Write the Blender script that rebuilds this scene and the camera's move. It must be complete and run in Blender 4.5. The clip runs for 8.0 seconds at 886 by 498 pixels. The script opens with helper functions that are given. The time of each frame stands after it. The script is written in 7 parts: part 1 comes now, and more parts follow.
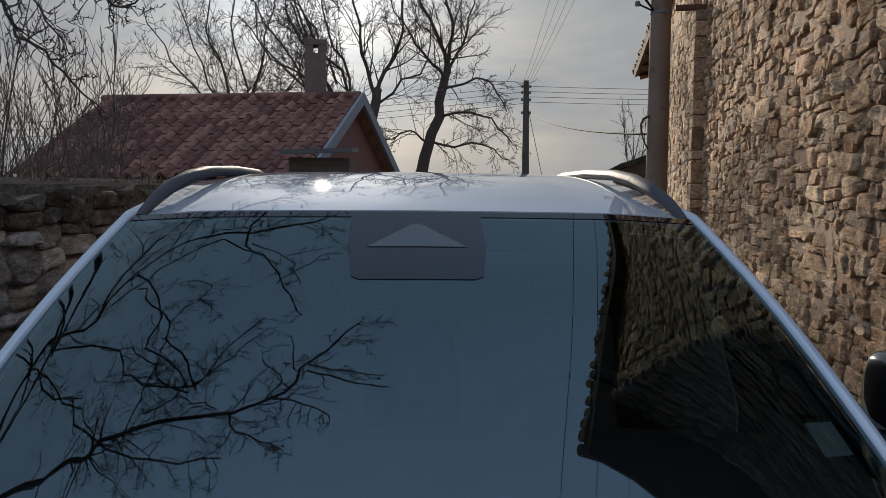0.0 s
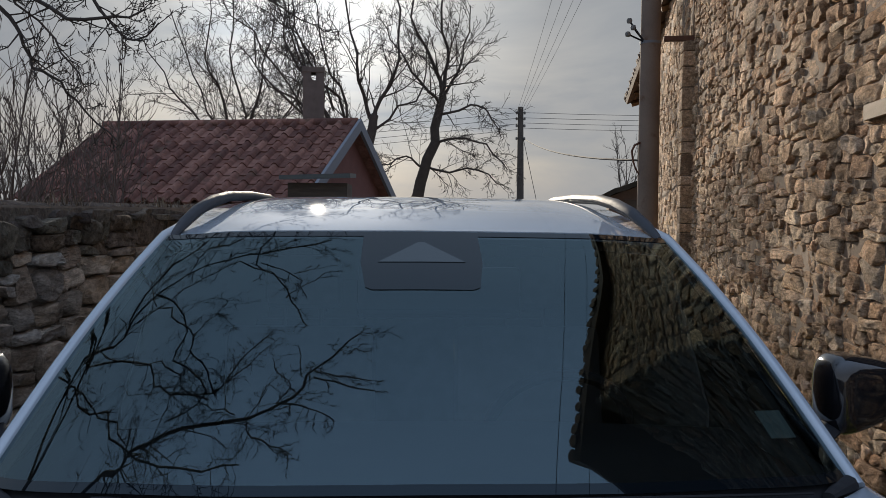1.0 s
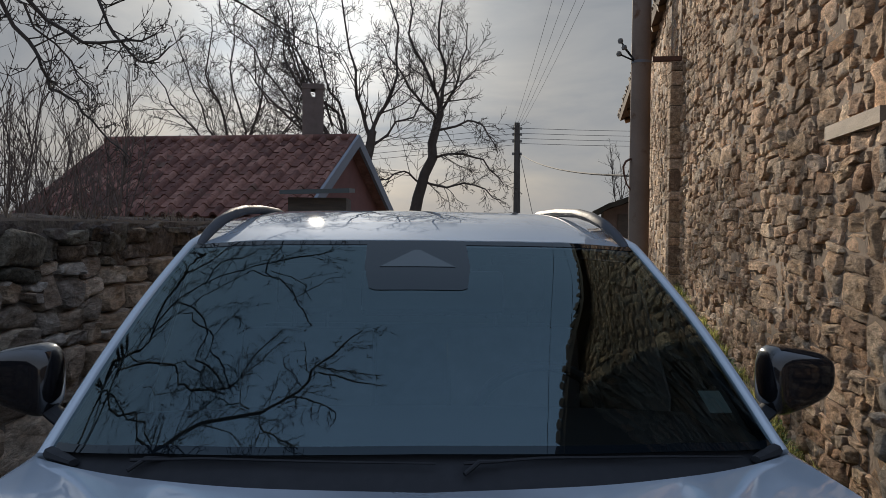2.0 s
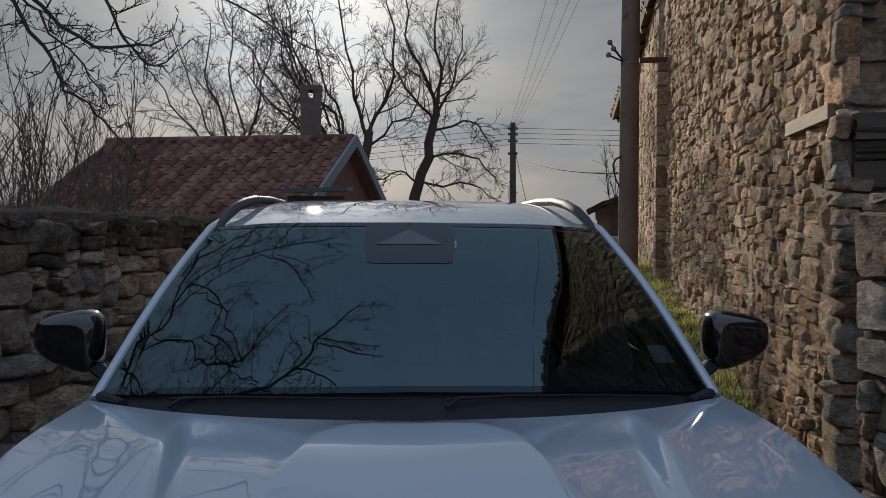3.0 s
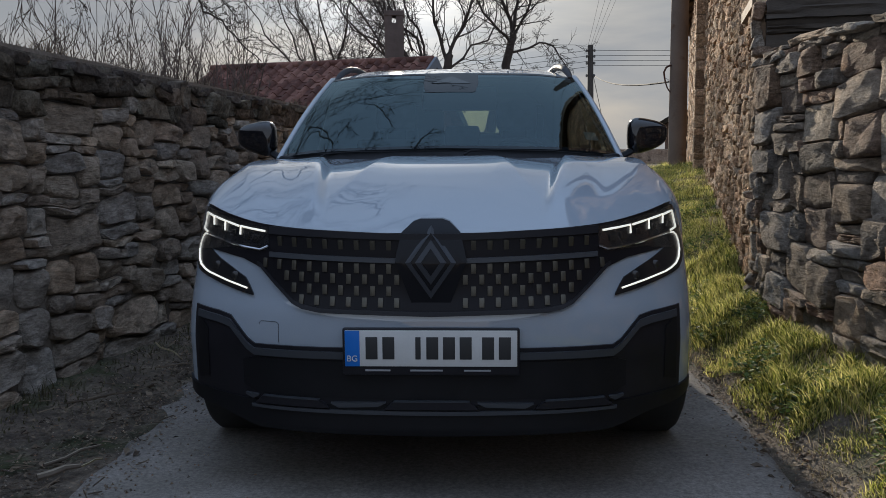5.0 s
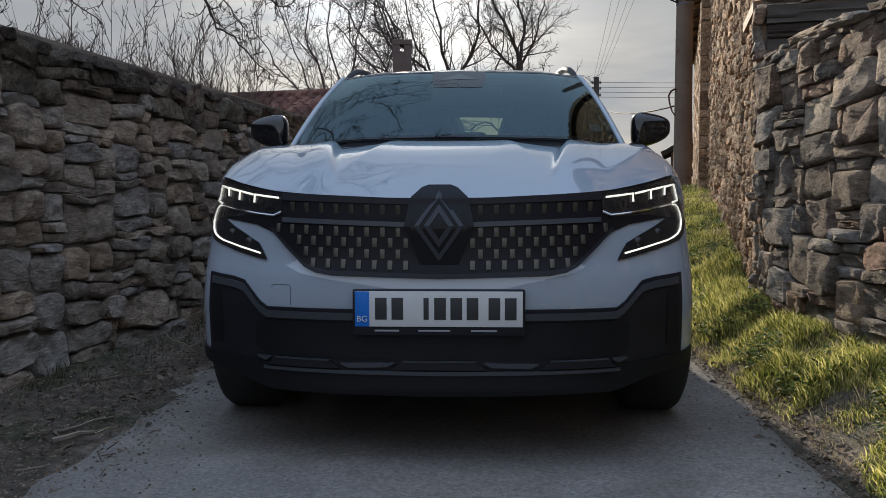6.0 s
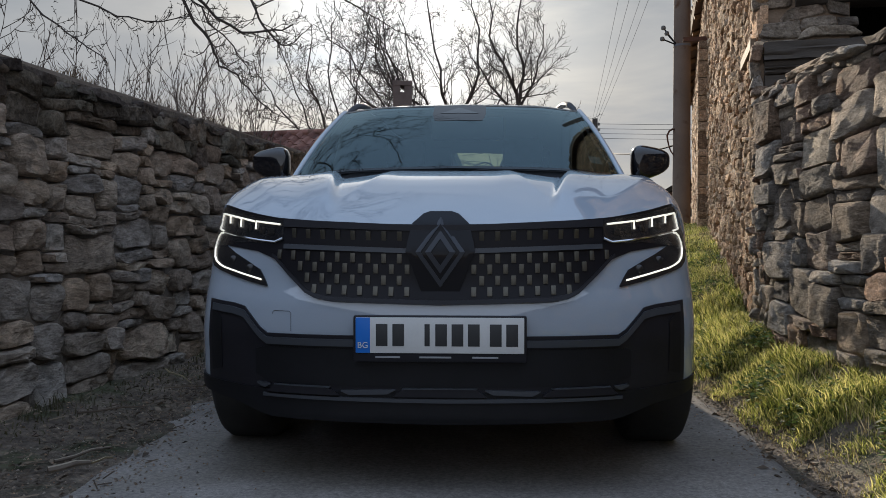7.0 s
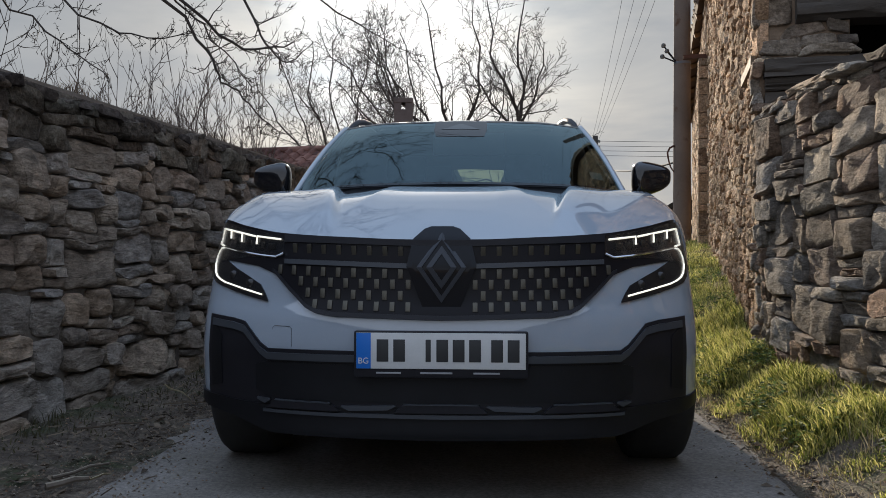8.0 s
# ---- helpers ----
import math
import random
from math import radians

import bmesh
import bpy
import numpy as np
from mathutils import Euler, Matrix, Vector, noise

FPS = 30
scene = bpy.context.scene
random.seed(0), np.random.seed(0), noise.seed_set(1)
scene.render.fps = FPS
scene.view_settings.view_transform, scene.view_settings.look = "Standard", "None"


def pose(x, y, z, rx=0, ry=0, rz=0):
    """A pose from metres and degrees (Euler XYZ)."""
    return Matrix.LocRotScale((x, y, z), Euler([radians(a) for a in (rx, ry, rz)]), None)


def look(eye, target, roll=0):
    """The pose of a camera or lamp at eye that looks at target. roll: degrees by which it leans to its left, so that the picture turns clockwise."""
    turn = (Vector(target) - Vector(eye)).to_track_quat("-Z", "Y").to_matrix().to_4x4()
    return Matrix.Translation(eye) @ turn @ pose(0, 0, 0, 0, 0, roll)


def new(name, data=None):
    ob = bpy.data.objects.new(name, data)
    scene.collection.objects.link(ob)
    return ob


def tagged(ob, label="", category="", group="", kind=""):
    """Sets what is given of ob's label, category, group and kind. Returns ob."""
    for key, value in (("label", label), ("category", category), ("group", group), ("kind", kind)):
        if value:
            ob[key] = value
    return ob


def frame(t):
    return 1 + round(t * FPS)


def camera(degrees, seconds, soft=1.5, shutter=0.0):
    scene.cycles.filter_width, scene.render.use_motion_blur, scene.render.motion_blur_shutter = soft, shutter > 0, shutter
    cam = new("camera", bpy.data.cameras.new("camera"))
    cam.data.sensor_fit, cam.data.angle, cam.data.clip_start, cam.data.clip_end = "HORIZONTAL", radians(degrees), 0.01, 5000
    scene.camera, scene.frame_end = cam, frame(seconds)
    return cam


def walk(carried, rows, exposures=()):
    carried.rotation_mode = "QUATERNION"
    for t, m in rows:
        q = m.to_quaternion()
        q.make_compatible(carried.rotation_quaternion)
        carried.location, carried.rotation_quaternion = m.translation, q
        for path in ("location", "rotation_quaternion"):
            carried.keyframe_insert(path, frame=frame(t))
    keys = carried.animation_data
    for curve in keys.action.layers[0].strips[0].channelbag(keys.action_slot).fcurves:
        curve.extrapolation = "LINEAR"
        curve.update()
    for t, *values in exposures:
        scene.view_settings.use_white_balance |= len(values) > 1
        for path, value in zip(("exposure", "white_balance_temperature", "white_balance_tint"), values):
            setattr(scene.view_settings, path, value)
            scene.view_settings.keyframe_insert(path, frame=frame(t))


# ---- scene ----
cam = camera(54.5, 8.0, soft=0.8)
PATH = [
    (0, (-0.024, 0.183, 1.584), (0.05, 2.176, 1.439), 0.5),
    (0.5, (-0.033, 0.075, 1.583), (0.043, 2.07, 1.458), 0.5),
    (1, (-0.048, -0.061, 1.579), (0.037, 1.935, 1.492), 0.5),
    (1.5, (-0.053, -0.211, 1.579), (0.036, 1.786, 1.523), 0.6),
    (3, (-0.036, -0.726, 1.518), (0.06, 1.271, 1.466), 0.3),
    (3.5, (-0.063, -0.938, 1.489), (0.035, 1.059, 1.424), 0.3),
    (4, (-0.072, -1.174, 1.46), (0.027, 0.822, 1.377), 0.3),
    (4.3, (-0.035, -1.468, 1.388), (0.052, 0.528, 1.281), 0.1),
    (4.5, (0.027, -2.064, 1.342), (0.078, -0.071, 1.185), -0.4),
    (4.7, (0.135, -2.421, 1.202), (0.081, -0.431, 1.007), -0.3),
    (4.8, (0.152, -2.472, 1.160), (0.080, -0.483, 0.959), -0.3),
    (5, (0.169, -2.538, 1.083), (0.067, -0.551, 0.874), -0.4),
    (6.5, (0.166, -2.639, 0.843), (0.049, -0.644, 0.771), -0.1),
    (7, (0.162, -2.636, 0.827), (0.047, -0.639, 0.793), 0.0),
    (7.5, (0.16, -2.632, 0.823), (0.045, -0.635, 0.814), 0.1),
    (8, (0.159, -2.629, 0.822), (0.043, -0.633, 0.827), 0.1),
]
walk(cam, [(t, look(eye, target, roll)) for t, eye, target, roll in PATH],
     exposures=[(0.0, 0.59, 5980, 9), (1.5, 0.56, 5960, 9), (3.5, 0.20, 5960, 9), (4.5, 0.20, 5960, 9), (5.0, 0.60, 5900, 9), (6.4, 0.87, 6060, 9), (8.0, 0.91, 6080, 9)])

# ---- daylight: low sun behind thin cloud, ahead of the car and a little to its side ----
SUN_UP, SUN_LEFT = 14.3, 6.3
sun = new("sun", bpy.data.lights.new("sun", "SUN"))
sun.data.energy, sun.data.angle, sun.data.color = 5.0, radians(0.7), (1.0, 0.83, 0.62)
sun_way = Vector((-math.sin(radians(SUN_LEFT)) * math.cos(radians(SUN_UP)),
                  math.cos(radians(SUN_LEFT)) * math.cos(radians(SUN_UP)), math.sin(radians(SUN_UP))))
sun.matrix_world = look(sun_way * 60, (0, 0, 0))

world = bpy.data.worlds.new("sky")
scene.world = world
world.use_nodes = True
wt = world.node_tree
wt.nodes.clear()


def wnode(kind, **kw):
    n = wt.nodes.new(kind)
    for k, v in kw.items():
        n.inputs[k].default_value = v
    return n


sky = wt.nodes.new("ShaderNodeTexSky")
sky.sky_type, sky.sun_disc = "NISHITA", False
sky.sun_elevation, sky.sun_rotation = radians(SUN_UP), radians(-SUN_LEFT)
sky.dust_density, sky.ozone_density = 3.0, 1.5
co = wt.nodes.new("ShaderNodeTexCoord")
# veil of thin cloud: grey, brighter towards the sun
dot = wt.nodes.new("ShaderNodeVectorMath")
dot.operation = "DOT_PRODUCT"
dot.inputs[1].default_value = sun_way
wt.links.new(co.outputs["Generated"], dot.inputs[0])
glow = wt.nodes.new("ShaderNodeValToRGB")
glow.color_ramp.elements[0].position, glow.color_ramp.elements[0].color = 0.0, (5.0, 5.15, 5.6, 1)
glow.color_ramp.elements[1].position, glow.color_ramp.elements[1].color = 1.0, (10, 9.8, 9.4, 1)
for pos, col in ((0.6, (3.3, 3.5, 3.8, 1)), (0.86, (2.6, 2.72, 2.85, 1)), (0.93, (2.75, 2.8, 2.85, 1)), (0.965, (3.0, 3.02, 3.04, 1)), (0.988, (4.5, 4.5, 4.4, 1))):
    e = glow.color_ramp.elements.new(pos)
    e.color = col
# overhead the veil is brighter than low down
height = wt.nodes.new("ShaderNodeSeparateXYZ")
wt.links.new(co.outputs["Generated"], height.inputs[0])
zen = wt.nodes.new("ShaderNodeValToRGB")
zen.color_ramp.elements[0].position, zen.color_ramp.elements[0].color = 0.0, (1.28, 1.25, 1.2, 1)
zen.color_ramp.elements[1].position, zen.color_ramp.elements[1].color = 1.0, (1.5, 1.79, 2.22, 1)
for pos, col in ((0.10, (1.14, 1.13, 1.12, 1)), (0.28, (0.98, 1.0, 1.02, 1))):
    e = zen.color_ramp.elements.new(pos)
    e.color = col
wt.links.new(height.outputs["Z"], zen.inputs["Fac"])
lift = wt.nodes.new("ShaderNodeMix")
lift.data_type, lift.blend_type = "RGBA", "MULTIPLY"
lift.inputs["Factor"].default_value = 1.0
wt.links.new(glow.outputs["Color"], lift.inputs["A"])
wt.links.new(zen.outputs["Color"], lift.inputs["B"])
wt.links.new(dot.outputs["Value"], glow.inputs["Fac"])
stretch = wt.nodes.new("ShaderNodeMapping")
stretch.inputs["Scale"].default_value = (1.6, 1.6, 6.0)
wt.links.new(co.outputs["Generated"], stretch.inputs["Vector"])
cloud = wnode("ShaderNodeTexNoise", Scale=2.2, Detail=7.0, Roughness=0.55, Distortion=0.5)
wt.links.new(stretch.outputs["Vector"], cloud.inputs["Vector"])
veil = wt.nodes.new("ShaderNodeMapRange")
for k, v in (("From Min", 0.35), ("From Max", 0.68), ("To Min", 0.93), ("To Max", 1.0)):
    veil.inputs[k].default_value = v
wt.links.new(cloud.outputs["Fac"], veil.inputs["Value"])
mix = wt.nodes.new("ShaderNodeMix")
mix.data_type = "RGBA"
wt.links.new(veil.outputs["Result"], mix.inputs["Factor"])
wt.links.new(sky.outputs["Color"], mix.inputs["A"])
wt.links.new(lift.outputs["Result"], mix.inputs["B"])
back = wt.nodes.new("ShaderNodeBackground")
back.inputs["Strength"].default_value = 0.066
wt.links.new(mix.outputs["Result"], back.inputs["Color"])
wo = wt.nodes.new("ShaderNodeOutputWorld")
wt.links.new(back.outputs["Background"], wo.inputs["Surface"])

# ---- materials ----
def surf(name, colors, rough=0.8, scale=6.0, fine=60.0, bump=0.3, depth=0.01, metal=0.0, coat=0.0, coat_ior=1.9, vary=0.0, specular=0.5, world_space=True, stretch=None, spots=None, leafy=0.0, tints=None, crag=0.0, fleck=0.0, fleck_at=None):
    """Colour from two scales of noise through a ramp, with bump; vary: how far single pieces differ."""
    m = bpy.data.materials.new(name)
    m.use_nodes = True
    nt = m.node_tree
    b = nt.nodes["Principled BSDF"]
    b.inputs["Metallic"].default_value, b.inputs["Coat Weight"].default_value = metal, coat
    b.inputs["Coat Roughness"].default_value = 0.02
    b.inputs["Coat IOR"].default_value = coat_ior
    b.inputs["Specular IOR Level"].default_value = specular
    if world_space:
        src = nt.nodes.new("ShaderNodeNewGeometry").outputs["Position"]
    else:
        src = nt.nodes.new("ShaderNodeTexCoord").outputs["Object"]
    if stretch:
        mp = nt.nodes.new("ShaderNodeMapping")
        mp.inputs["Scale"].default_value = stretch
        nt.links.new(src, mp.inputs["Vector"])
        src = mp.outputs["Vector"]

    def noise_tex(s, detail=4.0):
        n = nt.nodes.new("ShaderNodeTexNoise")
        n.inputs["Scale"].default_value, n.inputs["Detail"].default_value = s, detail
        n.inputs["Roughness"].default_value = 0.6
        nt.links.new(src, n.inputs["Vector"])
        return n.outputs["Fac"]

    def math_node(op, a, c):
        n = nt.nodes.new("ShaderNodeMath")
        n.operation = op
        for i, v in enumerate((a, c)):
            if isinstance(v, (int, float)):
                n.inputs[i].default_value = v
            else:
                nt.links.new(v, n.inputs[i])
        return n.outputs[0]

    big, small = noise_tex(scale), noise_tex(fine, 6.0)
    value = math_node("ADD", math_node("MULTIPLY", big, 0.62), math_node("MULTIPLY", small, 0.38))
    if vary:
        info = nt.nodes.new("ShaderNodeObjectInfo").outputs["Random"]
        isle = nt.nodes.new("ShaderNodeNewGeometry").outputs["Random Per Island"]
        piece = math_node("FRACT", math_node("ADD", info, isle), 0.0)
        value = math_node("ADD", value, math_node("MULTIPLY", math_node("SUBTRACT", piece, 0.5), vary))
    ramp = nt.nodes.new("ShaderNodeValToRGB")
    els = ramp.color_ramp.elements
    els[0].position, els[1].position = 0.28, 0.72
    els[0].color, els[1].color = (*colors[0], 1), (*colors[-1], 1)
    for i, c in enumerate(colors[1:-1]):
        els.new(0.28 + 0.44 * (i + 1) / (len(colors) - 1)).color = (*c, 1)
    nt.links.new(value, ramp.inputs["Fac"])
    colour = ramp.outputs["Color"]
    if tints:
        tr = nt.nodes.new("ShaderNodeValToRGB")
        te = tr.color_ramp.elements
        te[0].color, te[1].color = (*tints[0], 1), (*tints[-1], 1)
        for i, c in enumerate(tints[1:-1]):
            te.new((i + 1) / (len(tints) - 1)).color = (*c, 1)
        nt.links.new(math_node("FRACT", math_node("MULTIPLY", piece, 7.31), 0.0), tr.inputs["Fac"])
        tm = nt.nodes.new("ShaderNodeMix")
        tm.data_type, tm.blend_type = "RGBA", "MULTIPLY"
        tm.inputs["Factor"].default_value = 1.0
        nt.links.new(colour, tm.inputs["A"])
        nt.links.new(tr.outputs["Color"], tm.inputs["B"])
        colour = tm.outputs["Result"]
    if spots:
        sc, lo, hi, sc_col = spots
        patch_noise = noise_tex(sc, 5.0)
        mr = nt.nodes.new("ShaderNodeMapRange")
        mr.inputs["From Min"].default_value, mr.inputs["From Max"].default_value = lo, hi
        nt.links.new(patch_noise, mr.inputs["Value"])
        mx = nt.nodes.new("ShaderNodeMix")
        mx.data_type = "RGBA"
        nt.links.new(mr.outputs["Result"], mx.inputs["Factor"])
        nt.links.new(colour, mx.inputs["A"])
        mx.inputs["B"].default_value = (*sc_col, 1)
        colour = mx.outputs["Result"]
    if fleck:
        speck = noise_tex(fleck_at or scale * 4.2, 9.0)
        speck.node.inputs["Roughness"].default_value = 0.75
        fm = nt.nodes.new("ShaderNodeMapRange")
        for key, v in (("From Min", 0.34), ("From Max", 0.66), ("To Min", 1 - fleck), ("To Max", 1 + fleck)):
            fm.inputs[key].default_value = v
        nt.links.new(speck, fm.inputs["Value"])
        fx = nt.nodes.new("ShaderNodeVectorMath")
        fx.operation = "SCALE"
        nt.links.new(colour, fx.inputs[0])
        nt.links.new(fm.outputs["Result"], fx.inputs["Scale"])
        colour = fx.outputs["Vector"]
    nt.links.new(colour, b.inputs["Base Color"])
    rr = nt.nodes.new("ShaderNodeMapRange")
    rr.inputs["To Min"].default_value, rr.inputs["To Max"].default_value = max(0.02, rough - 0.08), min(1.0, rough + 0.08)
    nt.links.new(small, rr.inputs["Value"])
    nt.links.new(rr.outputs["Result"], b.inputs["Roughness"])
    if bump:
        bp = nt.nodes.new("ShaderNodeBump")
        bp.inputs["Strength"].default_value, bp.inputs["Distance"].default_value = bump, depth
        height = value
        if crag:
            rough_tex = noise_tex(scale * 2.6, 9.0)
            rough_tex.node.inputs["Roughness"].default_value = 0.72
            height = math_node("ADD", value, math_node("MULTIPLY", rough_tex, crag))
        nt.links.new(height, bp.inputs["Height"])
        nt.links.new(bp.outputs["Normal"], b.inputs["Normal"])
    if leafy:
        tl, ms = nt.nodes.new("ShaderNodeBsdfTranslucent"), nt.nodes.new("ShaderNodeMixShader")
        nt.links.new(colour, tl.inputs["Color"])
        ms.inputs["Fac"].default_value = leafy
        nt.links.new(b.outputs["BSDF"], ms.inputs[1])
        nt.links.new(tl.outputs["BSDF"], ms.inputs[2])
        nt.links.new(ms.outputs["Shader"], nt.nodes["Material Output"].inputs["Surface"])
    return m


def plain(name, colour, rough=0.5, metal=0.0, coat=0.0, emit=0.0, specular=0.5, tint=(1, 1, 1)):
    m = bpy.data.materials.new(name)
    m.use_nodes = True
    nt = m.node_tree
    b = nt.nodes["Principled BSDF"]
    b.inputs["Base Color"].default_value = (*colour, 1)
    b.inputs["Metallic"].default_value, b.inputs["Coat Weight"].default_value = metal, coat
    b.inputs["Specular IOR Level"].default_value = specular
    b.inputs["Specular Tint"].default_value = (*tint, 1)
    tex = nt.nodes.new("ShaderNodeTexNoise")
    tex.inputs["Scale"].default_value, tex.inputs["Detail"].default_value = 35.0, 4.0
    nt.links.new(nt.nodes.new("ShaderNodeNewGeometry").outputs["Position"], tex.inputs["Vector"])
    rr = nt.nodes.new("ShaderNodeMapRange")
    rr.inputs["To Min"].default_value, rr.inputs["To Max"].default_value = max(0.01, rough * 0.8), min(1.0, rough * 1.25)
    nt.links.new(tex.outputs["Fac"], rr.inputs["Value"])
    nt.links.new(rr.outputs["Result"], b.inputs["Roughness"])
    if emit:
        b.inputs["Emission Color"].default_value = (*colour, 1)
        b.inputs["Emission Strength"].default_value = emit
    return m


def glass(name, tint, ior=1.5, gloss=(1, 1, 1)):
    m = bpy.data.materials.new(name)
    m.use_nodes = True
    nt = m.node_tree
    nt.nodes.clear()
    tr, gl = nt.nodes.new("ShaderNodeBsdfTransparent"), nt.nodes.new("ShaderNodeBsdfGlossy")
    tr.inputs["Color"].default_value = (*tint, 1)
    gl.inputs["Color"].default_value = (*gloss, 1)
    gl.inputs["Roughness"].default_value = 0.0
    # gloss grows towards grazing angles, alike from both sides of the pane
    lw, power, rise = nt.nodes.new("ShaderNodeLayerWeight"), nt.nodes.new("ShaderNodeMath"), nt.nodes.new("ShaderNodeMapRange")
    mx = nt.nodes.new("ShaderNodeMixShader")
    lw.inputs["Blend"].default_value = 0.5
    power.operation, power.inputs[1].default_value = "POWER", 5.0
    rise.inputs["To Min"].default_value = ((ior - 1) / (ior + 1)) ** 2
    out = nt.nodes.new("ShaderNodeOutputMaterial")
    nt.links.new(lw.outputs["Facing"], power.inputs[0])
    nt.links.new(power.outputs[0], rise.inputs["Value"])
    nt.links.new(rise.outputs["Result"], mx.inputs["Fac"])
    nt.links.new(tr.outputs["BSDF"], mx.inputs[1])
    nt.links.new(gl.outputs["BSDF"], mx.inputs[2])
    nt.links.new(mx.outputs["Shader"], out.inputs["Surface"])
    return m


M_PAINT = surf("white_paint", [(0.31, 0.352, 0.40), (0.343, 0.385, 0.433)], rough=0.22, scale=3, fine=220, bump=0.0, coat=1.0, coat_ior=2.0, specular=0.0, spots=(90.0, 0.74, 0.82, (0.45, 0.42, 0.38)))
M_BLACK_GLOSS = plain("gloss_black", (0.008, 0.008, 0.010), 0.10, coat=0.6)
M_BLACK_PLASTIC = surf("black_plastic", [(0.010, 0.0095, 0.012), (0.018, 0.0172, 0.021)], specular=0.3, rough=0.45, scale=8, fine=240, bump=0.15, depth=0.001, spots=(26.0, 0.66, 0.82, (0.03, 0.028, 0.026)))
M_GREY_TRIM = plain("grey_trim", (0.062, 0.067, 0.076), 0.36, 0.3)
M_CHIP = plain("satin_chip", (0.105, 0.096, 0.076), 0.42, 0.75)
M_GRILLE = plain("grille_black", (0.012, 0.011, 0.013), 0.3, specular=0.16)
M_BADGE_GLOSS = plain("badge_gloss_black", (0.008, 0.008, 0.010), 0.12, specular=0.22)
M_INTAKE = surf("intake_black", [(0.005, 0.005, 0.006), (0.010, 0.010, 0.012)], specular=0.3, rough=0.5, scale=12, fine=200, bump=0.1, depth=0.001)
M_SCUTTLE = plain("scuttle_black", (0.019, 0.020, 0.023), 0.7, specular=0.2)
M_CHROME = plain("chrome", (0.75, 0.76, 0.78), 0.08, 1.0)
M_DRL = plain("lamp_light", (1.0, 0.92, 0.76), 0.3, emit=0.48)
M_LAMP_GLASS = glass("lamp_glass", (0.94, 0.95, 0.96), 1.45)
M_LAMP_DARK = plain("lamp_inside", (0.02, 0.02, 0.022), 0.22, 0.3)
M_LENS = plain("lamp_lens", (0.045, 0.043, 0.042), 0.15, 0.5)
M_GLASS = glass("windscreen_glass", (0.42, 0.45, 0.44), 1.86, (0.68, 0.90, 0.98))
M_GLASS_DARK = glass("privacy_glass", (0.035, 0.04, 0.04), 1.5)
M_FRIT = plain("black_frit", (0.004, 0.006, 0.008), 0.012, specular=0.36, tint=(0.72, 0.90, 1.0))
M_CABIN = surf("cabin_plastic", [(0.012, 0.012, 0.013), (0.022, 0.022, 0.023)], rough=0.7, scale=10, fine=300, bump=0.1, depth=0.001)
M_SEAT = surf("seat_cloth", [(0.15, 0.15, 0.158), (0.21, 0.21, 0.218)], rough=0.95, scale=14, fine=400, bump=0.2, depth=0.002, specular=0.1)
M_RUBBER = surf("tyre_rubber", [(0.014, 0.014, 0.014), (0.035, 0.033, 0.030)], rough=0.85, scale=9, fine=160, bump=0.3, depth=0.003)
M_RIM = plain("dark_alloy", (0.09, 0.09, 0.10), 0.3, 0.8)
M_RAIL = plain("satin_grey_rail", (0.05, 0.053, 0.06), 0.6, 0.0, specular=0.1)
M_PLATE = surf("plate_white", [(0.56, 0.555, 0.53), (0.66, 0.655, 0.63)], rough=0.35, scale=12, fine=200, bump=0.05, depth=0.001, spots=(60.0, 0.72, 0.8, (0.25, 0.18, 0.10)))
M_PLATE_BLUE = plain("plate_blue", (0.012, 0.15, 0.55), 0.35)
M_INK = plain("plate_ink", (0.03, 0.03, 0.03), 0.45)
M_MARK_GREY = plain("holder_small_print", (0.30, 0.30, 0.31), 0.5)
M_MARK_WHITE = plain("holder_print", (0.62, 0.62, 0.62), 0.5)
M_LOGO = plain("badge_satin", (0.034, 0.037, 0.044), 0.38, 0.3)
M_STICKER = plain("sticker_paper", (0.12, 0.17, 0.17), 0.6)
M_LINING = plain("pale_lining", (0.22, 0.225, 0.23), 0.9)
M_STONE_L = surf("grey_brown_limestone", [(0.235, 0.198, 0.165), (0.44, 0.385, 0.33), (0.66, 0.60, 0.52)], rough=0.92, scale=7, fine=55, bump=1.0, depth=0.05, vary=0.24, crag=1.2, fleck=0.4, stretch=(1.0, 0.45, 1.15), specular=0.25, tints=[(1.0, 0.95, 0.88), (0.85, 0.88, 0.92), (1.15, 0.98, 0.80), (0.75, 0.68, 0.62), (1.2, 1.12, 1.0), (0.95, 0.80, 0.68)], spots=(6.0, 0.56, 0.70, (0.12, 0.095, 0.072)))
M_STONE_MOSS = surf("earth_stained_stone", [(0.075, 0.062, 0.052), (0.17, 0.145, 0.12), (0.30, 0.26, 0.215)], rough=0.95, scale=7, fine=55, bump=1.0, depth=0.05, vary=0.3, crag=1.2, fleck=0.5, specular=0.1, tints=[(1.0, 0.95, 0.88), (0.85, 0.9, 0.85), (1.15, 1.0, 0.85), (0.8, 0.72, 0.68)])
M_CAP = surf("mossy_earth", [(0.05, 0.041, 0.037), (0.11, 0.092, 0.080), (0.20, 0.175, 0.14)], rough=0.97, scale=6, fine=50, bump=1.0, depth=0.04, vary=0.3, crag=0.8, fleck=0.4, specular=0.0)
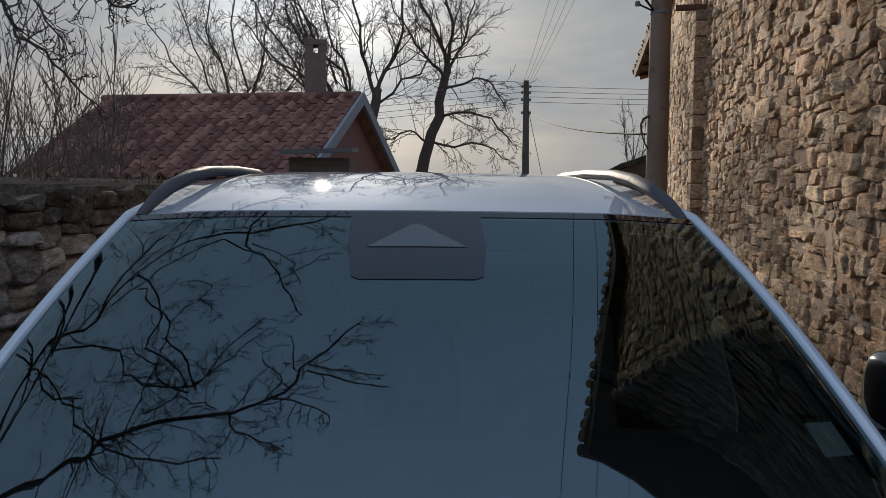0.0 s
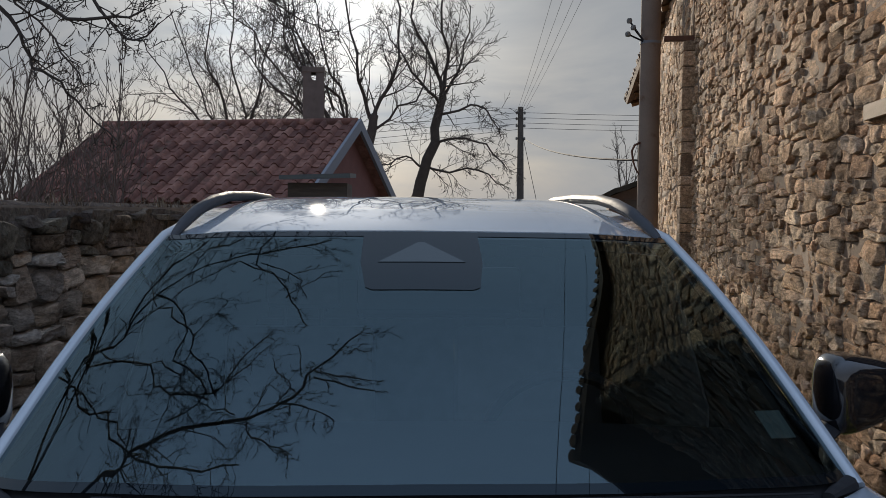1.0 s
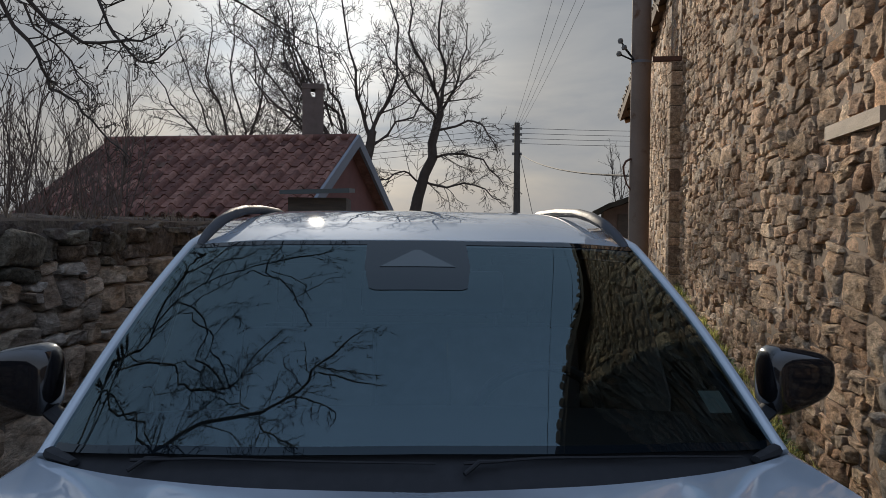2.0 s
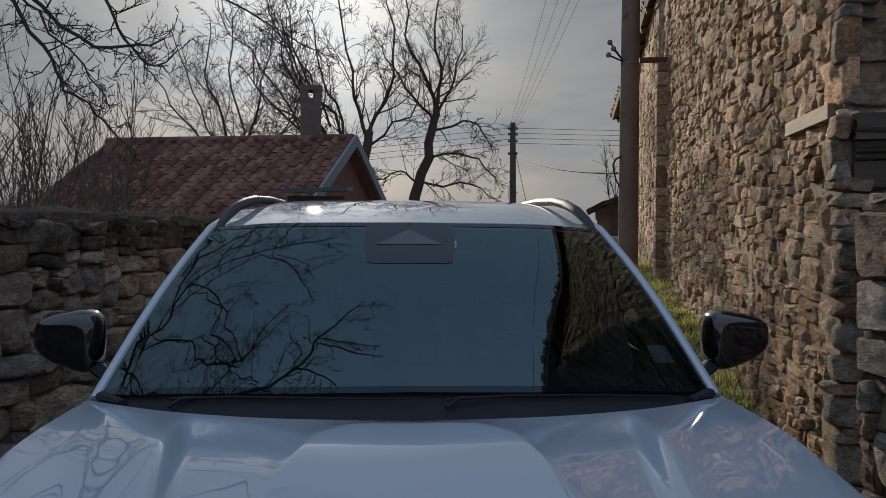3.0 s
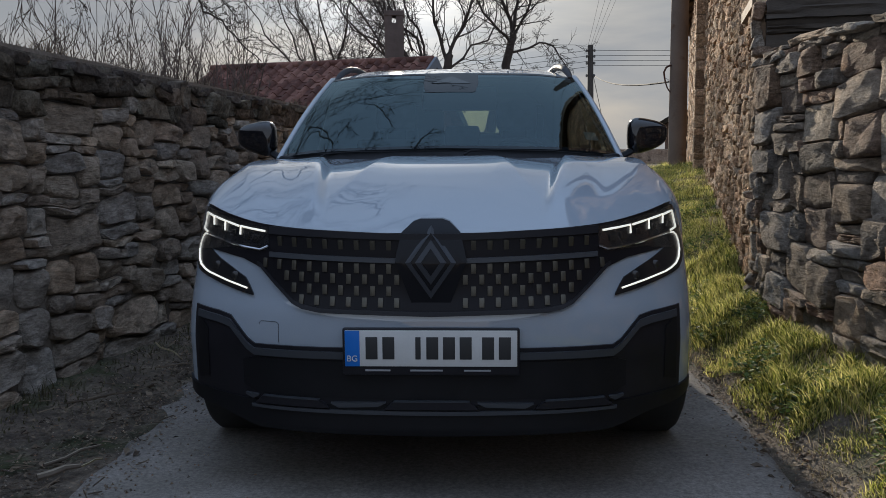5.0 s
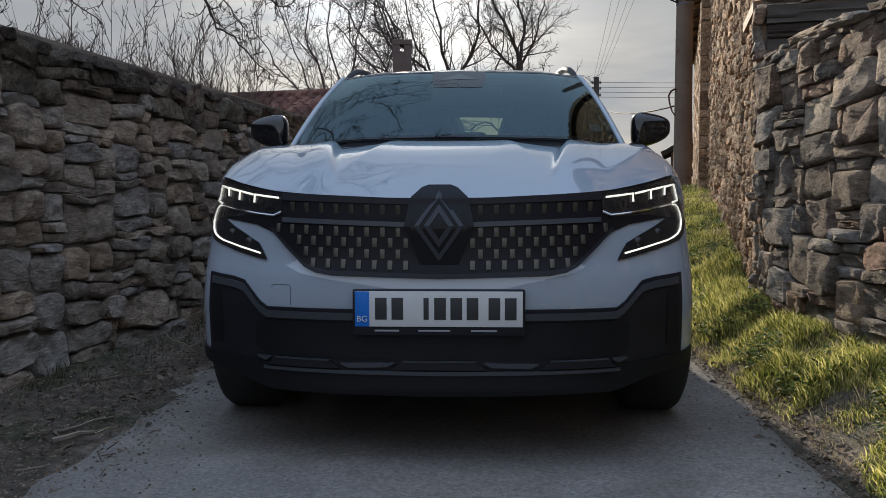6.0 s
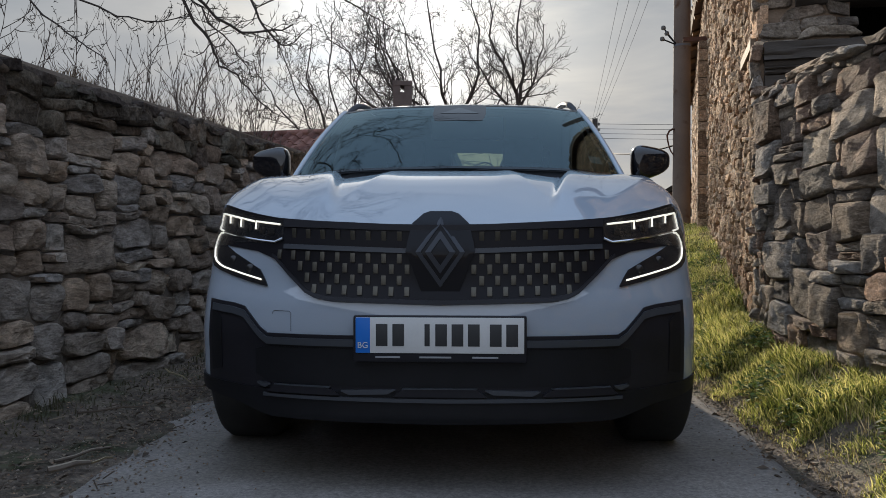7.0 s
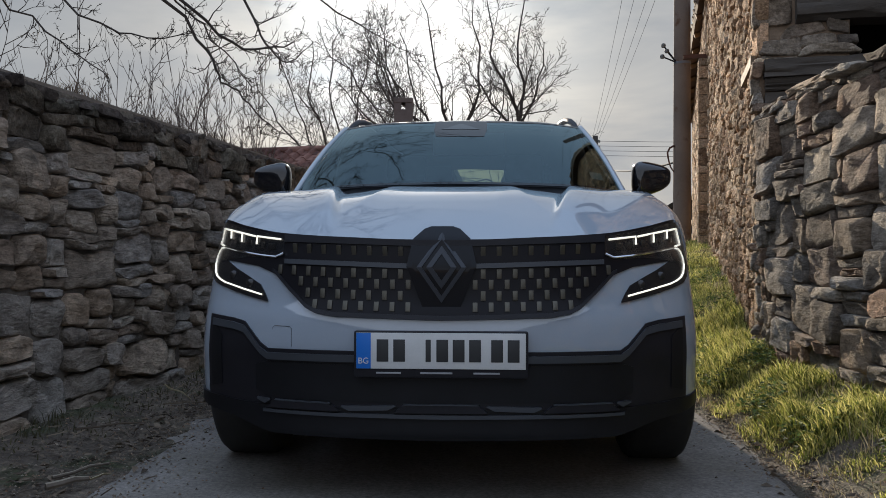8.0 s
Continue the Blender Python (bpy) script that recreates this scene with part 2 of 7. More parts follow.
M_STONE_R = surf("brown_grey_limestone", [(0.14, 0.114, 0.092), (0.315, 0.267, 0.219), (0.53, 0.462, 0.39)], rough=0.92, scale=7, fine=55, bump=1.0, depth=0.05, vary=0.30, crag=1.2, fleck=0.4, stretch=(1.0, 0.45, 1.15), specular=0.25, tints=[(1.0, 0.94, 0.86), (0.88, 0.90, 0.92), (1.1, 0.95, 0.78), (1.2, 0.85, 0.66), (0.85, 0.80, 0.74), (1.15, 1.08, 0.95), (0.95, 0.98, 1.0)], spots=(6.0, 0.57, 0.72, (0.16, 0.125, 0.09)))
M_STONE_B = surf("tan_sandstone", [(0.268, 0.174, 0.107), (0.50, 0.36, 0.238), (0.70, 0.56, 0.42)], rough=0.92, scale=9, fine=60, bump=0.9, depth=0.05, vary=0.36, crag=1.5, fleck=0.45, fleck_at=30.0, stretch=(1.0, 0.5, 1.1), specular=0.2, tints=[(1.0, 0.95, 0.9), (1.18, 0.96, 0.80), (0.74, 0.74, 0.74), (1.2, 1.02, 0.86), (0.90, 0.80, 0.70), (1.25, 1.18, 1.06), (0.82, 0.76, 0.70)], spots=(4.5, 0.56, 0.72, (0.26, 0.19, 0.13)))
M_MORTAR = surf("earth_mortar", [(0.11, 0.09, 0.072), (0.25, 0.208, 0.165)], rough=0.95, scale=9, fine=70, bump=0.8, depth=0.02)
M_MORTAR_B = surf("tan_mortar", [(0.12, 0.082, 0.052), (0.25, 0.175, 0.115)], rough=0.95, scale=9, fine=70, bump=0.8, depth=0.02)
M_ASPHALT = surf("worn_asphalt", [(0.145, 0.13, 0.118), (0.235, 0.213, 0.19), (0.39, 0.355, 0.315)], rough=0.85, scale=1.6, fine=150, bump=0.6, depth=0.006, crag=0.3, fleck=0.38, fleck_at=60.0, specular=0.3, spots=(1.1, 0.5, 0.7, (0.19, 0.17, 0.14)))
M_SOIL = surf("leafy_soil", [(0.06, 0.046, 0.034), (0.135, 0.106, 0.08), (0.28, 0.23, 0.17)], rough=0.95, scale=4, fine=60, bump=1.0, depth=0.04, crag=0.6, fleck=0.5, spots=(2.3, 0.5, 0.62, (0.055, 0.062, 0.026)))
M_GRASS = surf("spring_grass", [(0.075, 0.098, 0.022), (0.38, 0.41, 0.08), (0.84, 0.76, 0.30)], rough=0.55, scale=2.5, fine=30, bump=0.0, vary=0.75, leafy=0.55)
M_CLOVER = surf("clover_green", [(0.035, 0.06, 0.014), (0.10, 0.16, 0.035), (0.22, 0.30, 0.07)], rough=0.6, scale=3, fine=30, bump=0.0, vary=0.6, leafy=0.35)
M_STRAW = surf("dry_straw", [(0.20, 0.155, 0.085), (0.38, 0.31, 0.18), (0.58, 0.50, 0.33)], rough=0.75, scale=3, fine=30, bump=0.0, vary=0.6, leafy=0.3)
M_STRAW_GREY = surf("weathered_stalks", [(0.10, 0.078, 0.058), (0.18, 0.145, 0.11), (0.29, 0.24, 0.18)], rough=0.85, scale=4, fine=40, bump=0.3, depth=0.003, vary=0.5)
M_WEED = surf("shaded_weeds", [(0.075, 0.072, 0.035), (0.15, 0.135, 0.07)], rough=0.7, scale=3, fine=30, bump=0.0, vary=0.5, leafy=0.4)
M_DRY = surf("dry_leaf", [(0.055, 0.039, 0.026), (0.125, 0.092, 0.062), (0.21, 0.16, 0.11)], rough=0.85, scale=3, fine=30, bump=0.0, vary=0.6)
M_BARK = surf("dark_bark", [(0.028, 0.022, 0.018), (0.065, 0.052, 0.042)], rough=0.9, scale=5, fine=60, bump=0.7, depth=0.012)
M_TWIG = surf("young_twigs", [(0.045, 0.030, 0.024), (0.095, 0.068, 0.052)], rough=0.8, scale=5, fine=60, bump=0.0, vary=0.3)
M_TILE = surf("red_clay_tile", [(0.075, 0.036, 0.029), (0.132, 0.062, 0.047), (0.20, 0.105, 0.08)], rough=0.8, specular=0.15, scale=2.2, fine=40, fleck=0.3, bump=0.35, depth=0.01, vary=0.4, spots=(2.6, 0.56, 0.72, (0.09, 0.055, 0.04)))
M_MOSSY = surf("mossy_dark_roof", [(0.02, 0.018, 0.014), (0.05, 0.045, 0.035)], rough=0.95, scale=3, fine=30, bump=0.5, depth=0.02, specular=0.0)
M_TILE_OLD = surf("old_roof_tile", [(0.07, 0.045, 0.03), (0.15, 0.095, 0.06)], rough=0.85, scale=3, fine=40, bump=0.5, depth=0.01, vary=0.4)
M_RENDER = surf("dark_red_render", [(0.085, 0.032, 0.028), (0.13, 0.055, 0.045)], rough=0.9, scale=3, fine=60, bump=0.4, depth=0.01)
M_BRICK_CHIM = surf("chimney_render", [(0.075, 0.058, 0.05), (0.14, 0.105, 0.09)], rough=0.9, scale=4, fine=60, bump=0.5, depth=0.01)
M_FLASH = plain("zinc_flashing", (0.15, 0.16, 0.18), 0.7, 0.0, specular=0.2)
M_TIMBER = surf("weathered_timber", [(0.035, 0.028, 0.022), (0.085, 0.068, 0.052)], rough=0.85, scale=3, fine=40, bump=0.8, depth=0.01, stretch=(1, 6, 6))
M_TIMBER_PALE = surf("pale_timber", [(0.13, 0.095, 0.06), (0.24, 0.18, 0.12)], rough=0.85, scale=3, fine=40, bump=0.8, depth=0.01, stretch=(6, 1, 6))
M_TIMBER_OCHRE = surf("ochre_timber", [(0.12, 0.068, 0.03), (0.20, 0.115, 0.05)], rough=0.8, scale=3, fine=40, bump=0.5, depth=0.01)
M_STEEL_POLE = surf("brown_painted_steel", [(0.14, 0.108, 0.087), (0.21, 0.165, 0.134)], rough=0.85, specular=0.1, scale=2, fine=50, bump=0.15, depth=0.003, spots=(5.0, 0.6, 0.75, (0.11, 0.06, 0.035)))
M_POLE_WOOD = surf("creosote_pole", [(0.035, 0.03, 0.026), (0.08, 0.07, 0.06)], rough=0.9, scale=3, fine=40, bump=0.5, depth=0.01)
M_WIRE = plain("wire", (0.025, 0.025, 0.027), 0.95, specular=0.1)
M_RUST = surf("rusty_iron", [(0.05, 0.022, 0.014), (0.12, 0.05, 0.028)], rough=0.85, scale=10, fine=80, bump=0.4, depth=0.004)
M_PORCELAIN = plain("porcelain", (0.16, 0.155, 0.145), 0.6, specular=0.1)
M_DARK_VOID = plain("dark_inside", (0.004, 0.004, 0.004), 0.95)

# ---- building tools ----
def base_pose(o):
    m = o.matrix_basis.copy()
    return base_pose(o.parent) @ o.matrix_parent_inverse @ m if o.parent else m


def thing(name, at=(0, 0, 0), label="", category="", group="", kind=""):
    ob = new(name)
    ob.empty_display_size = 0.2
    ob.matrix_basis = Matrix.Translation(at)
    return tagged(ob, label, category, group, kind)


def finish(me, material, smooth=True, angle=40):
    me.materials.append(material)
    if smooth:
        me.polygons.foreach_set("use_smooth", [True] * len(me.polygons))
        me.set_sharp_from_angle(angle=radians(angle))
    return me


def part(name, bm, material, parent=None, label="", smooth=True, angle=40):
    """One mesh object from a bmesh in world metres, under a thing or under a part."""
    bmesh.ops.recalc_face_normals(bm, faces=bm.faces)
    me = bpy.data.meshes.new(name)
    bm.to_mesh(me)
    bm.free()
    ob = new(name, finish(me, material, smooth, angle))
    if parent:
        ob.parent = parent
        ob.matrix_parent_inverse = base_pose(parent).inverted()
    if label:
        ob["label"] = label
    return ob


def raw(name, verts, faces, material, parent=None, label="", smooth=True, angle=40):
    me = bpy.data.meshes.new(name)
    me.from_pydata(verts, [], faces)
    me.update()
    ob = new(name, finish(me, material, smooth, angle))
    if parent:
        ob.parent = parent
        ob.matrix_parent_inverse = base_pose(parent).inverted()
    if label:
        ob["label"] = label
    return ob


def grid(bm, f, us, vs, flip=False):
    rows = [[bm.verts.new(f(u, v)) for v in vs] for u in us]
    for i in range(len(us) - 1):
        for j in range(len(vs) - 1):
            q = (rows[i][j], rows[i + 1][j], rows[i + 1][j + 1], rows[i][j + 1])
            bm.faces.new(q[::-1] if flip else q)
    return rows


def thicken(bm, way):
    """Extrude every open edge along a vector, so that a sheet gets side walls."""
    edges = [e for e in bm.edges if e.is_boundary]
    out = bmesh.ops.extrude_edge_only(bm, edges=edges)["geom"]
    for v in [g for g in out if isinstance(g, bmesh.types.BMVert)]:
        v.co += Vector(way)


def slab(bm, depth):
    """Give an open sheet a back face at the given depth along its normals."""
    bmesh.ops.recalc_face_normals(bm, faces=bm.faces)
    bmesh.ops.solidify(bm, geom=bm.faces[:], thickness=depth)


def box(bm, lo, hi, bevel=0.0, m=None):
    v = [bm.verts.new((x, y, z)) for x in (lo[0], hi[0]) for y in (lo[1], hi[1]) for z in (lo[2], hi[2])]
    made = [bm.faces.new([v[i] for i in q]) for q in ((0, 1, 3, 2), (4, 6, 7, 5), (0, 4, 5, 1), (2, 3, 7, 6), (0, 2, 6, 4), (1, 5, 7, 3))]
    if m:
        bmesh.ops.transform(bm, matrix=m, verts=v)
    if bevel:
        edges = list({e for f in made for e in f.edges})
        bmesh.ops.bevel(bm, geom=edges, offset=bevel, segments=2, profile=0.6, affect="EDGES")


def tube(bm, pts, radii, n=6, cap=True, flat=1.0):
    """A swept tube along points; radii one number or one a point."""
    pts = [Vector(p) for p in pts]
    if isinstance(radii, (int, float)):
        radii = [radii] * len(pts)
    rings, side = [], None
    for i, p in enumerate(pts):
        way = (pts[min(i + 1, len(pts) - 1)] - pts[max(i - 1, 0)]).normalized()
        if side is None:
            side = way.cross(Vector((0, 0, 1)) if abs(way.z) < 0.9 else Vector((1, 0, 0))).normalized()
        side = (side - way * side.dot(way)).normalized()
        up = way.cross(side)
        rings.append([bm.verts.new(p + radii[i] * (math.cos(a) * side + flat * math.sin(a) * up)) for a in [2 * math.pi * k / n for k in range(n)]])
    for a, b in zip(rings, rings[1:]):
        for k in range(n):
            bm.faces.new((a[k], a[(k + 1) % n], b[(k + 1) % n], b[k]))
    if cap:
        bm.faces.new(rings[0][::-1])
        bm.faces.new(rings[-1])


def lathe(bm, profile, n=32, m=None):
    """Turn (radius, height) pairs round the local z axis."""
    rings = [[bm.verts.new((r * math.cos(a), r * math.sin(a), h)) for a in [2 * math.pi * k / n for k in range(n)]] for r, h in profile]
    for a, b in zip(rings, rings[1:]):
        for k in range(n):
            bm.faces.new((a[k], a[(k + 1) % n], b[(k + 1) % n], b[k]))
    if m:
        bmesh.ops.transform(bm, matrix=m, verts=[v for r in rings for v in r])


def curve_at(x, table):
    xs, ys = zip(*table)
    return float(np.interp(x, xs, ys))


def smooth01(x):
    x = min(1.0, max(0.0, x))
    return x * x * (3 - 2 * x)


def lin(a, b, n):
    return [a + (b - a) * i / (n - 1) for i in range(n)]


def curve_s(x, table):
    """A smooth line through the table's points that does not overshoot."""
    xs, ys = zip(*table)
    n = len(xs)
    if x <= xs[0]:
        return ys[0]
    if x >= xs[-1]:
        return ys[-1]
    d = [(ys[i + 1] - ys[i]) / (xs[i + 1] - xs[i]) for i in range(n - 1)]
    m = [d[0]] + [0.0 if d[i - 1] * d[i] <= 0 else 2 * d[i - 1] * d[i] / (d[i - 1] + d[i]) for i in range(1, n - 1)] + [d[-1]]
    i = max(k for k in range(n - 1) if xs[k] <= x)
    h = xs[i + 1] - xs[i]
    t = (x - xs[i]) / h
    return ((1 + 2 * t) * (1 - t) ** 2 * ys[i] + t * (1 - t) ** 2 * h * m[i] + t * t * (3 - 2 * t) * ys[i + 1] + t * t * (t - 1) * h * m[i + 1])

# ---- ground, road ----
def road_z(y):
    return curve_at(y, ((-50, 0), (3.5, 0), (5, 0.10), (8, 0.42), (10, 0.60), (14, 0.74), (20, 0.8), (40, 0.85), (400, 1.2)))


ROAD_L, ROAD_R = -1.33, 1.26


def wall_l_x(y):
    return -1.93 + 0.075 * y


def wall_b_x(y):
    return 1.80 + 0.20 * (y - 3.0)


def ground_z(x, y):
    z = road_z(y)
    edge = max(2.0, wall_b_x(y)) if y > 2.6 else 1.72
    bank = curve_at(y, ((-6, 0.14), (0, 0.20), (2.4, 0.25), (4.6, 0.40), (8, 0.38), (14, 0.2), (30, 0.0)))
    if x > ROAD_R:
        z += bank * smooth01((x - ROAD_R + 0.02) / max(0.35, edge - ROAD_R))
    if x < ROAD_L:
        z += 0.07 * smooth01((ROAD_L - x) / 0.5)
    if x < -2.4:
        z -= smooth01((-2.4 - x) / 3) * max(0.0, road_z(y) - 0.1)
    return z


def spaced(stops):
    out = []
    for (a, b, n) in stops:
        out += lin(a, b, n)[:-1]
    return out + [stops[-1][1]]


gx = spaced([(-900, -60, 6), (-60, -12, 8), (-12, -3, 10), (-3, 3, 61), (3, 8, 14), (8, 60, 10), (60, 900, 6)])
gy = spaced([(-900, -60, 6), (-60, -8, 8), (-8, 8, 90), (8, 24, 30), (24, 60, 8), (60, 1500, 8)])
bm = bmesh.new()


def ground_at(x, y):
    near = abs(x) < 3.5 and -8 < y < 20
    bump = 0.025 * noise.noise(Vector((x * 1.7, y * 1.7, 0))) + 0.012 * noise.noise(Vector((x * 6, y * 6, 3))) if near else 0
    dip = 0.035 if ROAD_L + 0.14 < x < ROAD_R - 0.12 and y < 21 else 0.0
    return (x, y, ground_z(x, y) + bump * (0.0 if dip else 1.0) - dip - 0.012)


grid(bm, ground_at, gx, gy, flip=True)
ground = part("ground", bm, M_SOIL, label="dark leafy soil verges rising to grassy banks beside the lane")
tagged(ground, category="ground", kind="structure")

bm = bmesh.new()
ry = spaced([(-40, -8, 6), (-8, 8, 110), (8, 22, 24)])


def road_at(u, y):
    wob_l = 0.07 * noise.noise(Vector((3.1, y * 1.3, 0))) + 0.025 * noise.noise(Vector((9, y * 7, 1)))
    wob_r = 0.07 * noise.noise(Vector((7.7, y * 1.3, 0))) + 0.03 * noise.noise(Vector((5, y * 7, 2)))
    x = (ROAD_L + wob_l) * (1 - u) + (ROAD_R + wob_r) * u
    fall = -0.028 * (1 - smooth01(u / 0.10)) - 0.028 * (1 - smooth01((1 - u) / 0.045))
    return (x, y, road_z(y) + 0.004 + fall + 0.006 * noise.noise(Vector((x * 2, y * 2, 5))))


grid(bm, road_at, [0, 0.01, 0.025, 0.04] + lin(0.06, 0.94, 26) + [0.96, 0.975, 0.99, 1.0], ry, flip=True)
tagged(part("road", bm, M_ASPHALT, label="worn grey asphalt lane with crumbling edges and gravel"), category="road", kind="structure")

# ---- cores of the stone walls; their stones follow at the end of the file ----
L_Y0, L_Y1, L_TOP = -5.0, 9.5, 1.62
bm = bmesh.new()
grid(bm, lambda y, k: [(wall_l_x(y) - 0.05, y, -0.1), (wall_l_x(y) - 0.05, y, L_TOP - 0.03), (wall_l_x(y) - 0.50, y, L_TOP - 0.03), (wall_l_x(y) - 0.50, y, -0.1)][k],
     lin(L_Y0, L_Y1, 30), range(4))
wall_left = part("wall_garden", bm, M_MORTAR, label="old dry stone garden wall of grey limestone rubble in shade", smooth=False)
tagged(wall_left, category="wall", kind="structure")

R_Y0, R_Y1, R_X = -4.0, 2.42, 1.68
bm = bmesh.new()
box(bm, (R_X + 0.05, R_Y0, -0.1), (R_X + 0.45, R_Y1 - 0.05, 1.585))
wall_right = part("wall_yard", bm, M_MORTAR, label="rough rubble yard wall of large brownish grey stones", smooth=False)
tagged(wall_right, category="wall", kind="structure")

# building: a long stone barn wall in two sections with a joint between them
B_Y0, B_JOINT, B_Y1 = 2.74, 9.7, 17.8
B_TOP, B_TOP2, B_TOP2_NEAR = 5.6, 3.95, 4.95
B_DIR = Vector((0.2, 1.0, 0)).normalized()
B_OUT = Vector((-1.0, 0.2, 0)).normalized()
building = thing("stone_barn", (2.6, 6, 0), "long old barn of tan stone rubble under a tiled eave", "barn", kind="structure")


def barn_p(s, out, z):
    """A place on the barn: s metres along its lane wall from the near corner, out from its face."""
    p = Vector((wall_b_x(B_Y0), B_Y0, 0)) + B_DIR * s + B_OUT * out
    return (p.x, p.y, z)


B_LEN1 = (B_JOINT - B_Y0) / B_DIR.y
B_LEN = (B_Y1 - B_Y0) / B_DIR.y


def barn_block(bm, s0, s1, o0, o1, z0, z1):
    v = [bm.verts.new(barn_p(s, o, z)) for s in (s0, s1) for o in (o0, o1) for z in (z0, z1)]
    for q in ((0, 1, 3, 2), (4, 6, 7, 5), (0, 4, 5, 1), (2, 3, 7, 6), (0, 2, 6, 4), (1, 5, 7, 3)):
        bm.faces.new([v[i] for i in q])


# near section: front wall has a dark doorway under timber lintels
bm = bmesh.new()
barn_block(bm, 0.03, B_LEN1 - 0.34, -0.55, -0.038, 0, B_TOP)
barn_block(bm, B_LEN1 - 0.339, B_LEN1 + 0.019, -0.55, -0.11, 0, B_TOP)
barn_block(bm, B_LEN1 - 0.385, B_LEN1 - 0.155, -0.40, 0.07, 0, 3.47)
barn_wall = part("wall", bm, M_MORTAR_B, building, smooth=False)
bm = bmesh.new()
barn_block(bm, 0.05, 0.5, -2.4, -0.56, 2.40, B_TOP)
barn_block(bm, 0.05, 0.5, -6.0, -2.41, 0, B_TOP)
barn_front = part("front_wall", bm, M_MORTAR, building, smooth=False)
bm = bmesh.new()
v = [bm.verts.new(barn_p(s, o, z)) for s, top in ((B_LEN1 + 0.02, B_TOP2_NEAR), (B_LEN, B_TOP2)) for o in (-0.55, -0.054) for z in (0, top)]
for q in ((0, 1, 3, 2), (4, 6, 7, 5), (0, 4, 5, 1), (2, 3, 7, 6), (0, 2, 6, 4), (1, 5, 7, 3)):
    bm.faces.new([v[i] for i in q])
barn_wall_far = part("wall", bm, M_MORTAR_B, building, smooth=False)
bm = bmesh.new()
barn_block(bm, 0.52, B_LEN1 - 0.1, -6.0, -5.5, 0, B_TOP)
barn_block(bm, B_LEN1 - 0.6, B_LEN1 - 0.11, -5.49, -0.56, 0, B_TOP)
barn_block(bm, B_LEN - 0.5, B_LEN, -6.0, -0.56, 0, B_TOP2)
part("back_wall", bm, M_MORTAR_B, building, smooth=False)
# near-black sheet added behind the doorway; its colour stands for the shade inside
bm = bmesh.new()
barn_block(bm, 0.9, 1.0, -5.4, -0.6, 0, 3.2)
part("doorway_dark_sheet", bm, M_DARK_VOID, building, smooth=False)


def barn_roof(s0, s1, top, rise, over, over_end, drop=0.0):
    bm = bmesh.new()
    grid(bm, lambda s, k: barn_p(s, [over if s == s0 else over_end, -3.0, -6.3][k], [top - 0.02, top + rise, top - 0.02][k] - (drop if s == s1 else 0.0)), [s0, s1], range(3))
    slab(bm, 0.08)
    return part("roof", bm, M_TILE_OLD, building, "weathered brown roof tiles", smooth=False)


roof_near = barn_roof(-0.65, B_LEN1 + 0.1, B_TOP, 1.5, 0.17, 0.17)
roof_far = barn_roof(B_LEN1 + 0.12, B_LEN + 0.1, B_TOP2_NEAR, 1.2, 0.04, 0.26, B_TOP2_NEAR - B_TOP2)

# eave tiles: rounded, uneven ends along both eaves
def eave_tiles(s0, s1, top, roof, tag_seed, over, over_end, drop=0.0):
    rnd = random.Random(tag_seed)
    bm = bmesh.new()
    tube(bm, [(0, 0, 0), (0, -0.42, 0.17)], [0.062, 0.052], n=8, flat=0.8)
    me = bpy.data.meshes.new("roof_tile")
    bm.to_mesh(me)
    bm.free()
    finish(me, M_TILE_OLD)
    s = s0
    while s < s1:
        ob = new("roof_tile", me)
        p = barn_p(s, over + (over_end - over) * (s - s0) / (s1 - s0) + rnd.uniform(-0.025, 0.025), top - drop * (s - s0) / (s1 - s0) + rnd.uniform(-0.01, 0.03))
        ob.parent = roof
        ob.matrix_parent_inverse = base_pose(roof).inverted()
        ob.matrix_basis = Matrix.Translation(p) @ Euler((0, rnd.uniform(-0.1, 0.1), math.atan2(-B_OUT.x, B_OUT.y) + rnd.uniform(-0.06, 0.06))).to_matrix().to_4x4()
        s += 0.115 + rnd.uniform(-0.02, 0.03)


eave_tiles(-0.6, B_LEN1, B_TOP, roof_near, 5, 0.18, 0.18)
eave_tiles(B_LEN1 + 0.2, B_LEN + 0.2, B_TOP2_NEAR, roof_far, 6, 0.04, 0.26, B_TOP2_NEAR - B_TOP2)

# rafters under the far eave, rusty bracket at the joint
for s in np.arange(B_LEN1 + 0.25, B_LEN, 0.8):
    bm = bmesh.new()
    top = B_TOP2_NEAR + (B_TOP2 - B_TOP2_NEAR) * (s - B_LEN1) / (B_LEN - B_LEN1)
    a, b = Vector(barn_p(s, 0.04 + 0.012 * (s - B_LEN1), top - 0.10)), Vector(barn_p(s, -0.3, top + 0.02))
    tube(bm, [a, b], 0.06, n=4)
    part("rafter", bm, M_TIMBER_OCHRE, building, smooth=False)
bm = bmesh.new()
barn_block(bm, B_LEN1 - 0.36, B_LEN1 - 0.27, -0.15, 0.30, 3.485, 3.535)
part("iron_bracket", bm, M_RUST, building, "rusty iron bracket", smooth=False)

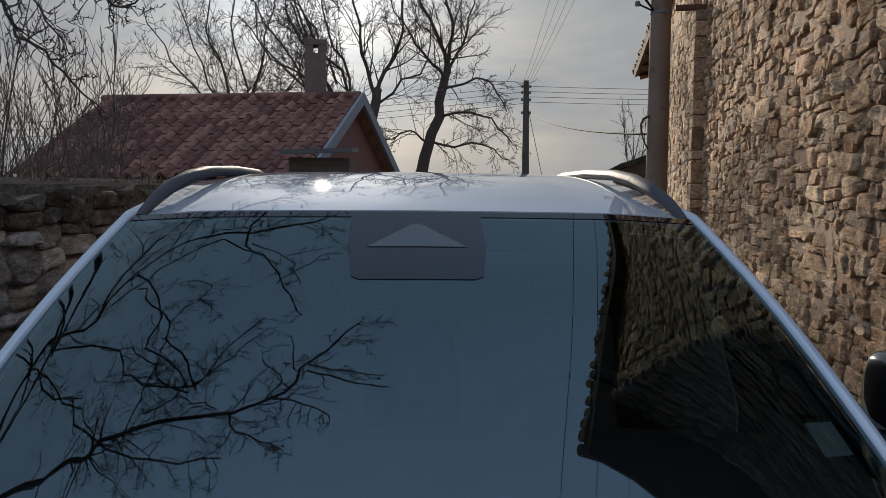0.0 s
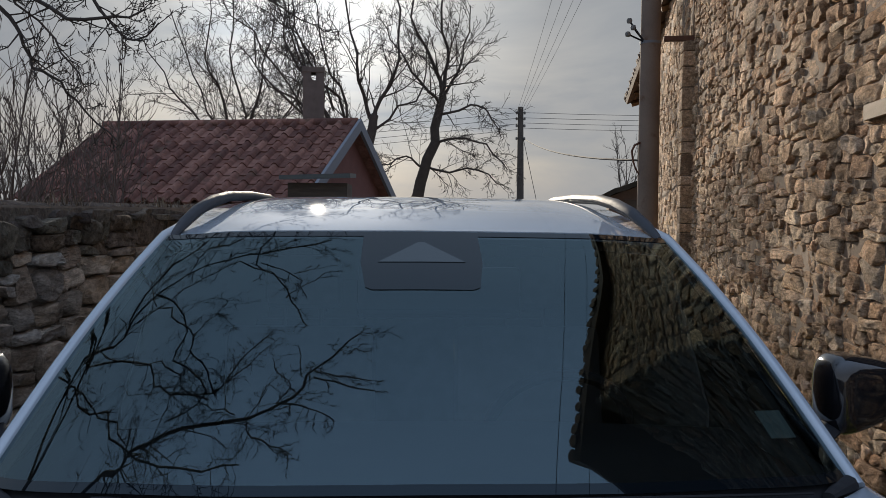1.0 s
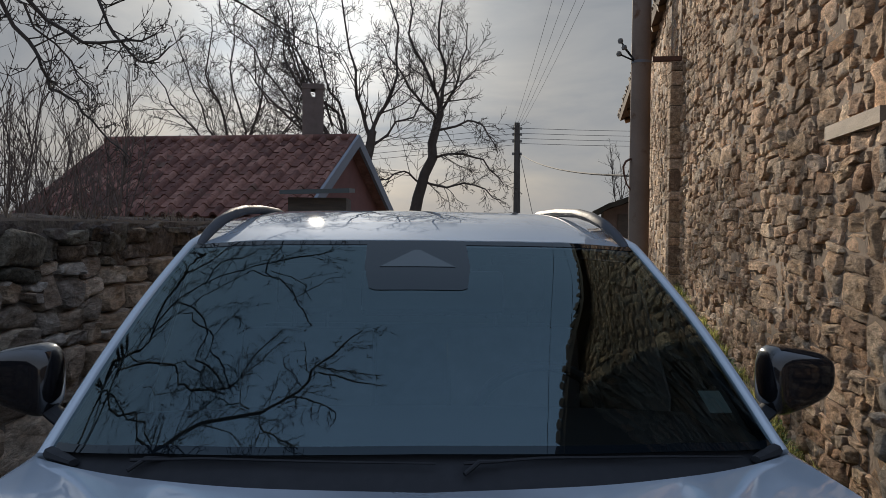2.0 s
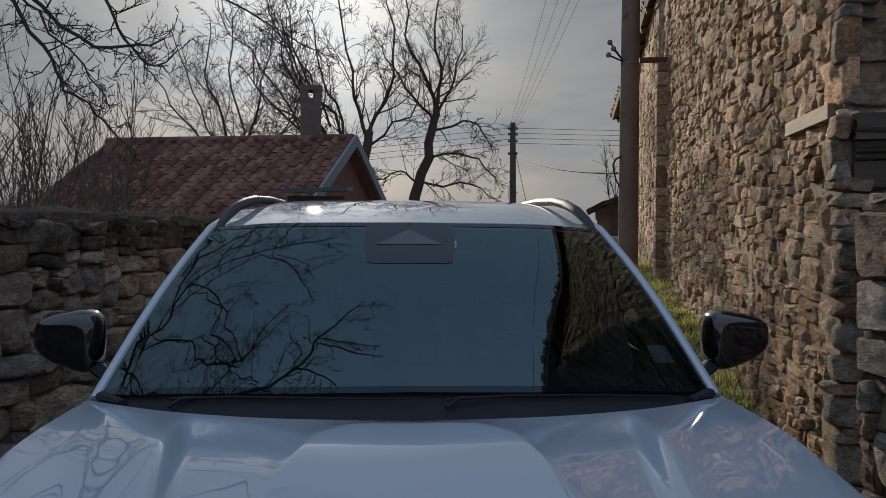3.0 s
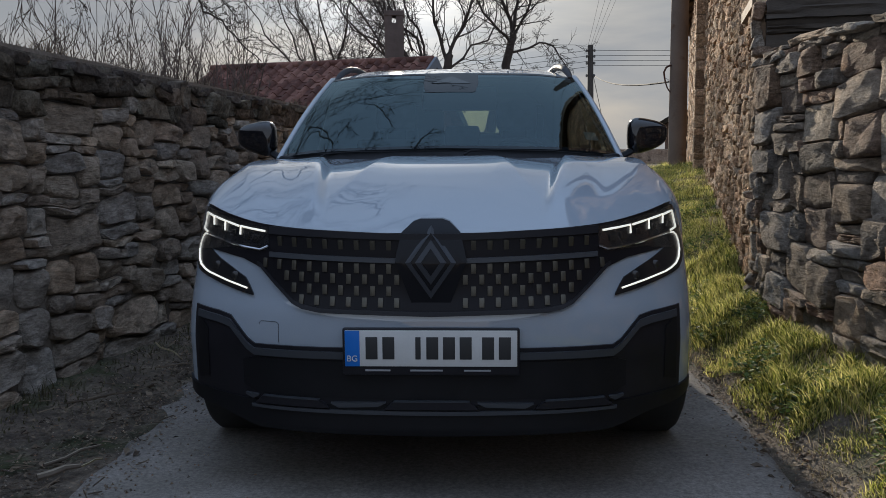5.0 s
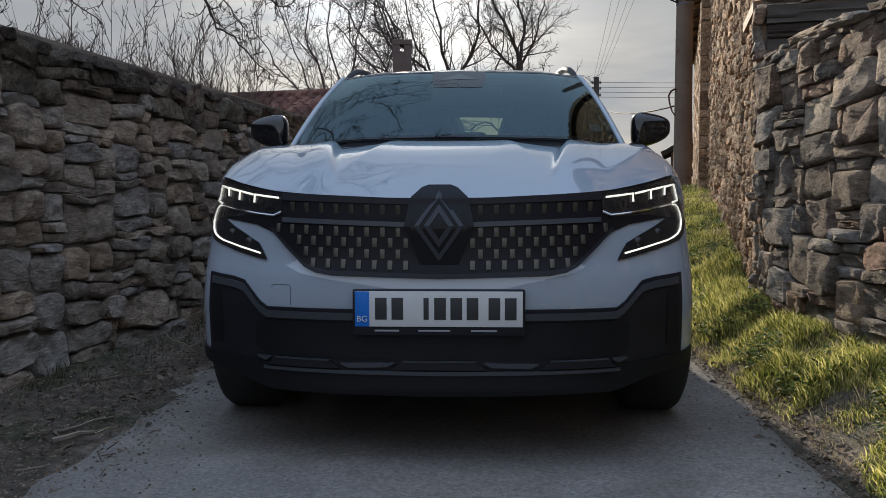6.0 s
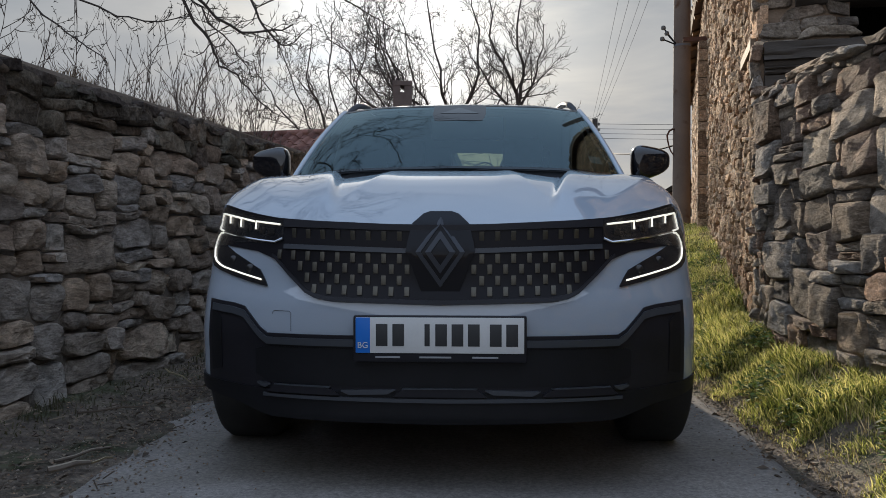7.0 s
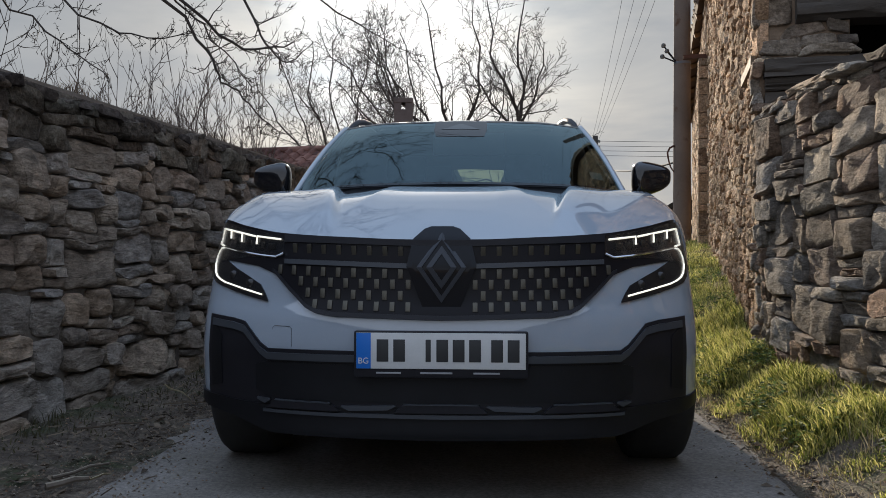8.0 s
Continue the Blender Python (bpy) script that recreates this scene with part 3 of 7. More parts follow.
# timbers of the front and of the lane wall
def beam_or_gap_fill(s0, s1, o0, o1, z0, z1, seed):
    """A hewn, weathered beam: uneven faces, rounded arrises, long cracks. Also fills a shadowed gap."""
    bm = bmesh.new()
    ring = []
    for k in range(28):
        a = 2 * math.pi * (k + 0.5) / 28
        c, q = math.cos(a), math.sin(a)
        m = max(abs(c), abs(q)) * 0.94 + 0.06
        ring.append((c / m, q / m))

    def at(o, k):
        u, w = ring[k % 28]
        n = 0.010 * noise.noise(Vector((o * 2.2, k * 0.9, seed))) + 0.006 * noise.noise(Vector((o * 9, (k % 28) * 2.3, seed + 4)))
        n -= 0.012 * max(0.0, noise.noise(Vector((o * 1.2, (k % 28) * 3.1, seed + 9))) - 0.12) * 4
        sag = 0.012 * noise.noise(Vector((o * 1.1, 0, seed)))
        return barn_p((s0 + s1) / 2 + u * ((s1 - s0) / 2 + n), o, (z0 + z1) / 2 + sag + w * ((z1 - z0) / 2 + n))

    grid(bm, at, lin(o0, o1, 60), range(29))
    bmesh.ops.remove_doubles(bm, verts=bm.verts, dist=0.0001)
    bmesh.ops.holes_fill(bm, edges=[e for e in bm.edges if e.is_boundary])
    bmesh.ops.recalc_face_normals(bm, faces=bm.faces)
    return part("lintel", bm, M_TIMBER, building, "dark weathered timber beam, the lowest one standing in for a shadowed gap", angle=30)


beam_or_gap_fill(-0.055, 0.045, -2.6, -0.062, 1.882, 1.988, 3)
beam_or_gap_fill(-0.030, 0.045, -2.5, -0.070, 1.800, 1.878, 8)
# no timber here: dark strip added to stand for the shadowed gap below
beam_or_gap_fill(-0.005, 0.048, -2.5, -0.070, 1.600, 1.795, 12)
beam_or_gap_fill(-0.050, 0.20, -2.8, -0.245, 2.210, 2.395, 5)
bm = bmesh.new()
barn_block(bm, 0.12, 0.86, -0.10, 0.004, 1.985, 2.05)
part("tie_beam", bm, M_TIMBER_PALE, building, "pale split timber set in the stonework", smooth=False)

# ---- house with a red tiled roof beyond the garden wall ----
H_END, H_RIDGE, H_G = Vector((-1.19, 20.0, 3.65)), Vector((-0.972, 0.236, 0)), Vector((0.236, 0.972, 0))
H_LEN, H_RUN, H_DROP = 6.4, 3.6, 1.9
house = thing("red_roofed_house", (-4.5, 20.5, 0), "small low house with a red clay tile roof and a chimney", "house")


def house_p(s, g, z):
    p = H_END + H_RIDGE * s + H_G * g
    return (p.x, p.y, z)


bm = bmesh.new()
for g0, g1 in ((-3.25, -3.0), (3.0, 3.25)):
    bm = bmesh.new()
    v = [bm.verts.new(house_p(s, g, z)) for s in (0.2, H_LEN - 0.2) for g in (g0, g1) for z in (-0.2, 1.86)]
    for q in ((0, 1, 3, 2), (4, 6, 7, 5), (0, 4, 5, 1), (2, 3, 7, 6), (0, 2, 6, 4), (1, 5, 7, 3)):
        bm.faces.new([v[i] for i in q])
    part("wall", bm, M_RENDER, house, smooth=False)
for s0, s1 in ((0.22, 0.45), (H_LEN - 0.45, H_LEN - 0.22)):
    bm = bmesh.new()
    outline = [(-3.2, -0.2), (3.2, -0.2), (3.2, 1.86), (0, 3.52), (-3.2, 1.86)]
    a, b = [[bm.verts.new(house_p(s, g, z)) for g, z in outline] for s in (s0, s1)]
    bm.faces.new(a), bm.faces.new(b[::-1])
    for i in range(5):
        bm.faces.new((a[i], a[(i + 1) % 5], b[(i + 1) % 5], b[i]))
    part("gable_wall", bm, M_RENDER, house, "dark red rendered gable", smooth=False)
bm = bmesh.new()
for side in (-1, 1):
    grid(bm, lambda s, k: house_p(s, side * H_RUN * k, H_END.z - 0.20 - H_DROP * k), [0.0, H_LEN], [0, 1.0])
slab(bm, 0.06)
house_roof = part("roof", bm, M_TILE, house, "red clay tile roof, mossy in places", smooth=False)
for side in (-1, 1):
    bm = bmesh.new()
    a, b = Vector(house_p(-0.04, 0, H_END.z + 0.0)), Vector(house_p(-0.04, side * H_RUN, H_END.z - H_DROP))
    for w0, w1, d0, d1 in ((-0.05, 0.02, -0.22, 0.05),):
        v = [bm.verts.new(p + H_RIDGE * w + Vector((0, 0, d))) for p in (a, b) for w in (w0, w1) for d in (d0, d1)]
        for q in ((0, 1, 3, 2), (4, 6, 7, 5), (0, 4, 5, 1), (2, 3, 7, 6), (0, 2, 6, 4), (1, 5, 7, 3)):
            bm.faces.new([v[i] for i in q])
    part("bargeboard", bm, M_FLASH, house, "pale grey metal verge board", smooth=False)

chim_c = Vector(house_p(1.17, 0.25, 0))
bm = bmesh.new()
box(bm, (-0.25, -0.25, 3.2), (0.25, 0.25, 4.62), 0.01)
box(bm, (-0.25, -0.25, 4.61), (-0.055, 0.25, 4.82), 0.005)
box(bm, (0.055, -0.25, 4.61), (0.25, 0.25, 4.82), 0.005)
box(bm, (-0.265, -0.265, 4.80), (0.265, 0.265, 4.93), 0.01)
bmesh.ops.transform(bm, matrix=Matrix.Translation((chim_c.x, chim_c.y, 0)) @ Euler((0, 0, 0.11)).to_matrix().to_4x4(), verts=bm.verts)
part("chimney", bm, M_BRICK_CHIM, house, "rendered chimney with a through-hole at the top", smooth=False)

# low shed in front of the house's gable
shed = thing("lean_to_shed", (-1.6, 14.3, 0), "low shed with a dark sheet metal roof", "shed")
bm = bmesh.new()
box(bm, (-1.95, 13.8, -0.1), (-1.0, 15.0, 2.02))
part("wall", bm, M_TIMBER, shed, "dark boarded wall", smooth=False)
bm = bmesh.new()
v = [(-2.06, 13.6, 2.06), (-0.94, 13.6, 2.10), (-0.94, 15.2, 2.16), (-2.06, 15.2, 2.12)]
bm.faces.new([bm.verts.new(p) for p in v])
slab(bm, 0.07)
part("roof", bm, plain("dark_sheet_metal", (0.07, 0.08, 0.08), 0.7), shed, "dull grey sheet metal roof", smooth=False)

# ---- poles and wires ----
pole_near = thing("steel_utility_pole", (3.20, 11.44, 0.8), "thick brown painted steel utility pole beside the barn", "pole")
bm = bmesh.new()
lathe(bm, [(0.0, -0.3), (0.142, -0.3), (0.140, 1.0), (0.130, 4.0), (0.112, 8.6), (0.0, 8.6)], 24, Matrix.Translation((3.20, 11.44, 0.8)))
part("shaft", bm, M_STEEL_POLE, pole_near)
bm = bmesh.new()
lathe(bm, [(0.134, 3.84), (0.140, 3.84), (0.140, 3.875), (0.134, 3.875)], 24, Matrix.Translation((3.20, 11.44, 0)))
part("clamp_band", bm, M_FLASH, pole_near, "galvanised clamp band")
bm = bmesh.new()
tube(bm, [(3.085, 11.40, 2.52), (3.045, 11.38, 2.515), (2.99, 11.37, 2.485), (2.955, 11.37, 2.41), (2.965, 11.37, 2.33), (2.985, 11.38, 2.25), (3.015, 11.39, 2.17), (3.075, 11.41, 2.09)], [0.014, 0.016, 0.016, 0.015, 0.014, 0.012, 0.011, 0.011], n=8)
part("cable_loop", bm, M_RUST, pole_near, "rusty bent cable guard")
for k, (dx, dz) in enumerate(((-0.30, 0.20), (-0.38, 0.10), (-0.36, 0.30))):
    bm = bmesh.new()
    a, b = Vector((3.10, 11.38, 3.86)), Vector((3.20 + 0.88 * dx, 11.34, 3.86 + 0.88 * dz))
    tube(bm, [a, b], 0.012, n=6)
    arm = part("insulator_arm", bm, M_WIRE, pole_near)
    bm = bmesh.new()
    lathe(bm, [(0.0, -0.03), (0.03, -0.03), (0.04, 0.0), (0.03, 0.03), (0.0, 0.04)], 10, Matrix.Translation(b))
    part("insulator", bm, M_PORCELAIN, arm)

pole_far = thing("wooden_utility_pole", (4.85, 37, 1.2), "dark wooden utility pole with insulators and cross wires", "pole")
bm = bmesh.new()
tube(bm, [(4.85, 37, 0.9), (4.84, 37, 3), (4.82, 37, 6.1)], [0.17, 0.15, 0.12], n=10)
part("shaft", bm, M_POLE_WOOD, pole_far)
for z in (5.85, 5.6, 5.3, 4.75):
    for dx in (-0.17, 0.17):
        bm = bmesh.new()
        lathe(bm, [(0.0, -0.07), (0.035, -0.07), (0.05, -0.02), (0.04, 0.05), (0.0, 0.06)], 8, Matrix.Translation((4.82 + dx, 36.95, z)))
        part("insulator", bm, M_PORCELAIN, pole_far)


def wire(a, b, sag, r, name="power_line"):
    bm = bmesh.new()
    a, b = Vector(a), Vector(b)
    tube(bm, [a.lerp(b, t) - Vector((0, 0, sag * 4 * t * (1 - t))) for t in lin(0, 1, 14)], r, n=4)
    ob = part(name, bm, M_WIRE, label="thin dark overhead power line between the poles")
    tagged(ob, category="cable", group="overhead wires")


for k in range(4):
    wire((4.95, 36.9, 5.85 - 0.22 * k), (40, 47, 8.3 - 0.27 * k), 0.5, 0.009)
    wire((4.7, 36.9, 5.85 - 0.24 * k), (-34, 36, 3.6 - 0.35 * k), 0.6, 0.009)
for k, xe in enumerate((2.2, 2.7, 3.25, 3.6)):
    wire((4.66 + 0.09 * k, 36.9, 5.9 - 0.05 * (k % 2)), (xe, 2.0, 9.5), 0.45, 0.0045)
wire((4.95, 36.9, 4.75), (3.20, 11.6, 2.3), 0.22, 0.016)
wire((4.95, 36.9, 4.7), (5.6, 36.0, 1.2), 0.0, 0.012, "stay_wire")

# far hut and garden wall at the head of the lane
hut = thing("far_stone_hut", (4.2, 24, 1.1), "small far stone hut with a sagging tiled roof", "hut")


def hut_p(x, y, z):
    return (x + 0.21 * (y - 21.5), y, z)


for y0, y1 in ((21.5, 21.9), (24.0, 24.4)):
    bm = bmesh.new()
    outline = [(5.05, 0.5), (9.0, 0.5), (9.0, 1.96), (7.0, 2.80), (5.05, 1.98)]
    a, b = [[bm.verts.new(hut_p(x, y, z)) for x, z in outline] for y in (y0, y1)]
    bm.faces.new(a), bm.faces.new(b[::-1])
    for i in range(5):
        bm.faces.new((a[i], a[(i + 1) % 5], b[(i + 1) % 5], b[i]))
    part("gable_wall", bm, M_BRICK_CHIM, hut, smooth=False)
for x0, x1 in ((5.05, 5.4), (8.6, 9.0)):
    bm = bmesh.new()
    v = [bm.verts.new(hut_p(x, y, z)) for x in (x0, x1) for y in (21.91, 23.99) for z in (0.5, 1.97)]
    for q in ((0, 1, 3, 2), (4, 6, 7, 5), (0, 4, 5, 1), (2, 3, 7, 6), (0, 2, 6, 4), (1, 5, 7, 3)):
        bm.faces.new([v[i] for i in q])
    part("wall", bm, M_BRICK_CHIM, hut, smooth=False)
bm = bmesh.new()
box(bm, (5.42, 21.46, 0.9), (6.35, 21.497, 1.92), 0.008)
part("door", bm, M_TIMBER, hut, "dark plank door")
bm = bmesh.new()
grid(bm, lambda y, x: hut_p(x, y, 2.86 - 0.40 * abs(x - 7.0) - 0.04 * math.sin(2.1 * x) + 0.05 * noise.noise(Vector((x * 3, y * 3, 2)))), lin(21.1, 24.7, 22), lin(4.78, 9.3, 34))
slab(bm, 0.12)
part("roof", bm, M_MOSSY, hut, "sagging dark mossy tiles", smooth=False)
bm = bmesh.new()
box(bm, (2.6, 20.6, 0.5), (8.6, 21.0, 1.30), 0.03)
tagged(part("wall_lane_end", bm, M_STONE_L, label="low weathered stone wall closing the lane far off", smooth=False), category="wall", kind="structure")
# the lane behind the camera
bm = bmesh.new()
box(bm, (-9, -22.5, -0.1), (9, -22, 1.5))
tagged(part("wall_behind", bm, M_CAP, label="low earthy bank closing the lane far behind", smooth=False), category="wall", kind="structure")
for x0, x1 in ((-2.9, -2.4), (1.73, 2.2)):
    bm = bmesh.new()
    box(bm, (x0, -22, -0.1), (x1, -5.05 if x0 < 0 else -4.05, 1.58))
    tagged(part("wall_lane_side", bm, M_STONE_R, label="plain rubble wall along the lane", smooth=False), category="wall", kind="structure")

# ---- car: white crossover, nose at y = 0, facing the camera ----
car = thing("white_crossover_car", (0, 2.2, 0), "white compact crossover car with lit daytime lamps parked on the lane", "car")
Z0 = ((0.13, 0.16), (0.17, 0.10), (0.20, 0.06), (0.26, 0.03), (0.42, 0.03), (0.52, 0.02), (0.60, 0.025), (0.68, 0.045), (0.80, 0.055), (0.90, 0.062))
ZC = ((0.2, 0.5), (0.45, 0.45), (0.6, 0.5), (0.75, 0.6), (0.88, 0.78))


def nose_y(x, z):
    """The front's surface: how far back it lies at x, z."""
    x = abs(x)
    return curve_s(z, Z0) + curve_s(z, ZC) * x ** 3.36 + 0.22 * max(0.0, (x - 0.7) / 0.2) ** 5


LIP = ((0, 0.859), (0.1, 0.859), (0.3, 0.866), (0.517, 0.880), (0.68, 0.908), (0.79, 0.934), (0.80, 0.935), (0.83, 0.915), (0.86, 0.86), (0.885, 0.78), (0.90, 0.70))
XS_FULL = lin(0, 0.78, 27) + [0.80, 0.82, 0.84, 0.855, 0.87, 0.88, 0.89, 0.90]
XS_FULL = [-x for x in XS_FULL[:0:-1]] + XS_FULL


def patch(name, xs, lo, hi, off, material, parent, label="", nv=6, thick=0.02, angle=40):
    """A panel on the front between two height curves (tables over |x|), proud of it by off."""
    bm = bmesh.new()

    def at(x, v):
        a, b = curve_at(abs(x), lo), (curve_s if hi is LIP else curve_at)(abs(x), hi)
        z = a + (b - a) * v
        return (x, nose_y(x, z) - off, z)

    grid(bm, at, xs, lin(0, 1, nv))
    bmesh.ops.remove_doubles(bm, verts=bm.verts, dist=0.0004)
    thicken(bm, (0, thick, 0))
    return part(name, bm, material, parent, label, angle=angle)


def both(xs):
    return [-x for x in xs[::-1]], xs


# bumper skin
BLACK_TOP = ((0, 0.511), (0.557, 0.513), (0.583, 0.530), (0.644, 0.593), (0.68, 0.602), (0.795, 0.610))
bumper = patch("front_bumper", XS_FULL, ((0, 0.345), (1, 0.345)), LIP, 0.0, M_PAINT, car, nv=26, thick=0.01)
xs_mid = [x for x in XS_FULL if abs(x) < 0.795]
xs_low = sorted(set([-0.795, 0.795] + xs_mid + [0.557, 0.583, 0.644, -0.557, -0.583, -0.644]))
lower = patch("lower_bumper", xs_low, ((0, 0.32), (1, 0.335)), BLACK_TOP, 0.010, M_BLACK_PLASTIC, car, "black plastic lower bumper", nv=14)
lip_skirt = patch("bumper_lip", [x for x in XS_FULL if abs(x) < 0.862], ((0, 0.235), (0.55, 0.245), (0.68, 0.285), (0.80, 0.30), (0.9, 0.318)), ((0, 0.335), (0.6, 0.335), (0.9, 0.352)), 0.016, M_INTAKE, car, "black plastic chin", nv=10)
trim_xs = sorted(set([-0.78, 0.78] + [x for x in xs_low if abs(x) < 0.78]))
patch("bumper_trim", trim_xs, tuple((x, z - 0.034) for x, z in BLACK_TOP), tuple((x, z - 0.012) for x, z in BLACK_TOP), 0.020, M_GREY_TRIM, lower, "satin grey trim line", nv=3)
patch("air_intake", lin(-0.60, 0.60, 30), ((0, 0.352), (0.55, 0.356), (0.60, 0.38)), ((0, 0.468), (0.57, 0.472), (0.60, 0.46)), 0.0125, M_INTAKE, lower, "black lower air intake", nv=3, thick=0.004)
patch("skid_strip", lin(-0.57, 0.57, 30), ((0, 0.305), (0.57, 0.312)), ((0, 0.318), (0.57, 0.322)), 0.026, M_GREY_TRIM, lip_skirt, "satin grey chin strip", nv=2)
patch("chin_segment", lin(-0.145, 0.145, 13), ((0, 0.324), (0.145, 0.324)), ((0, 0.349), (0.115, 0.349), (0.145, 0.3245)), 0.029, M_BLACK_PLASTIC, lip_skirt, "raised black chin segment", nv=3)
patch("chin_edge", lin(-0.116, 0.116, 9), ((0, 0.348), (0.116, 0.348)), ((0, 0.3503), (0.116, 0.3503)), 0.031, M_GREY_TRIM, lip_skirt, nv=2)
for s in (-1, 1):
    patch("skid_plate", sorted([s * 0.14, s * 0.31, s * 0.165, s * 0.285]), ((0.14, 0.343), (0.165, 0.331), (0.285, 0.327), (0.31, 0.339)), ((0.14, 0.346), (0.31, 0.342)), 0.024, M_GREY_TRIM, lip_skirt, "satin grey skid insert", nv=2)
    patch("skid_plate", sorted([s * x for x in (0.545, 0.565, 0.592)]), ((0.545, 0.350), (0.565, 0.338), (0.592, 0.350)), ((0.545, 0.353), (0.592, 0.356)), 0.024, M_GREY_TRIM, lip_skirt, "satin grey skid insert", nv=2)
    patch("chin_segment", sorted([s * x for x in (0.315, 0.335, 0.36, 0.42, 0.48, 0.53, 0.555)]), ((0.315, 0.326), (0.555, 0.328)), ((0.315, 0.3265), (0.345, 0.350), (0.53, 0.352), (0.555, 0.3285)), 0.029, M_BLACK_PLASTIC, lip_skirt, "raised black chin segment", nv=3)
    patch("chin_edge", sorted([s * x for x in (0.345, 0.40, 0.46, 0.53)]), ((0.345, 0.349), (0.53, 0.351)), ((0.345, 0.3513), (0.53, 0.3533)), 0.031, M_GREY_TRIM, lip_skirt, nv=2)
    patch("fog_insert", sorted([s * x for x in (0.735, 0.75, 0.765, 0.78)]), ((0.735, 0.385), (0.78, 0.372)), ((0.735, 0.545), (0.78, 0.585)), 0.013, M_INTAKE, lower, "black air slit in the bumper corner", nv=4, thick=0.004)
bm = bmesh.new()
tube(bm, [(-0.542, nose_y(0.542, 0.584) - 0.001, 0.52), (-0.542, nose_y(0.542, 0.584) - 0.001, 0.578), (-0.535, nose_y(0.535, 0.585) - 0.001, 0.584), (-0.484, nose_y(0.484, 0.584) - 0.001, 0.583), (-0.477, nose_y(0.477, 0.58) - 0.001, 0.578), (-0.476, nose_y(0.476, 0.53) - 0.001, 0.52)], 0.0009, n=5)
part("tow_cover_seam", bm, M_GREY_TRIM, bumper)

# grille and the black band that runs into the lamps
A_LOW = ((0, 0.608), (0.343, 0.618), (0.40, 0.628), (0.432, 0.643), (0.492, 0.698), (0.541, 0.747), (0.609, 0.772), (0.694, 0.784), (0.753, 0.790), (0.79, 0.80))
grille_xs = sorted(set(lin(-0.79, 0.79, 61) + [s * x for s in (-1, 1) for x in (0.343, 0.40, 0.432, 0.492, 0.541, 0.609)]))
grille = patch("grille", grille_xs, A_LOW, LIP, 0.006, M_GRILLE, car, "gloss black grille with small bright blocks", nv=14)
patch("grille_top_bar", lin(-0.515, 0.515, 41), ((0, 0.835), (0.515, 0.852)), ((0, 0.857), (0.1, 0.857), (0.515, 0.876)), 0.012, M_BLACK_PLASTIC, grille, "satin black upper grille bar", nv=3)
patch("grille_frame", [x for x in grille_xs if abs(x) < 0.56], tuple((x, z) for x, z in A_LOW), tuple((x, z + 0.014) for x, z in A_LOW), 0.012, M_BLACK_PLASTIC, grille, nv=3)
for s in (-1, 1):
    patch("grille_bar", sorted([s * x for x in lin(0.10, 0.51, 16)]), ((0.1, 0.768), (0.51, 0.782)), ((0.1, 0.783), (0.51, 0.797)), 0.016, M_GREY_TRIM, grille, "satin grey cross bar", nv=3, thick=0.012)
bm = bmesh.new()
box(bm, (-0.0078, -0.0015, -0.0150), (0.0078, 0.006, 0.0150), 0.0015)
chip_me = bpy.data.meshes.new("grille_block")
bm.to_mesh(chip_me)
bm.free()
finish(chip_me, M_CHIP)
for row, (z, shift, reach) in enumerate(((0.820, 0.0, 0.50), (0.750, 0.0, 0.53), (0.717, -0.5, 0.50), (0.682, 0.0, 0.47), (0.648, -0.5, 0.43))):
    k = 0
    while True:
        x = 0.129 + 0.0495 * (k + shift)
        if x > reach:
            break
        for s in (-1, 1):
            zz = z + 0.012 * (x / 0.5) ** 2
            ob = new("grille_block", chip_me)
            ob.parent, ob.matrix_parent_inverse = grille, base_pose(grille).inverted()
            slope = (nose_y(x + 0.01, zz) - nose_y(x - 0.01, zz)) / 0.02
            lean = (nose_y(x, zz + 0.01) - nose_y(x, zz - 0.01)) / 0.02
            ob.matrix_basis = Matrix.Translation((s * x, nose_y(x, zz) - 0.009, zz)) @ Euler((-math.atan(lean) + (0.30 if row == 0 else 0.0), 0, s * math.atan(slope))).to_matrix().to_4x4()
        k += 1

# badge housing and a plain diamond badge
HEX_UP = ((0, 0.901), (0.034, 0.901), (0.056, 0.893), (0.089, 0.862), (0.104, 0.80), (0.108, 0.775))
HEX_LO = ((0, 0.625), (0.045, 0.625), (0.058, 0.645), (0.094, 0.74), (0.104, 0.765), (0.108, 0.772))
hx = sorted(set([s * x for s in (-1, 1) for x in (0, 0.017, 0.034, 0.045, 0.056, 0.058, 0.073, 0.089, 0.094, 0.1, 0.104, 0.108)]))
bm = bmesh.new()


def hex_at(x, v):
    a, b = curve_at(abs(x), HEX_LO), curve_at(abs(x), HEX_UP)
    z = a + (b - a) * v
    y = curve_at(z, ((0.60, 0.034), (0.772, 0.026), (0.86, 0.052), (0.905, 0.088)))
    return (x, y, z)


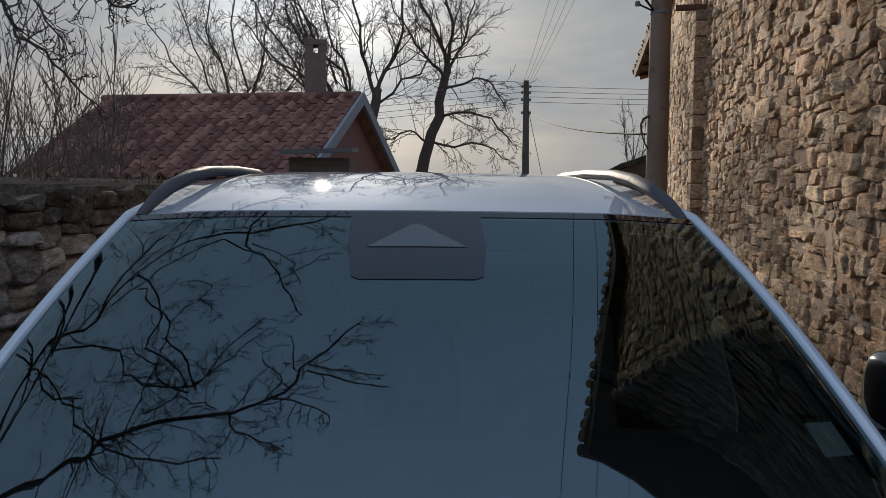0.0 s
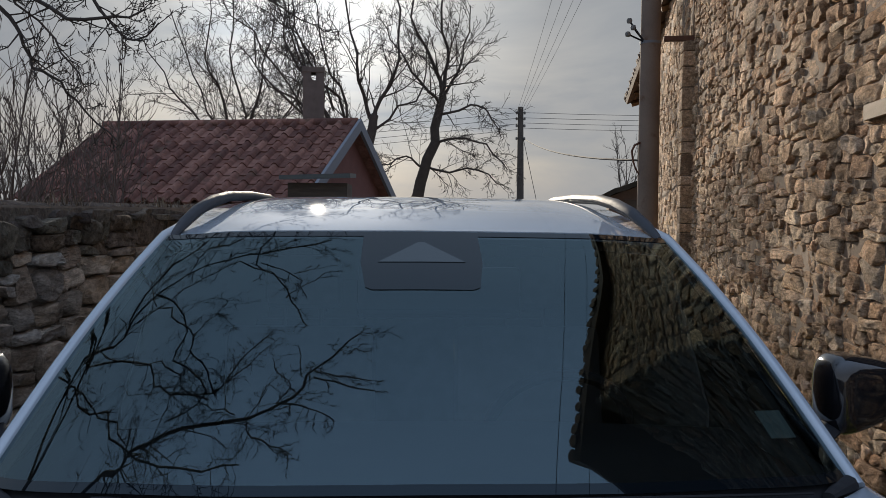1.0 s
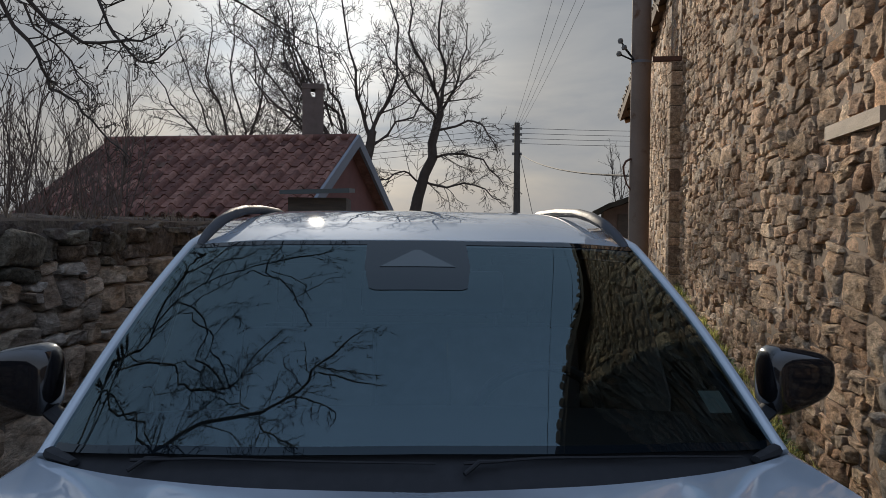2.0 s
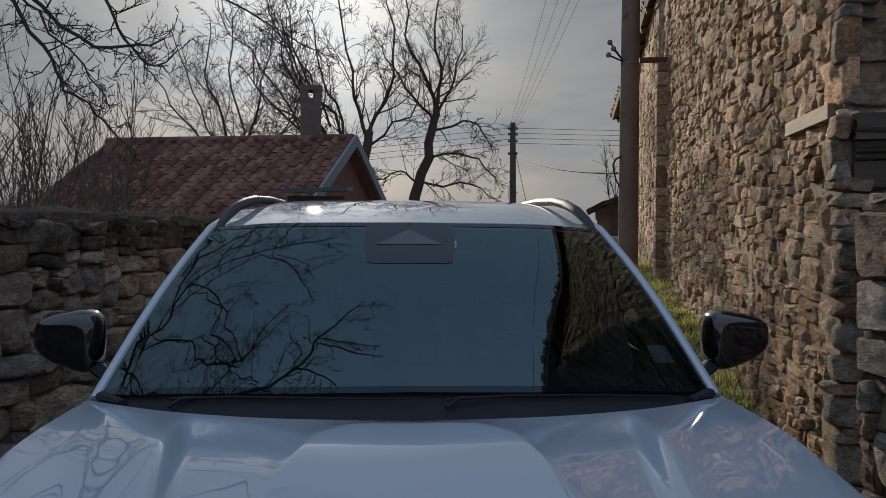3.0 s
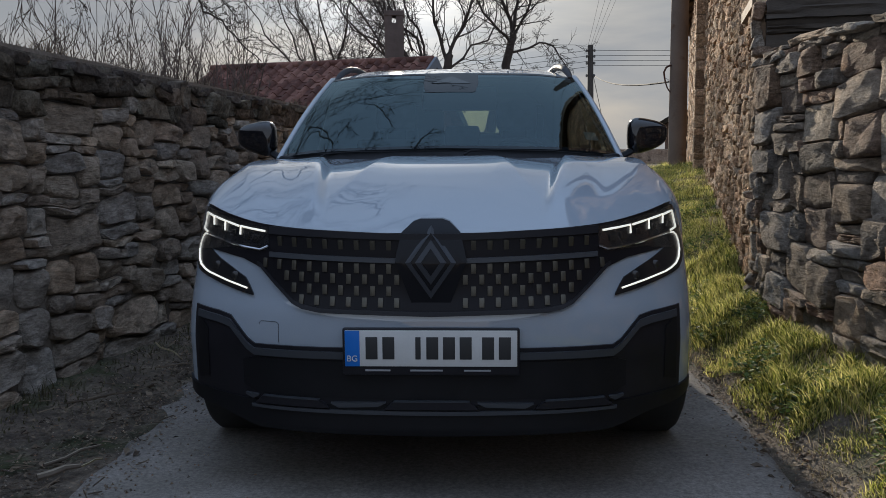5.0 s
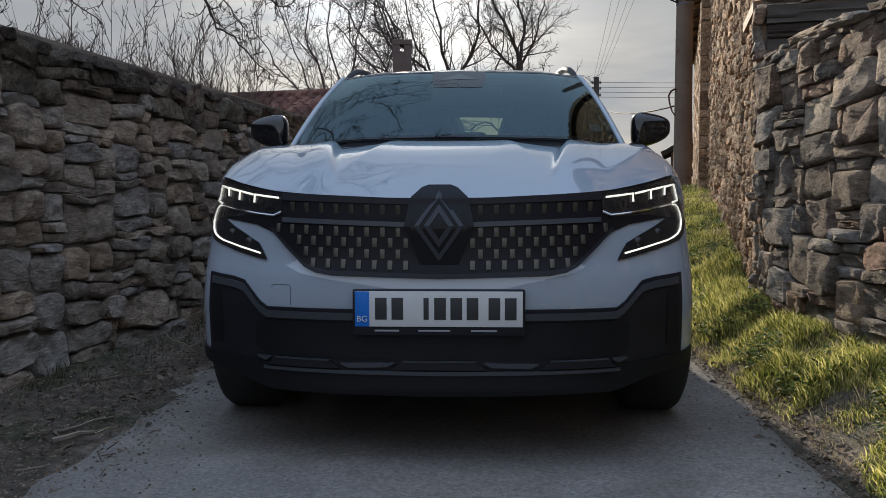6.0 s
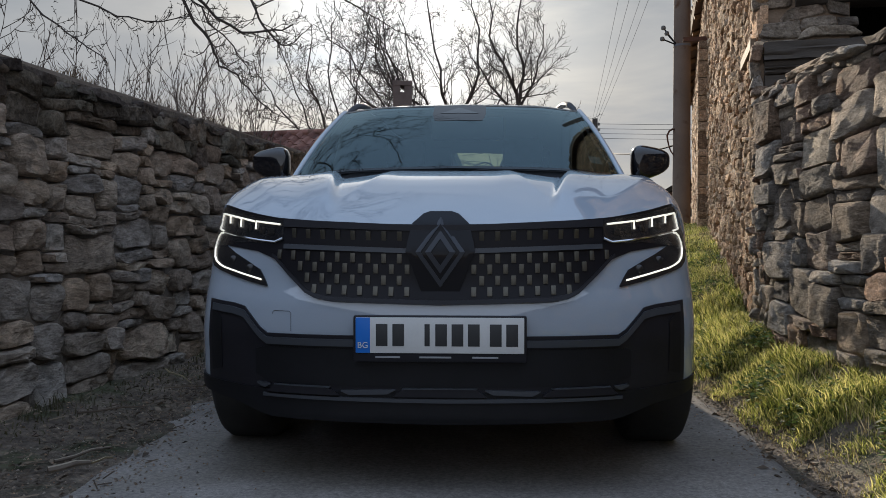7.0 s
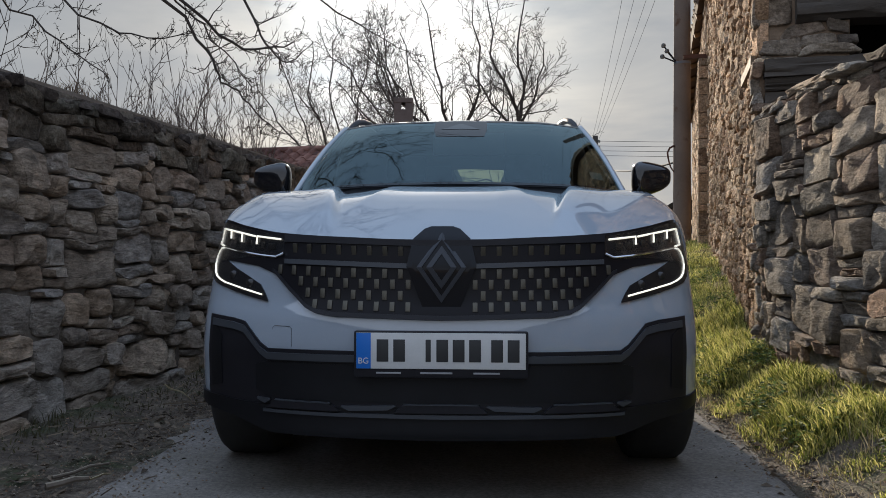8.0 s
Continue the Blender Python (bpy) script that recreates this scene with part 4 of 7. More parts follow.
grid(bm, hex_at, hx, lin(0, 1, 19))
bmesh.ops.remove_doubles(bm, verts=bm.verts, dist=0.0004)
thicken(bm, (0, 0.045, 0))
badge_box = part("badge_housing", bm, M_BADGE_GLOSS, car, "gloss black badge housing")
bm = bmesh.new()
for k, (w, hgt, z) in enumerate(((0.077, 0.110, 0.772), (0.047, 0.067, 0.772))):
    ring_o = [(0, z + hgt), (w, z), (0, z - hgt), (-w, z)]
    q = 0.80 if k == 0 else 0.62
    ring_i = [(x * q, z + (zz - z) * q) for x, zz in ring_o]
    def bv(p, lift):
        return bm.verts.new((p[0], curve_at(p[1], ((0.60, 0.034), (0.772, 0.026), (0.86, 0.052), (0.905, 0.088))) - lift, p[1]))
    o, i = [bv(p, 0.005) for p in ring_o], [bv(p, 0.005) for p in ring_i]
    ob_, ib_ = [bv(p, -0.002) for p in ring_o], [bv(p, -0.002) for p in ring_i]
    for a in range(4):
        b = (a + 1) % 4
        bm.faces.new((o[a], o[b], i[b], i[a])), bm.faces.new((o[a], o[b], ob_[b], ob_[a])), bm.faces.new((i[a], i[b], ib_[b], ib_[a]))
part("badge", bm, M_LOGO, badge_box, "plain satin diamond badge", smooth=False)

# headlamps
for s in (-1, 1):
    lamp_xs = sorted([s * x for x in (0.513, 0.52, 0.55, 0.60, 0.65, 0.70, 0.75, 0.78, 0.80, 0.82, 0.84, 0.85)])
    lamp = patch("headlamp", lamp_xs, ((0.513, 0.805), (0.543, 0.795), (0.653, 0.802), (0.753, 0.79), (0.80, 0.785), (0.85, 0.77)),
                 ((0.513, 0.872), (0.68, 0.900), (0.78, 0.924), (0.80, 0.925), (0.82, 0.905), (0.84, 0.86), (0.85, 0.82)), 0.008, M_LAMP_DARK, car, "slim headlamp, lit", nv=6)
    claw = patch("lower_lamp", sorted([s * x for x in (0.565, 0.58, 0.596, 0.62, 0.647, 0.70, 0.753, 0.775, 0.79, 0.81, 0.83, 0.85)]),
                 ((0.565, 0.660), (0.60, 0.666), (0.686, 0.684), (0.779, 0.708), (0.81, 0.718), (0.83, 0.735), (0.85, 0.765)),
                 ((0.565, 0.664), (0.580, 0.690), (0.596, 0.713), (0.647, 0.739), (0.70, 0.763), (0.753, 0.790), (0.79, 0.835), (0.85, 0.83)), 0.009, M_LAMP_DARK, car, "claw-shaped lower lamp, lit", nv=5)

    patch("lamp_cover", lamp_xs, ((0.513, 0.807), (0.543, 0.797), (0.653, 0.804), (0.753, 0.792), (0.80, 0.787), (0.85, 0.772)),
          ((0.513, 0.870), (0.68, 0.898), (0.78, 0.922), (0.80, 0.923), (0.82, 0.903), (0.84, 0.858), (0.85, 0.818)), 0.022, M_LAMP_GLASS, lamp, "clear lamp cover", nv=6, thick=0.003)

    def strip(points, r, name, parent, mat_, off=0.013, label=""):
        bm = bmesh.new()
        tube(bm, [(s * x, nose_y(x, z) - off, z) for x, z in points], r, n=6)
        return part(name, bm, mat_, parent, label)

    for pts in ([(0.529, 0.860), (0.58, 0.8655), (0.625, 0.871), (0.6245, 0.845)], [(0.634, 0.871), (0.67, 0.878), (0.697, 0.884), (0.6945, 0.853)],
                [(0.702, 0.884), (0.73, 0.889), (0.757, 0.895), (0.754, 0.866)], [(0.762, 0.894), (0.785, 0.899), (0.803, 0.902), (0.812, 0.872), (0.815, 0.846), (0.788, 0.840)]):
        strip(pts, 0.0037, "light_bar", lamp, M_DRL, label="lit white light bar")
    strip([(0.787, 0.833), (0.800, 0.832), (0.812, 0.822), (0.820, 0.80), (0.820, 0.775), (0.810, 0.750), (0.795, 0.735), (0.772, 0.724), (0.748, 0.716), (0.666, 0.698), (0.589, 0.681)], 0.0033, "light_bar", claw, M_DRL, label="lit white light bar")
    strip([(0.515, 0.815), (0.543, 0.803), (0.60, 0.808), (0.653, 0.815), (0.72, 0.826), (0.781, 0.836)], 0.0038, "chrome_strip", lamp, M_CHROME, label="chrome strip")
    for x, z in ((0.56, 0.836), (0.60, 0.840), (0.655, 0.848), (0.715, 0.858), (0.765, 0.866)):
        bm = bmesh.new()
        box(bm, (-0.014, -0.004, -0.011), (0.014, 0.004, 0.011), 0.003, Matrix.Translation((s * x, nose_y(x, z) - 0.010, z)) @ Euler((0, 0, s * math.atan((nose_y(x + 0.01, z) - nose_y(x - 0.01, z)) / 0.02))).to_matrix().to_4x4())
        part("lamp_module", bm, M_LENS, lamp)
    for x, z in ((0.635, 0.716), (0.71, 0.742)):
        bm = bmesh.new()
        lathe(bm, [(0.0, 0.004), (0.010, 0.003), (0.014, 0.0), (0.012, -0.004)], 14, Matrix.Translation((s * x, nose_y(x, z) - 0.011, z)) @ Euler((math.pi / 2, 0, 0)).to_matrix().to_4x4())
        part("lamp_module", bm, M_LENS, claw)

# number plate: holder, white plate, blue band, bars for the characters
bm = bmesh.new()
box(bm, (-0.267, -0.008, 0.434), (0.267, 0.018, 0.577), 0.006)
holder = part("plate_holder", bm, M_BLACK_PLASTIC, car, "black plate holder with small print")
bm = bmesh.new()
box(bm, (-0.259, -0.0115, 0.462), (0.259, -0.007, 0.572), 0.002)
plate = part("number_plate", bm, M_PLATE, holder, "white registration plate")


def bar(name, x0, x1, z0, z1, mat_, y=-0.0128, parent=None):
    bm = bmesh.new()
    box(bm, (x0, y, z0), (x1, y + 0.0022, z1), 0.0008)
    return part(name, bm, mat_, parent or plate)


bar("blue_band", -0.2585, -0.214, 0.4625, 0.5715, M_PLATE_BLUE)
mark = bpy.data.curves.new("country_mark", "FONT")
mark.body, mark.size, mark.extrude, mark.align_x = "BG", 0.026, 0.0008, "CENTER"
mark_me = bpy.data.meshes.new_from_object(bpy.data.objects.new("country_mark", mark))
mark_me.transform(Matrix.Translation((-0.2365, -0.0142, 0.478)) @ Matrix.Rotation(math.pi / 2, 4, "X"))
mark_ob = new("country_mark", finish(mark_me, M_MARK_WHITE, False))
mark_ob.parent, mark_ob.matrix_parent_inverse = plate, base_pose(plate).inverted()
for x in (-0.178, -0.127, -0.038, 0.005, 0.055, 0.105, 0.172, 0.222):
    bar("character_bar", x - (0.008 if x == -0.038 else 0.018), x + (0.008 if x == -0.038 else 0.018), 0.484, 0.552, M_INK)
for x0, x1 in ((-0.198, -0.122), (-0.062, 0.036), (0.10, 0.18)):
    bar("print_bar", x0, x1, 0.4465, 0.4520, M_MARK_GREY, -0.0098, holder)

# bonnet
REAR_Y = ((0, 1.20), (0.3, 1.225), (0.55, 1.29), (0.70, 1.365), (0.80, 1.455))
REAR_Z = ((0, 1.080), (0.5, 1.084), (0.70, 1.086), (0.80, 1.080))


BREAK = ((0, 0.92), (0.12, 0.91), (0.20, 0.83), (0.25, 0.62), (0.30, 0.36), (0.36, 0.20), (0.43, 0.14), (0.58, 0.14), (0.66, 0.20), (0.74, 0.36), (0.80, 0.55))


def bonnet_at(x, v):
    a = abs(x)
    z_lip = curve_s(a, LIP)
    y0 = nose_y(x, z_lip)
    y1, z1 = curve_s(a, REAR_Y), curve_s(a, REAR_Z)
    y = y0 + (y1 - y0) * v
    z = z_lip + (z1 - z_lip) * (1 - (1 - v) ** 2.3)
    mid, dome = 0.375 + 0.165 * v, 0.125 + 0.17 * v
    fade = smooth01(v / 0.25) * (1 - smooth01((v - 0.70) / 0.30))
    rib = smooth01((a - mid + 0.05) / 0.05) * (1 - smooth01((a - mid) / 0.16))
    dip = min(1.0, max(0.0, (a - dome) / (mid - 0.05 - dome))) * (1 - smooth01((a - mid + 0.05) / 0.05))
    z += fade * 0.015 * rib - 0.017 * smooth01(v / 0.25) * (1 - smooth01((v - 0.86) / 0.14)) * dip + 0.004 * fade * (1 - smooth01((a - 0.2) / 0.3))
    vb = curve_s(a, BREAK)
    crest = v / vb if v < vb else (1 - v) / (1 - vb)
    z += 0.017 * (1 - math.sqrt((1 - crest) ** 2 + 0.012))
    return (x, y, z)


bm = bmesh.new()
bx = lin(0, 0.12, 5)[:-1] + lin(0.12, 0.70, 73)[:-1] + lin(0.70, 0.80, 8)
bx = [-x for x in bx[:0:-1]] + bx
BONNET_ROWS = [0, 0.008, 0.02, 0.045, 0.08] + lin(0.12, 0.94, 16) + [0.98, 1.0, 1.02, 1.06] + lin(1.12, 2.0, 22)
grid(bm, lambda x, q: bonnet_at(x, curve_s(abs(x), BREAK) * q if q <= 1 else curve_s(abs(x), BREAK) + (1 - curve_s(abs(x), BREAK)) * (q - 1)), bx, BONNET_ROWS, flip=True)
thicken(bm, (0, 0.004, -0.018))
bonnet = part("bonnet", bm, M_PAINT, car, "white bonnet with two raised creases", angle=60)


def edge_xz(y):
    """The line where bonnet or window meets the flank."""
    x = curve_at(y, ((0.43, 0.80), (1.44, 0.80), (2.5, 0.815), (3.6, 0.80), (4.3, 0.74)))
    if y < 1.455:
        y0 = nose_y(0.80, 0.935)
        v = min(1.0, max(0.0, (y - y0) / (1.455 - y0)))
        z = 0.935 + (1.080 - 0.935) * (1 - (1 - v) ** 2.3)
    else:
        z = curve_at(y, ((1.455, 1.080), (2.2, 1.10), (3.4, 1.13), (4.3, 1.15)))
    return x, z


def flank_x(y):
    return curve_at(y, ((0.43, 0.80), (0.47, 0.835), (0.53, 0.862), (0.62, 0.886), (0.75, 0.902), (1.0, 0.91), (3.6, 0.905), (4.1, 0.88), (4.4, 0.80)))


WHEEL_Y, WHEEL_Z, WHEEL_R, ARCH_R = (0.88, 3.55), 0.345, 0.345, 0.405


def flank_low(y):
    low = 0.30
    for wy in WHEEL_Y:
        if abs(y - wy) < ARCH_R:
            low = max(low, WHEEL_Z + math.sqrt(ARCH_R ** 2 - (y - wy) ** 2))
    return low


for s in (-1, 1):
    for name, y0, y1, label in (("front_wing", 0.436, 1.72, ""), ("front_door", 1.724, 2.72, ""), ("rear_door", 2.724, 3.50, ""), ("rear_wing", 3.504, 4.38, "")):
        bm = bmesh.new()
        ys = sorted(set(lin(y0, y1, 34) + [min(max(w + d, y0), y1) for w in WHEEL_Y for d in (-ARCH_R, -ARCH_R + 0.02, ARCH_R - 0.02, ARCH_R)]))

        def flank_at(y, v):
            xe, ze = edge_xz(y)
            xm = max(flank_x(y), xe)
            zl = max(flank_low(y), 0.30) if y > 0.5 else 0.66
            z_mid = max(0.80 if y > 0.6 else 0.70 + 0.10 * (y - 0.43) / 0.17, zl + 0.02)
            if v <= 1:
                a = v * math.pi / 2
                return (s * (xe + (xm - xe) * math.sin(a)), y, z_mid + (ze - z_mid) * math.cos(a))
            z = z_mid + (zl - z_mid) * (v - 1)
            return (s * (xm - 0.02 * smooth01((0.62 - z) / 0.3)), y, z)

        grid(bm, flank_at, ys, lin(0, 1, 12) + lin(1.15, 2, 7))
        slab(bm, 0.004)
        part(name, bm, M_PAINT, car, label, angle=50)
    for wy in WHEEL_Y:
        bm = bmesh.new()
        
        def arch_at(a, k):
            r = [ARCH_R, ARCH_R, ARCH_R + 0.03, ARCH_R + 0.036][k]
            y = wy + r * math.cos(a)
            x = [0.60, 0.0, 0.004, -0.012][k]
            return (s * (x if k == 0 else flank_x(y) + x), y, WHEEL_Z + r * math.sin(a))

        grid(bm, arch_at, lin(-0.3, math.pi + (0.3 if wy > 1 else 0.1), 30), range(4))
        part("wheel_arch", bm, M_BLACK_PLASTIC, car, "black plastic wheel arch lining")
    bm = bmesh.new()
    box(bm, (s * 0.70, 1.25, 0.19), (s * 0.90, 3.2, 0.31), 0.02)
    part("sill", bm, M_BLACK_PLASTIC, car, "black plastic sill")

# floor of the car, rear end
bm = bmesh.new()
box(bm, (-0.66, 0.42, 0.22), (0.66, 4.25, 0.30), 0.02)
part("underbody", bm, M_BLACK_PLASTIC, car)
bm = bmesh.new()
box(bm, (-0.58, 0.22, 0.31), (0.58, 1.35, 0.82), 0.03)
part("engine_bay", bm, M_FRIT, car)
bm = bmesh.new()
grid(bm, lambda x, z: (x, 4.42 - 0.25 * abs(x / 0.8) ** 4 - 0.10 * abs(z - 0.75), z), lin(-0.8, 0.8, 21), lin(0.30, 1.15, 10))
slab(bm, 0.03)
part("tailgate", bm, M_PAINT, car, "white tailgate")

# windscreen, roof, pillars, glass
W_BASE = ((0, 1.285), (0.3, 1.30), (0.55, 1.345), (0.70, 1.405), (0.775, 1.46))
W_TOP = ((0, 2.05), (0.4, 2.085), (0.65, 2.18))


def screen_at(u, v):
    """u -1..1 across, v 0 at the base, 1 at the roof."""
    xb, xt = 0.775 * u, 0.645 * u
    x = xb + (xt - xb) * v
    yb, zb = curve_s(abs(xb), W_BASE), curve_s(abs(xb), ((0, 1.128), (0.5, 1.118), (0.775, 1.095)))
    yt, zt = curve_s(abs(xt), W_TOP), curve_s(abs(xt), ((0, 1.530), (0.4, 1.526), (0.65, 1.512)))
    bow = 0.022 * math.sin(math.pi * v)
    return (x, yb + (yt - yb) * v - 0.4 * bow, zb + (zt - zb) * v + bow)


bm = bmesh.new()
grid(bm, screen_at, lin(-1, 1, 41), lin(0, 1, 21), flip=True)
screen = part("windscreen", bm, M_GLASS, car, "dark reflecting windscreen")


def screen_sheet(name, outline, depth, material, label=""):
    """A thin sheet behind the windscreen between rows of (u0, u1) at v."""
    bm = bmesh.new()
    rows = []
    for u0, u1, v in outline:
        rows.append([bm.verts.new(Vector(screen_at(u, v)) + Vector((0, 0.45 * depth, -0.89 * depth))) for u in lin(u0, u1, 41)])
    for a, b in zip(rows, rows[1:]):
        for k in range(40):
            bm.faces.new((a[k], a[k + 1], b[k + 1], b[k]))
    slab(bm, 0.002)
    return part(name, bm, material, screen, label)


screen_sheet("top_band", [(-0.99, 0.99, 0.965), (-0.99, 0.99, 0.995)], -0.0015, M_FRIT)
screen_sheet("bottom_band", [(-0.99, 0.99, 0.0), (-0.99, 0.99, 0.025)], -0.0015, M_FRIT)
screen_sheet("side_band", [(-0.99, -0.955, 0.0), (-0.99, -0.965, 1.0)], -0.0015, M_FRIT)
screen_sheet("side_band", [(0.955, 0.99, 0.0), (0.965, 0.99, 1.0)], -0.0015, M_FRIT)
screen_sheet("sensor_cover", [(-0.160, 0.160, 0.655), (-0.182, 0.182, 0.668), (-0.208, 0.208, 0.80), (-0.213, 0.213, 0.965)], -0.0015, M_FRIT, "dark camera and sensor cover behind the glass")
screen_sheet("sensor_window", [(-0.148, 0.148, 0.80), (-0.08, 0.08, 0.86), (-0.012, 0.012, 0.92)], -0.0030, plain("sensor_pane", (0.012, 0.017, 0.02), 0.012, specular=0.95, tint=(0.85, 0.96, 1.0)), "pale triangular sensor window")
screen_sheet("sticker", [(0.84, 0.92, 0.13), (0.84, 0.92, 0.21)], 0.003, M_STICKER, "small pale toll sticker")

bm = bmesh.new()


def roof_at(x, v):
    y0 = curve_s(abs(x), W_TOP)
    y = y0 + 0.012 + (3.98 - y0) * v
    z0 = curve_s(abs(x), ((0, 1.532), (0.4, 1.528), (0.65, 1.514)))
    z = z0 + (0.1 * (1 - (1 - v / 0.55) ** 2) if v < 0.55 else 0.1 - 0.075 * ((v - 0.55) / 0.45) ** 2)
    return (x, y, z - 0.012 * smooth01((abs(x) - 0.5) / 0.15))


grid(bm, roof_at, lin(-0.65, 0.65, 41), lin(0, 1, 40), flip=True)
thicken(bm, (0, 0, -0.02))
part("roof", bm, M_PAINT, car, "white roof panel", angle=60)

for s in (-1, 1):
    bm = bmesh.new()
    a_pts = [Vector(screen_at(s * 1.0, v)) + Vector((s * 0.012, 0.008, -0.004)) for v in lin(-0.02, 1.0, 12)]
    a_pts += [Vector((s * 0.662, 2.4, 1.528)), Vector((s * 0.66, 2.8, 1.553)), Vector((s * 0.65, 3.3, 1.55)), Vector((s * 0.64, 3.75, 1.52)), Vector((s * 0.68, 4.05, 1.36)), Vector((s * 0.74, 4.25, 1.15))]
    tube(bm, a_pts, [0.015] * 12 + [0.02] * 6, n=10)
    part("roof_pillar", bm, M_PAINT, car, "white windscreen pillar and roof edge")
    bm = bmesh.new()
    top = [Vector((s * 0.775, 1.50, 1.10)), Vector((s * 0.68, 2.12, 1.47)), Vector((s * 0.675, 2.5, 1.53)), Vector((s * 0.67, 3.0, 1.55)), Vector((s * 0.66, 3.5, 1.53)), Vector((s * 0.67, 3.95, 1.38)), Vector((s * 0.73, 4.2, 1.17))]
    rows = []
    for p in top:
        xe, ze = edge_xz(p.y)
        rows.append([bm.verts.new(p.lerp(Vector((s * xe, p.y, ze - 0.005)), t)) for t in (0, 0.5, 1)])
    for a, b in zip(rows, rows[1:]):
        for k in range(2):
            bm.faces.new((a[k], a[k + 1], b[k + 1], b[k]))
    slab(bm, 0.004)
    part("side_window", bm, M_GLASS_DARK, car, "tinted side window")
    # roof rail
    bm = bmesh.new()
    tube(bm, [(s * 0.640, 2.20, 1.508), (s * 0.632, 2.30, 1.545), (s * 0.622, 2.42, 1.580), (s * 0.612, 2.56, 1.605), (s * 0.604, 2.75, 1.622), (s * 0.598, 3.1, 1.630), (s * 0.59, 3.5, 1.626), (s * 0.585, 3.8, 1.60), (s * 0.585, 3.92, 1.565)],
         [0.010, 0.017, 0.020, 0.021, 0.020, 0.020, 0.020, 0.020, 0.012], n=10, flat=0.85)
    part("roof_rail", bm, M_RAIL, car, "satin grey roof rail")
    # door mirror
    bm = bmesh.new()

    def mirror_at(a, b):
        ca, sa, cb, sb = math.cos(a), math.sin(a), math.cos(b), math.sin(b)
        e = 0.55
        f = lambda t: math.copysign(abs(t) ** e, t)
        x = f(cb) * f(ca)
        z = f(sb)
        y = f(cb) * f(sa)
        out = (x + 1) / 2
        zz = z * (0.097 - 0.048 * out ** 1.4) + 0.012 * out * out
        return (s * (0.978 + 0.098 * x) - 0.0005 - 0.0075 * s, 1.79 + 0.075 * y * (1 - 0.35 * out) - 0.02 * (1 - out), 1.188 + zz)

    grid(bm, mirror_at, lin(-math.pi, math.pi, 29), lin(-math.pi / 2 + 0.02, math.pi / 2 - 0.02, 17))
    bmesh.ops.remove_doubles(bm, verts=bm.verts, dist=0.0005)
    mirror = part("door_mirror", bm, M_BLACK_GLOSS, car, "gloss black door mirror")
    bm = bmesh.new()
    tube(bm, [(s * 0.83, 1.72, 1.085), (s * 0.87, 1.74, 1.105), (s * 0.92, 1.77, 1.135)], [0.03, 0.028, 0.03], n=8, flat=0.6)
    part("mirror_arm", bm, M_SCUTTLE, mirror)
    # scuttle corner
    bm = bmesh.new()
    tube(bm, [(s * 0.70, 1.385, 1.088), (s * 0.76, 1.44, 1.090), (s * 0.80, 1.50, 1.092)], [0.012, 0.022, 0.012], n=8, flat=0.6)
    part("scuttle_corner", bm, M_SCUTTLE, car)
    # wheels
    for wy in WHEEL_Y:
        turn = Matrix.Translation((s * 0.79, wy, WHEEL_Z)) @ Euler((0, s * math.pi / 2, 0)).to_matrix().to_4x4()
        bm = bmesh.new()
        R = WHEEL_R
        lathe(bm, [(0.235, -0.10), (0.25, -0.115), (0.30, -0.12), (0.330, -0.105), (R, -0.085), (R + 0.002, 0.0), (R, 0.085), (0.330, 0.105), (0.30, 0.12), (0.25, 0.115), (0.235, 0.10)], 48, turn)
        wheel = part("wheel", bm, M_RUBBER, car, "black tyre on a dark alloy rim")
        bm = bmesh.new()
        lathe(bm, [(0.24, -0.10), (0.22, -0.09), (0.21, 0.05), (0.235, 0.10)], 32, turn)
        for k in range(5):
            a = 2 * math.pi * k / 5
            box(bm, (0.02, -0.03, 0.06), (0.22, 0.03, 0.085), 0.006, turn @ Euler((0, 0, a)).to_matrix().to_4x4())
        lathe(bm, [(0.0, 0.09), (0.05, 0.09), (0.06, 0.06)], 20, turn)
        part("rim", bm, M_RIM, wheel, "dark alloy rim")

# rear window, scuttle, wipers
bm = bmesh.new()
grid(bm, lambda x, v: (x, 4.30 - 0.34 * v - 0.1 * (x / 0.7) ** 2, 1.16 + 0.31 * v), lin(-0.62, 0.62, 11), lin(0, 1, 5))
slab(bm, 0.004)
part("rear_window", bm, glass("rear_glass", (0.66, 0.72, 0.58), 1.25), car, "rear window")
bm = bmesh.new()
grid(bm, lambda u, v: Vector((0.79 * u, curve_at(abs(0.79 * u), REAR_Y) + 0.004, curve_at(abs(0.79 * u), REAR_Z) - 0.02)).lerp(Vector(screen_at(u * 0.99, 0.03)) + Vector((0, 0.01, -0.010)), v), lin(-1, 1, 31), lin(0, 1, 4), flip=True)
part("scuttle", bm, M_SCUTTLE, car, "black plastic scuttle panel")
for pts in ([(0.10, -0.012), (0.30, 0.004), (0.60, 0.002), (0.86, -0.004)], [(-0.74, -0.004), (-0.55, 0.004), (-0.25, -0.004), (0.03, -0.012)]):
    bm = bmesh.new()
    path = [Vector(screen_at(u, v)) + Vector((0, -0.012, -0.006)) for u, v in pts]
    tube(bm, path, [0.0035, 0.003, 0.0026, 0.002], n=6)
    wiper = part("wiper", bm, M_SCUTTLE, car, "black wiper arm")
    bm = bmesh.new()
    tube(bm, [path[0] + Vector((0, -0.02, -0.015)), path[0] + Vector((0.03, 0, 0.003)), path[0] + Vector((0.075, 0.004, 0.003))], [0.005, 0.005, 0.0035], n=8)
    part("wiper_pivot", bm, M_SCUTTLE, wiper)

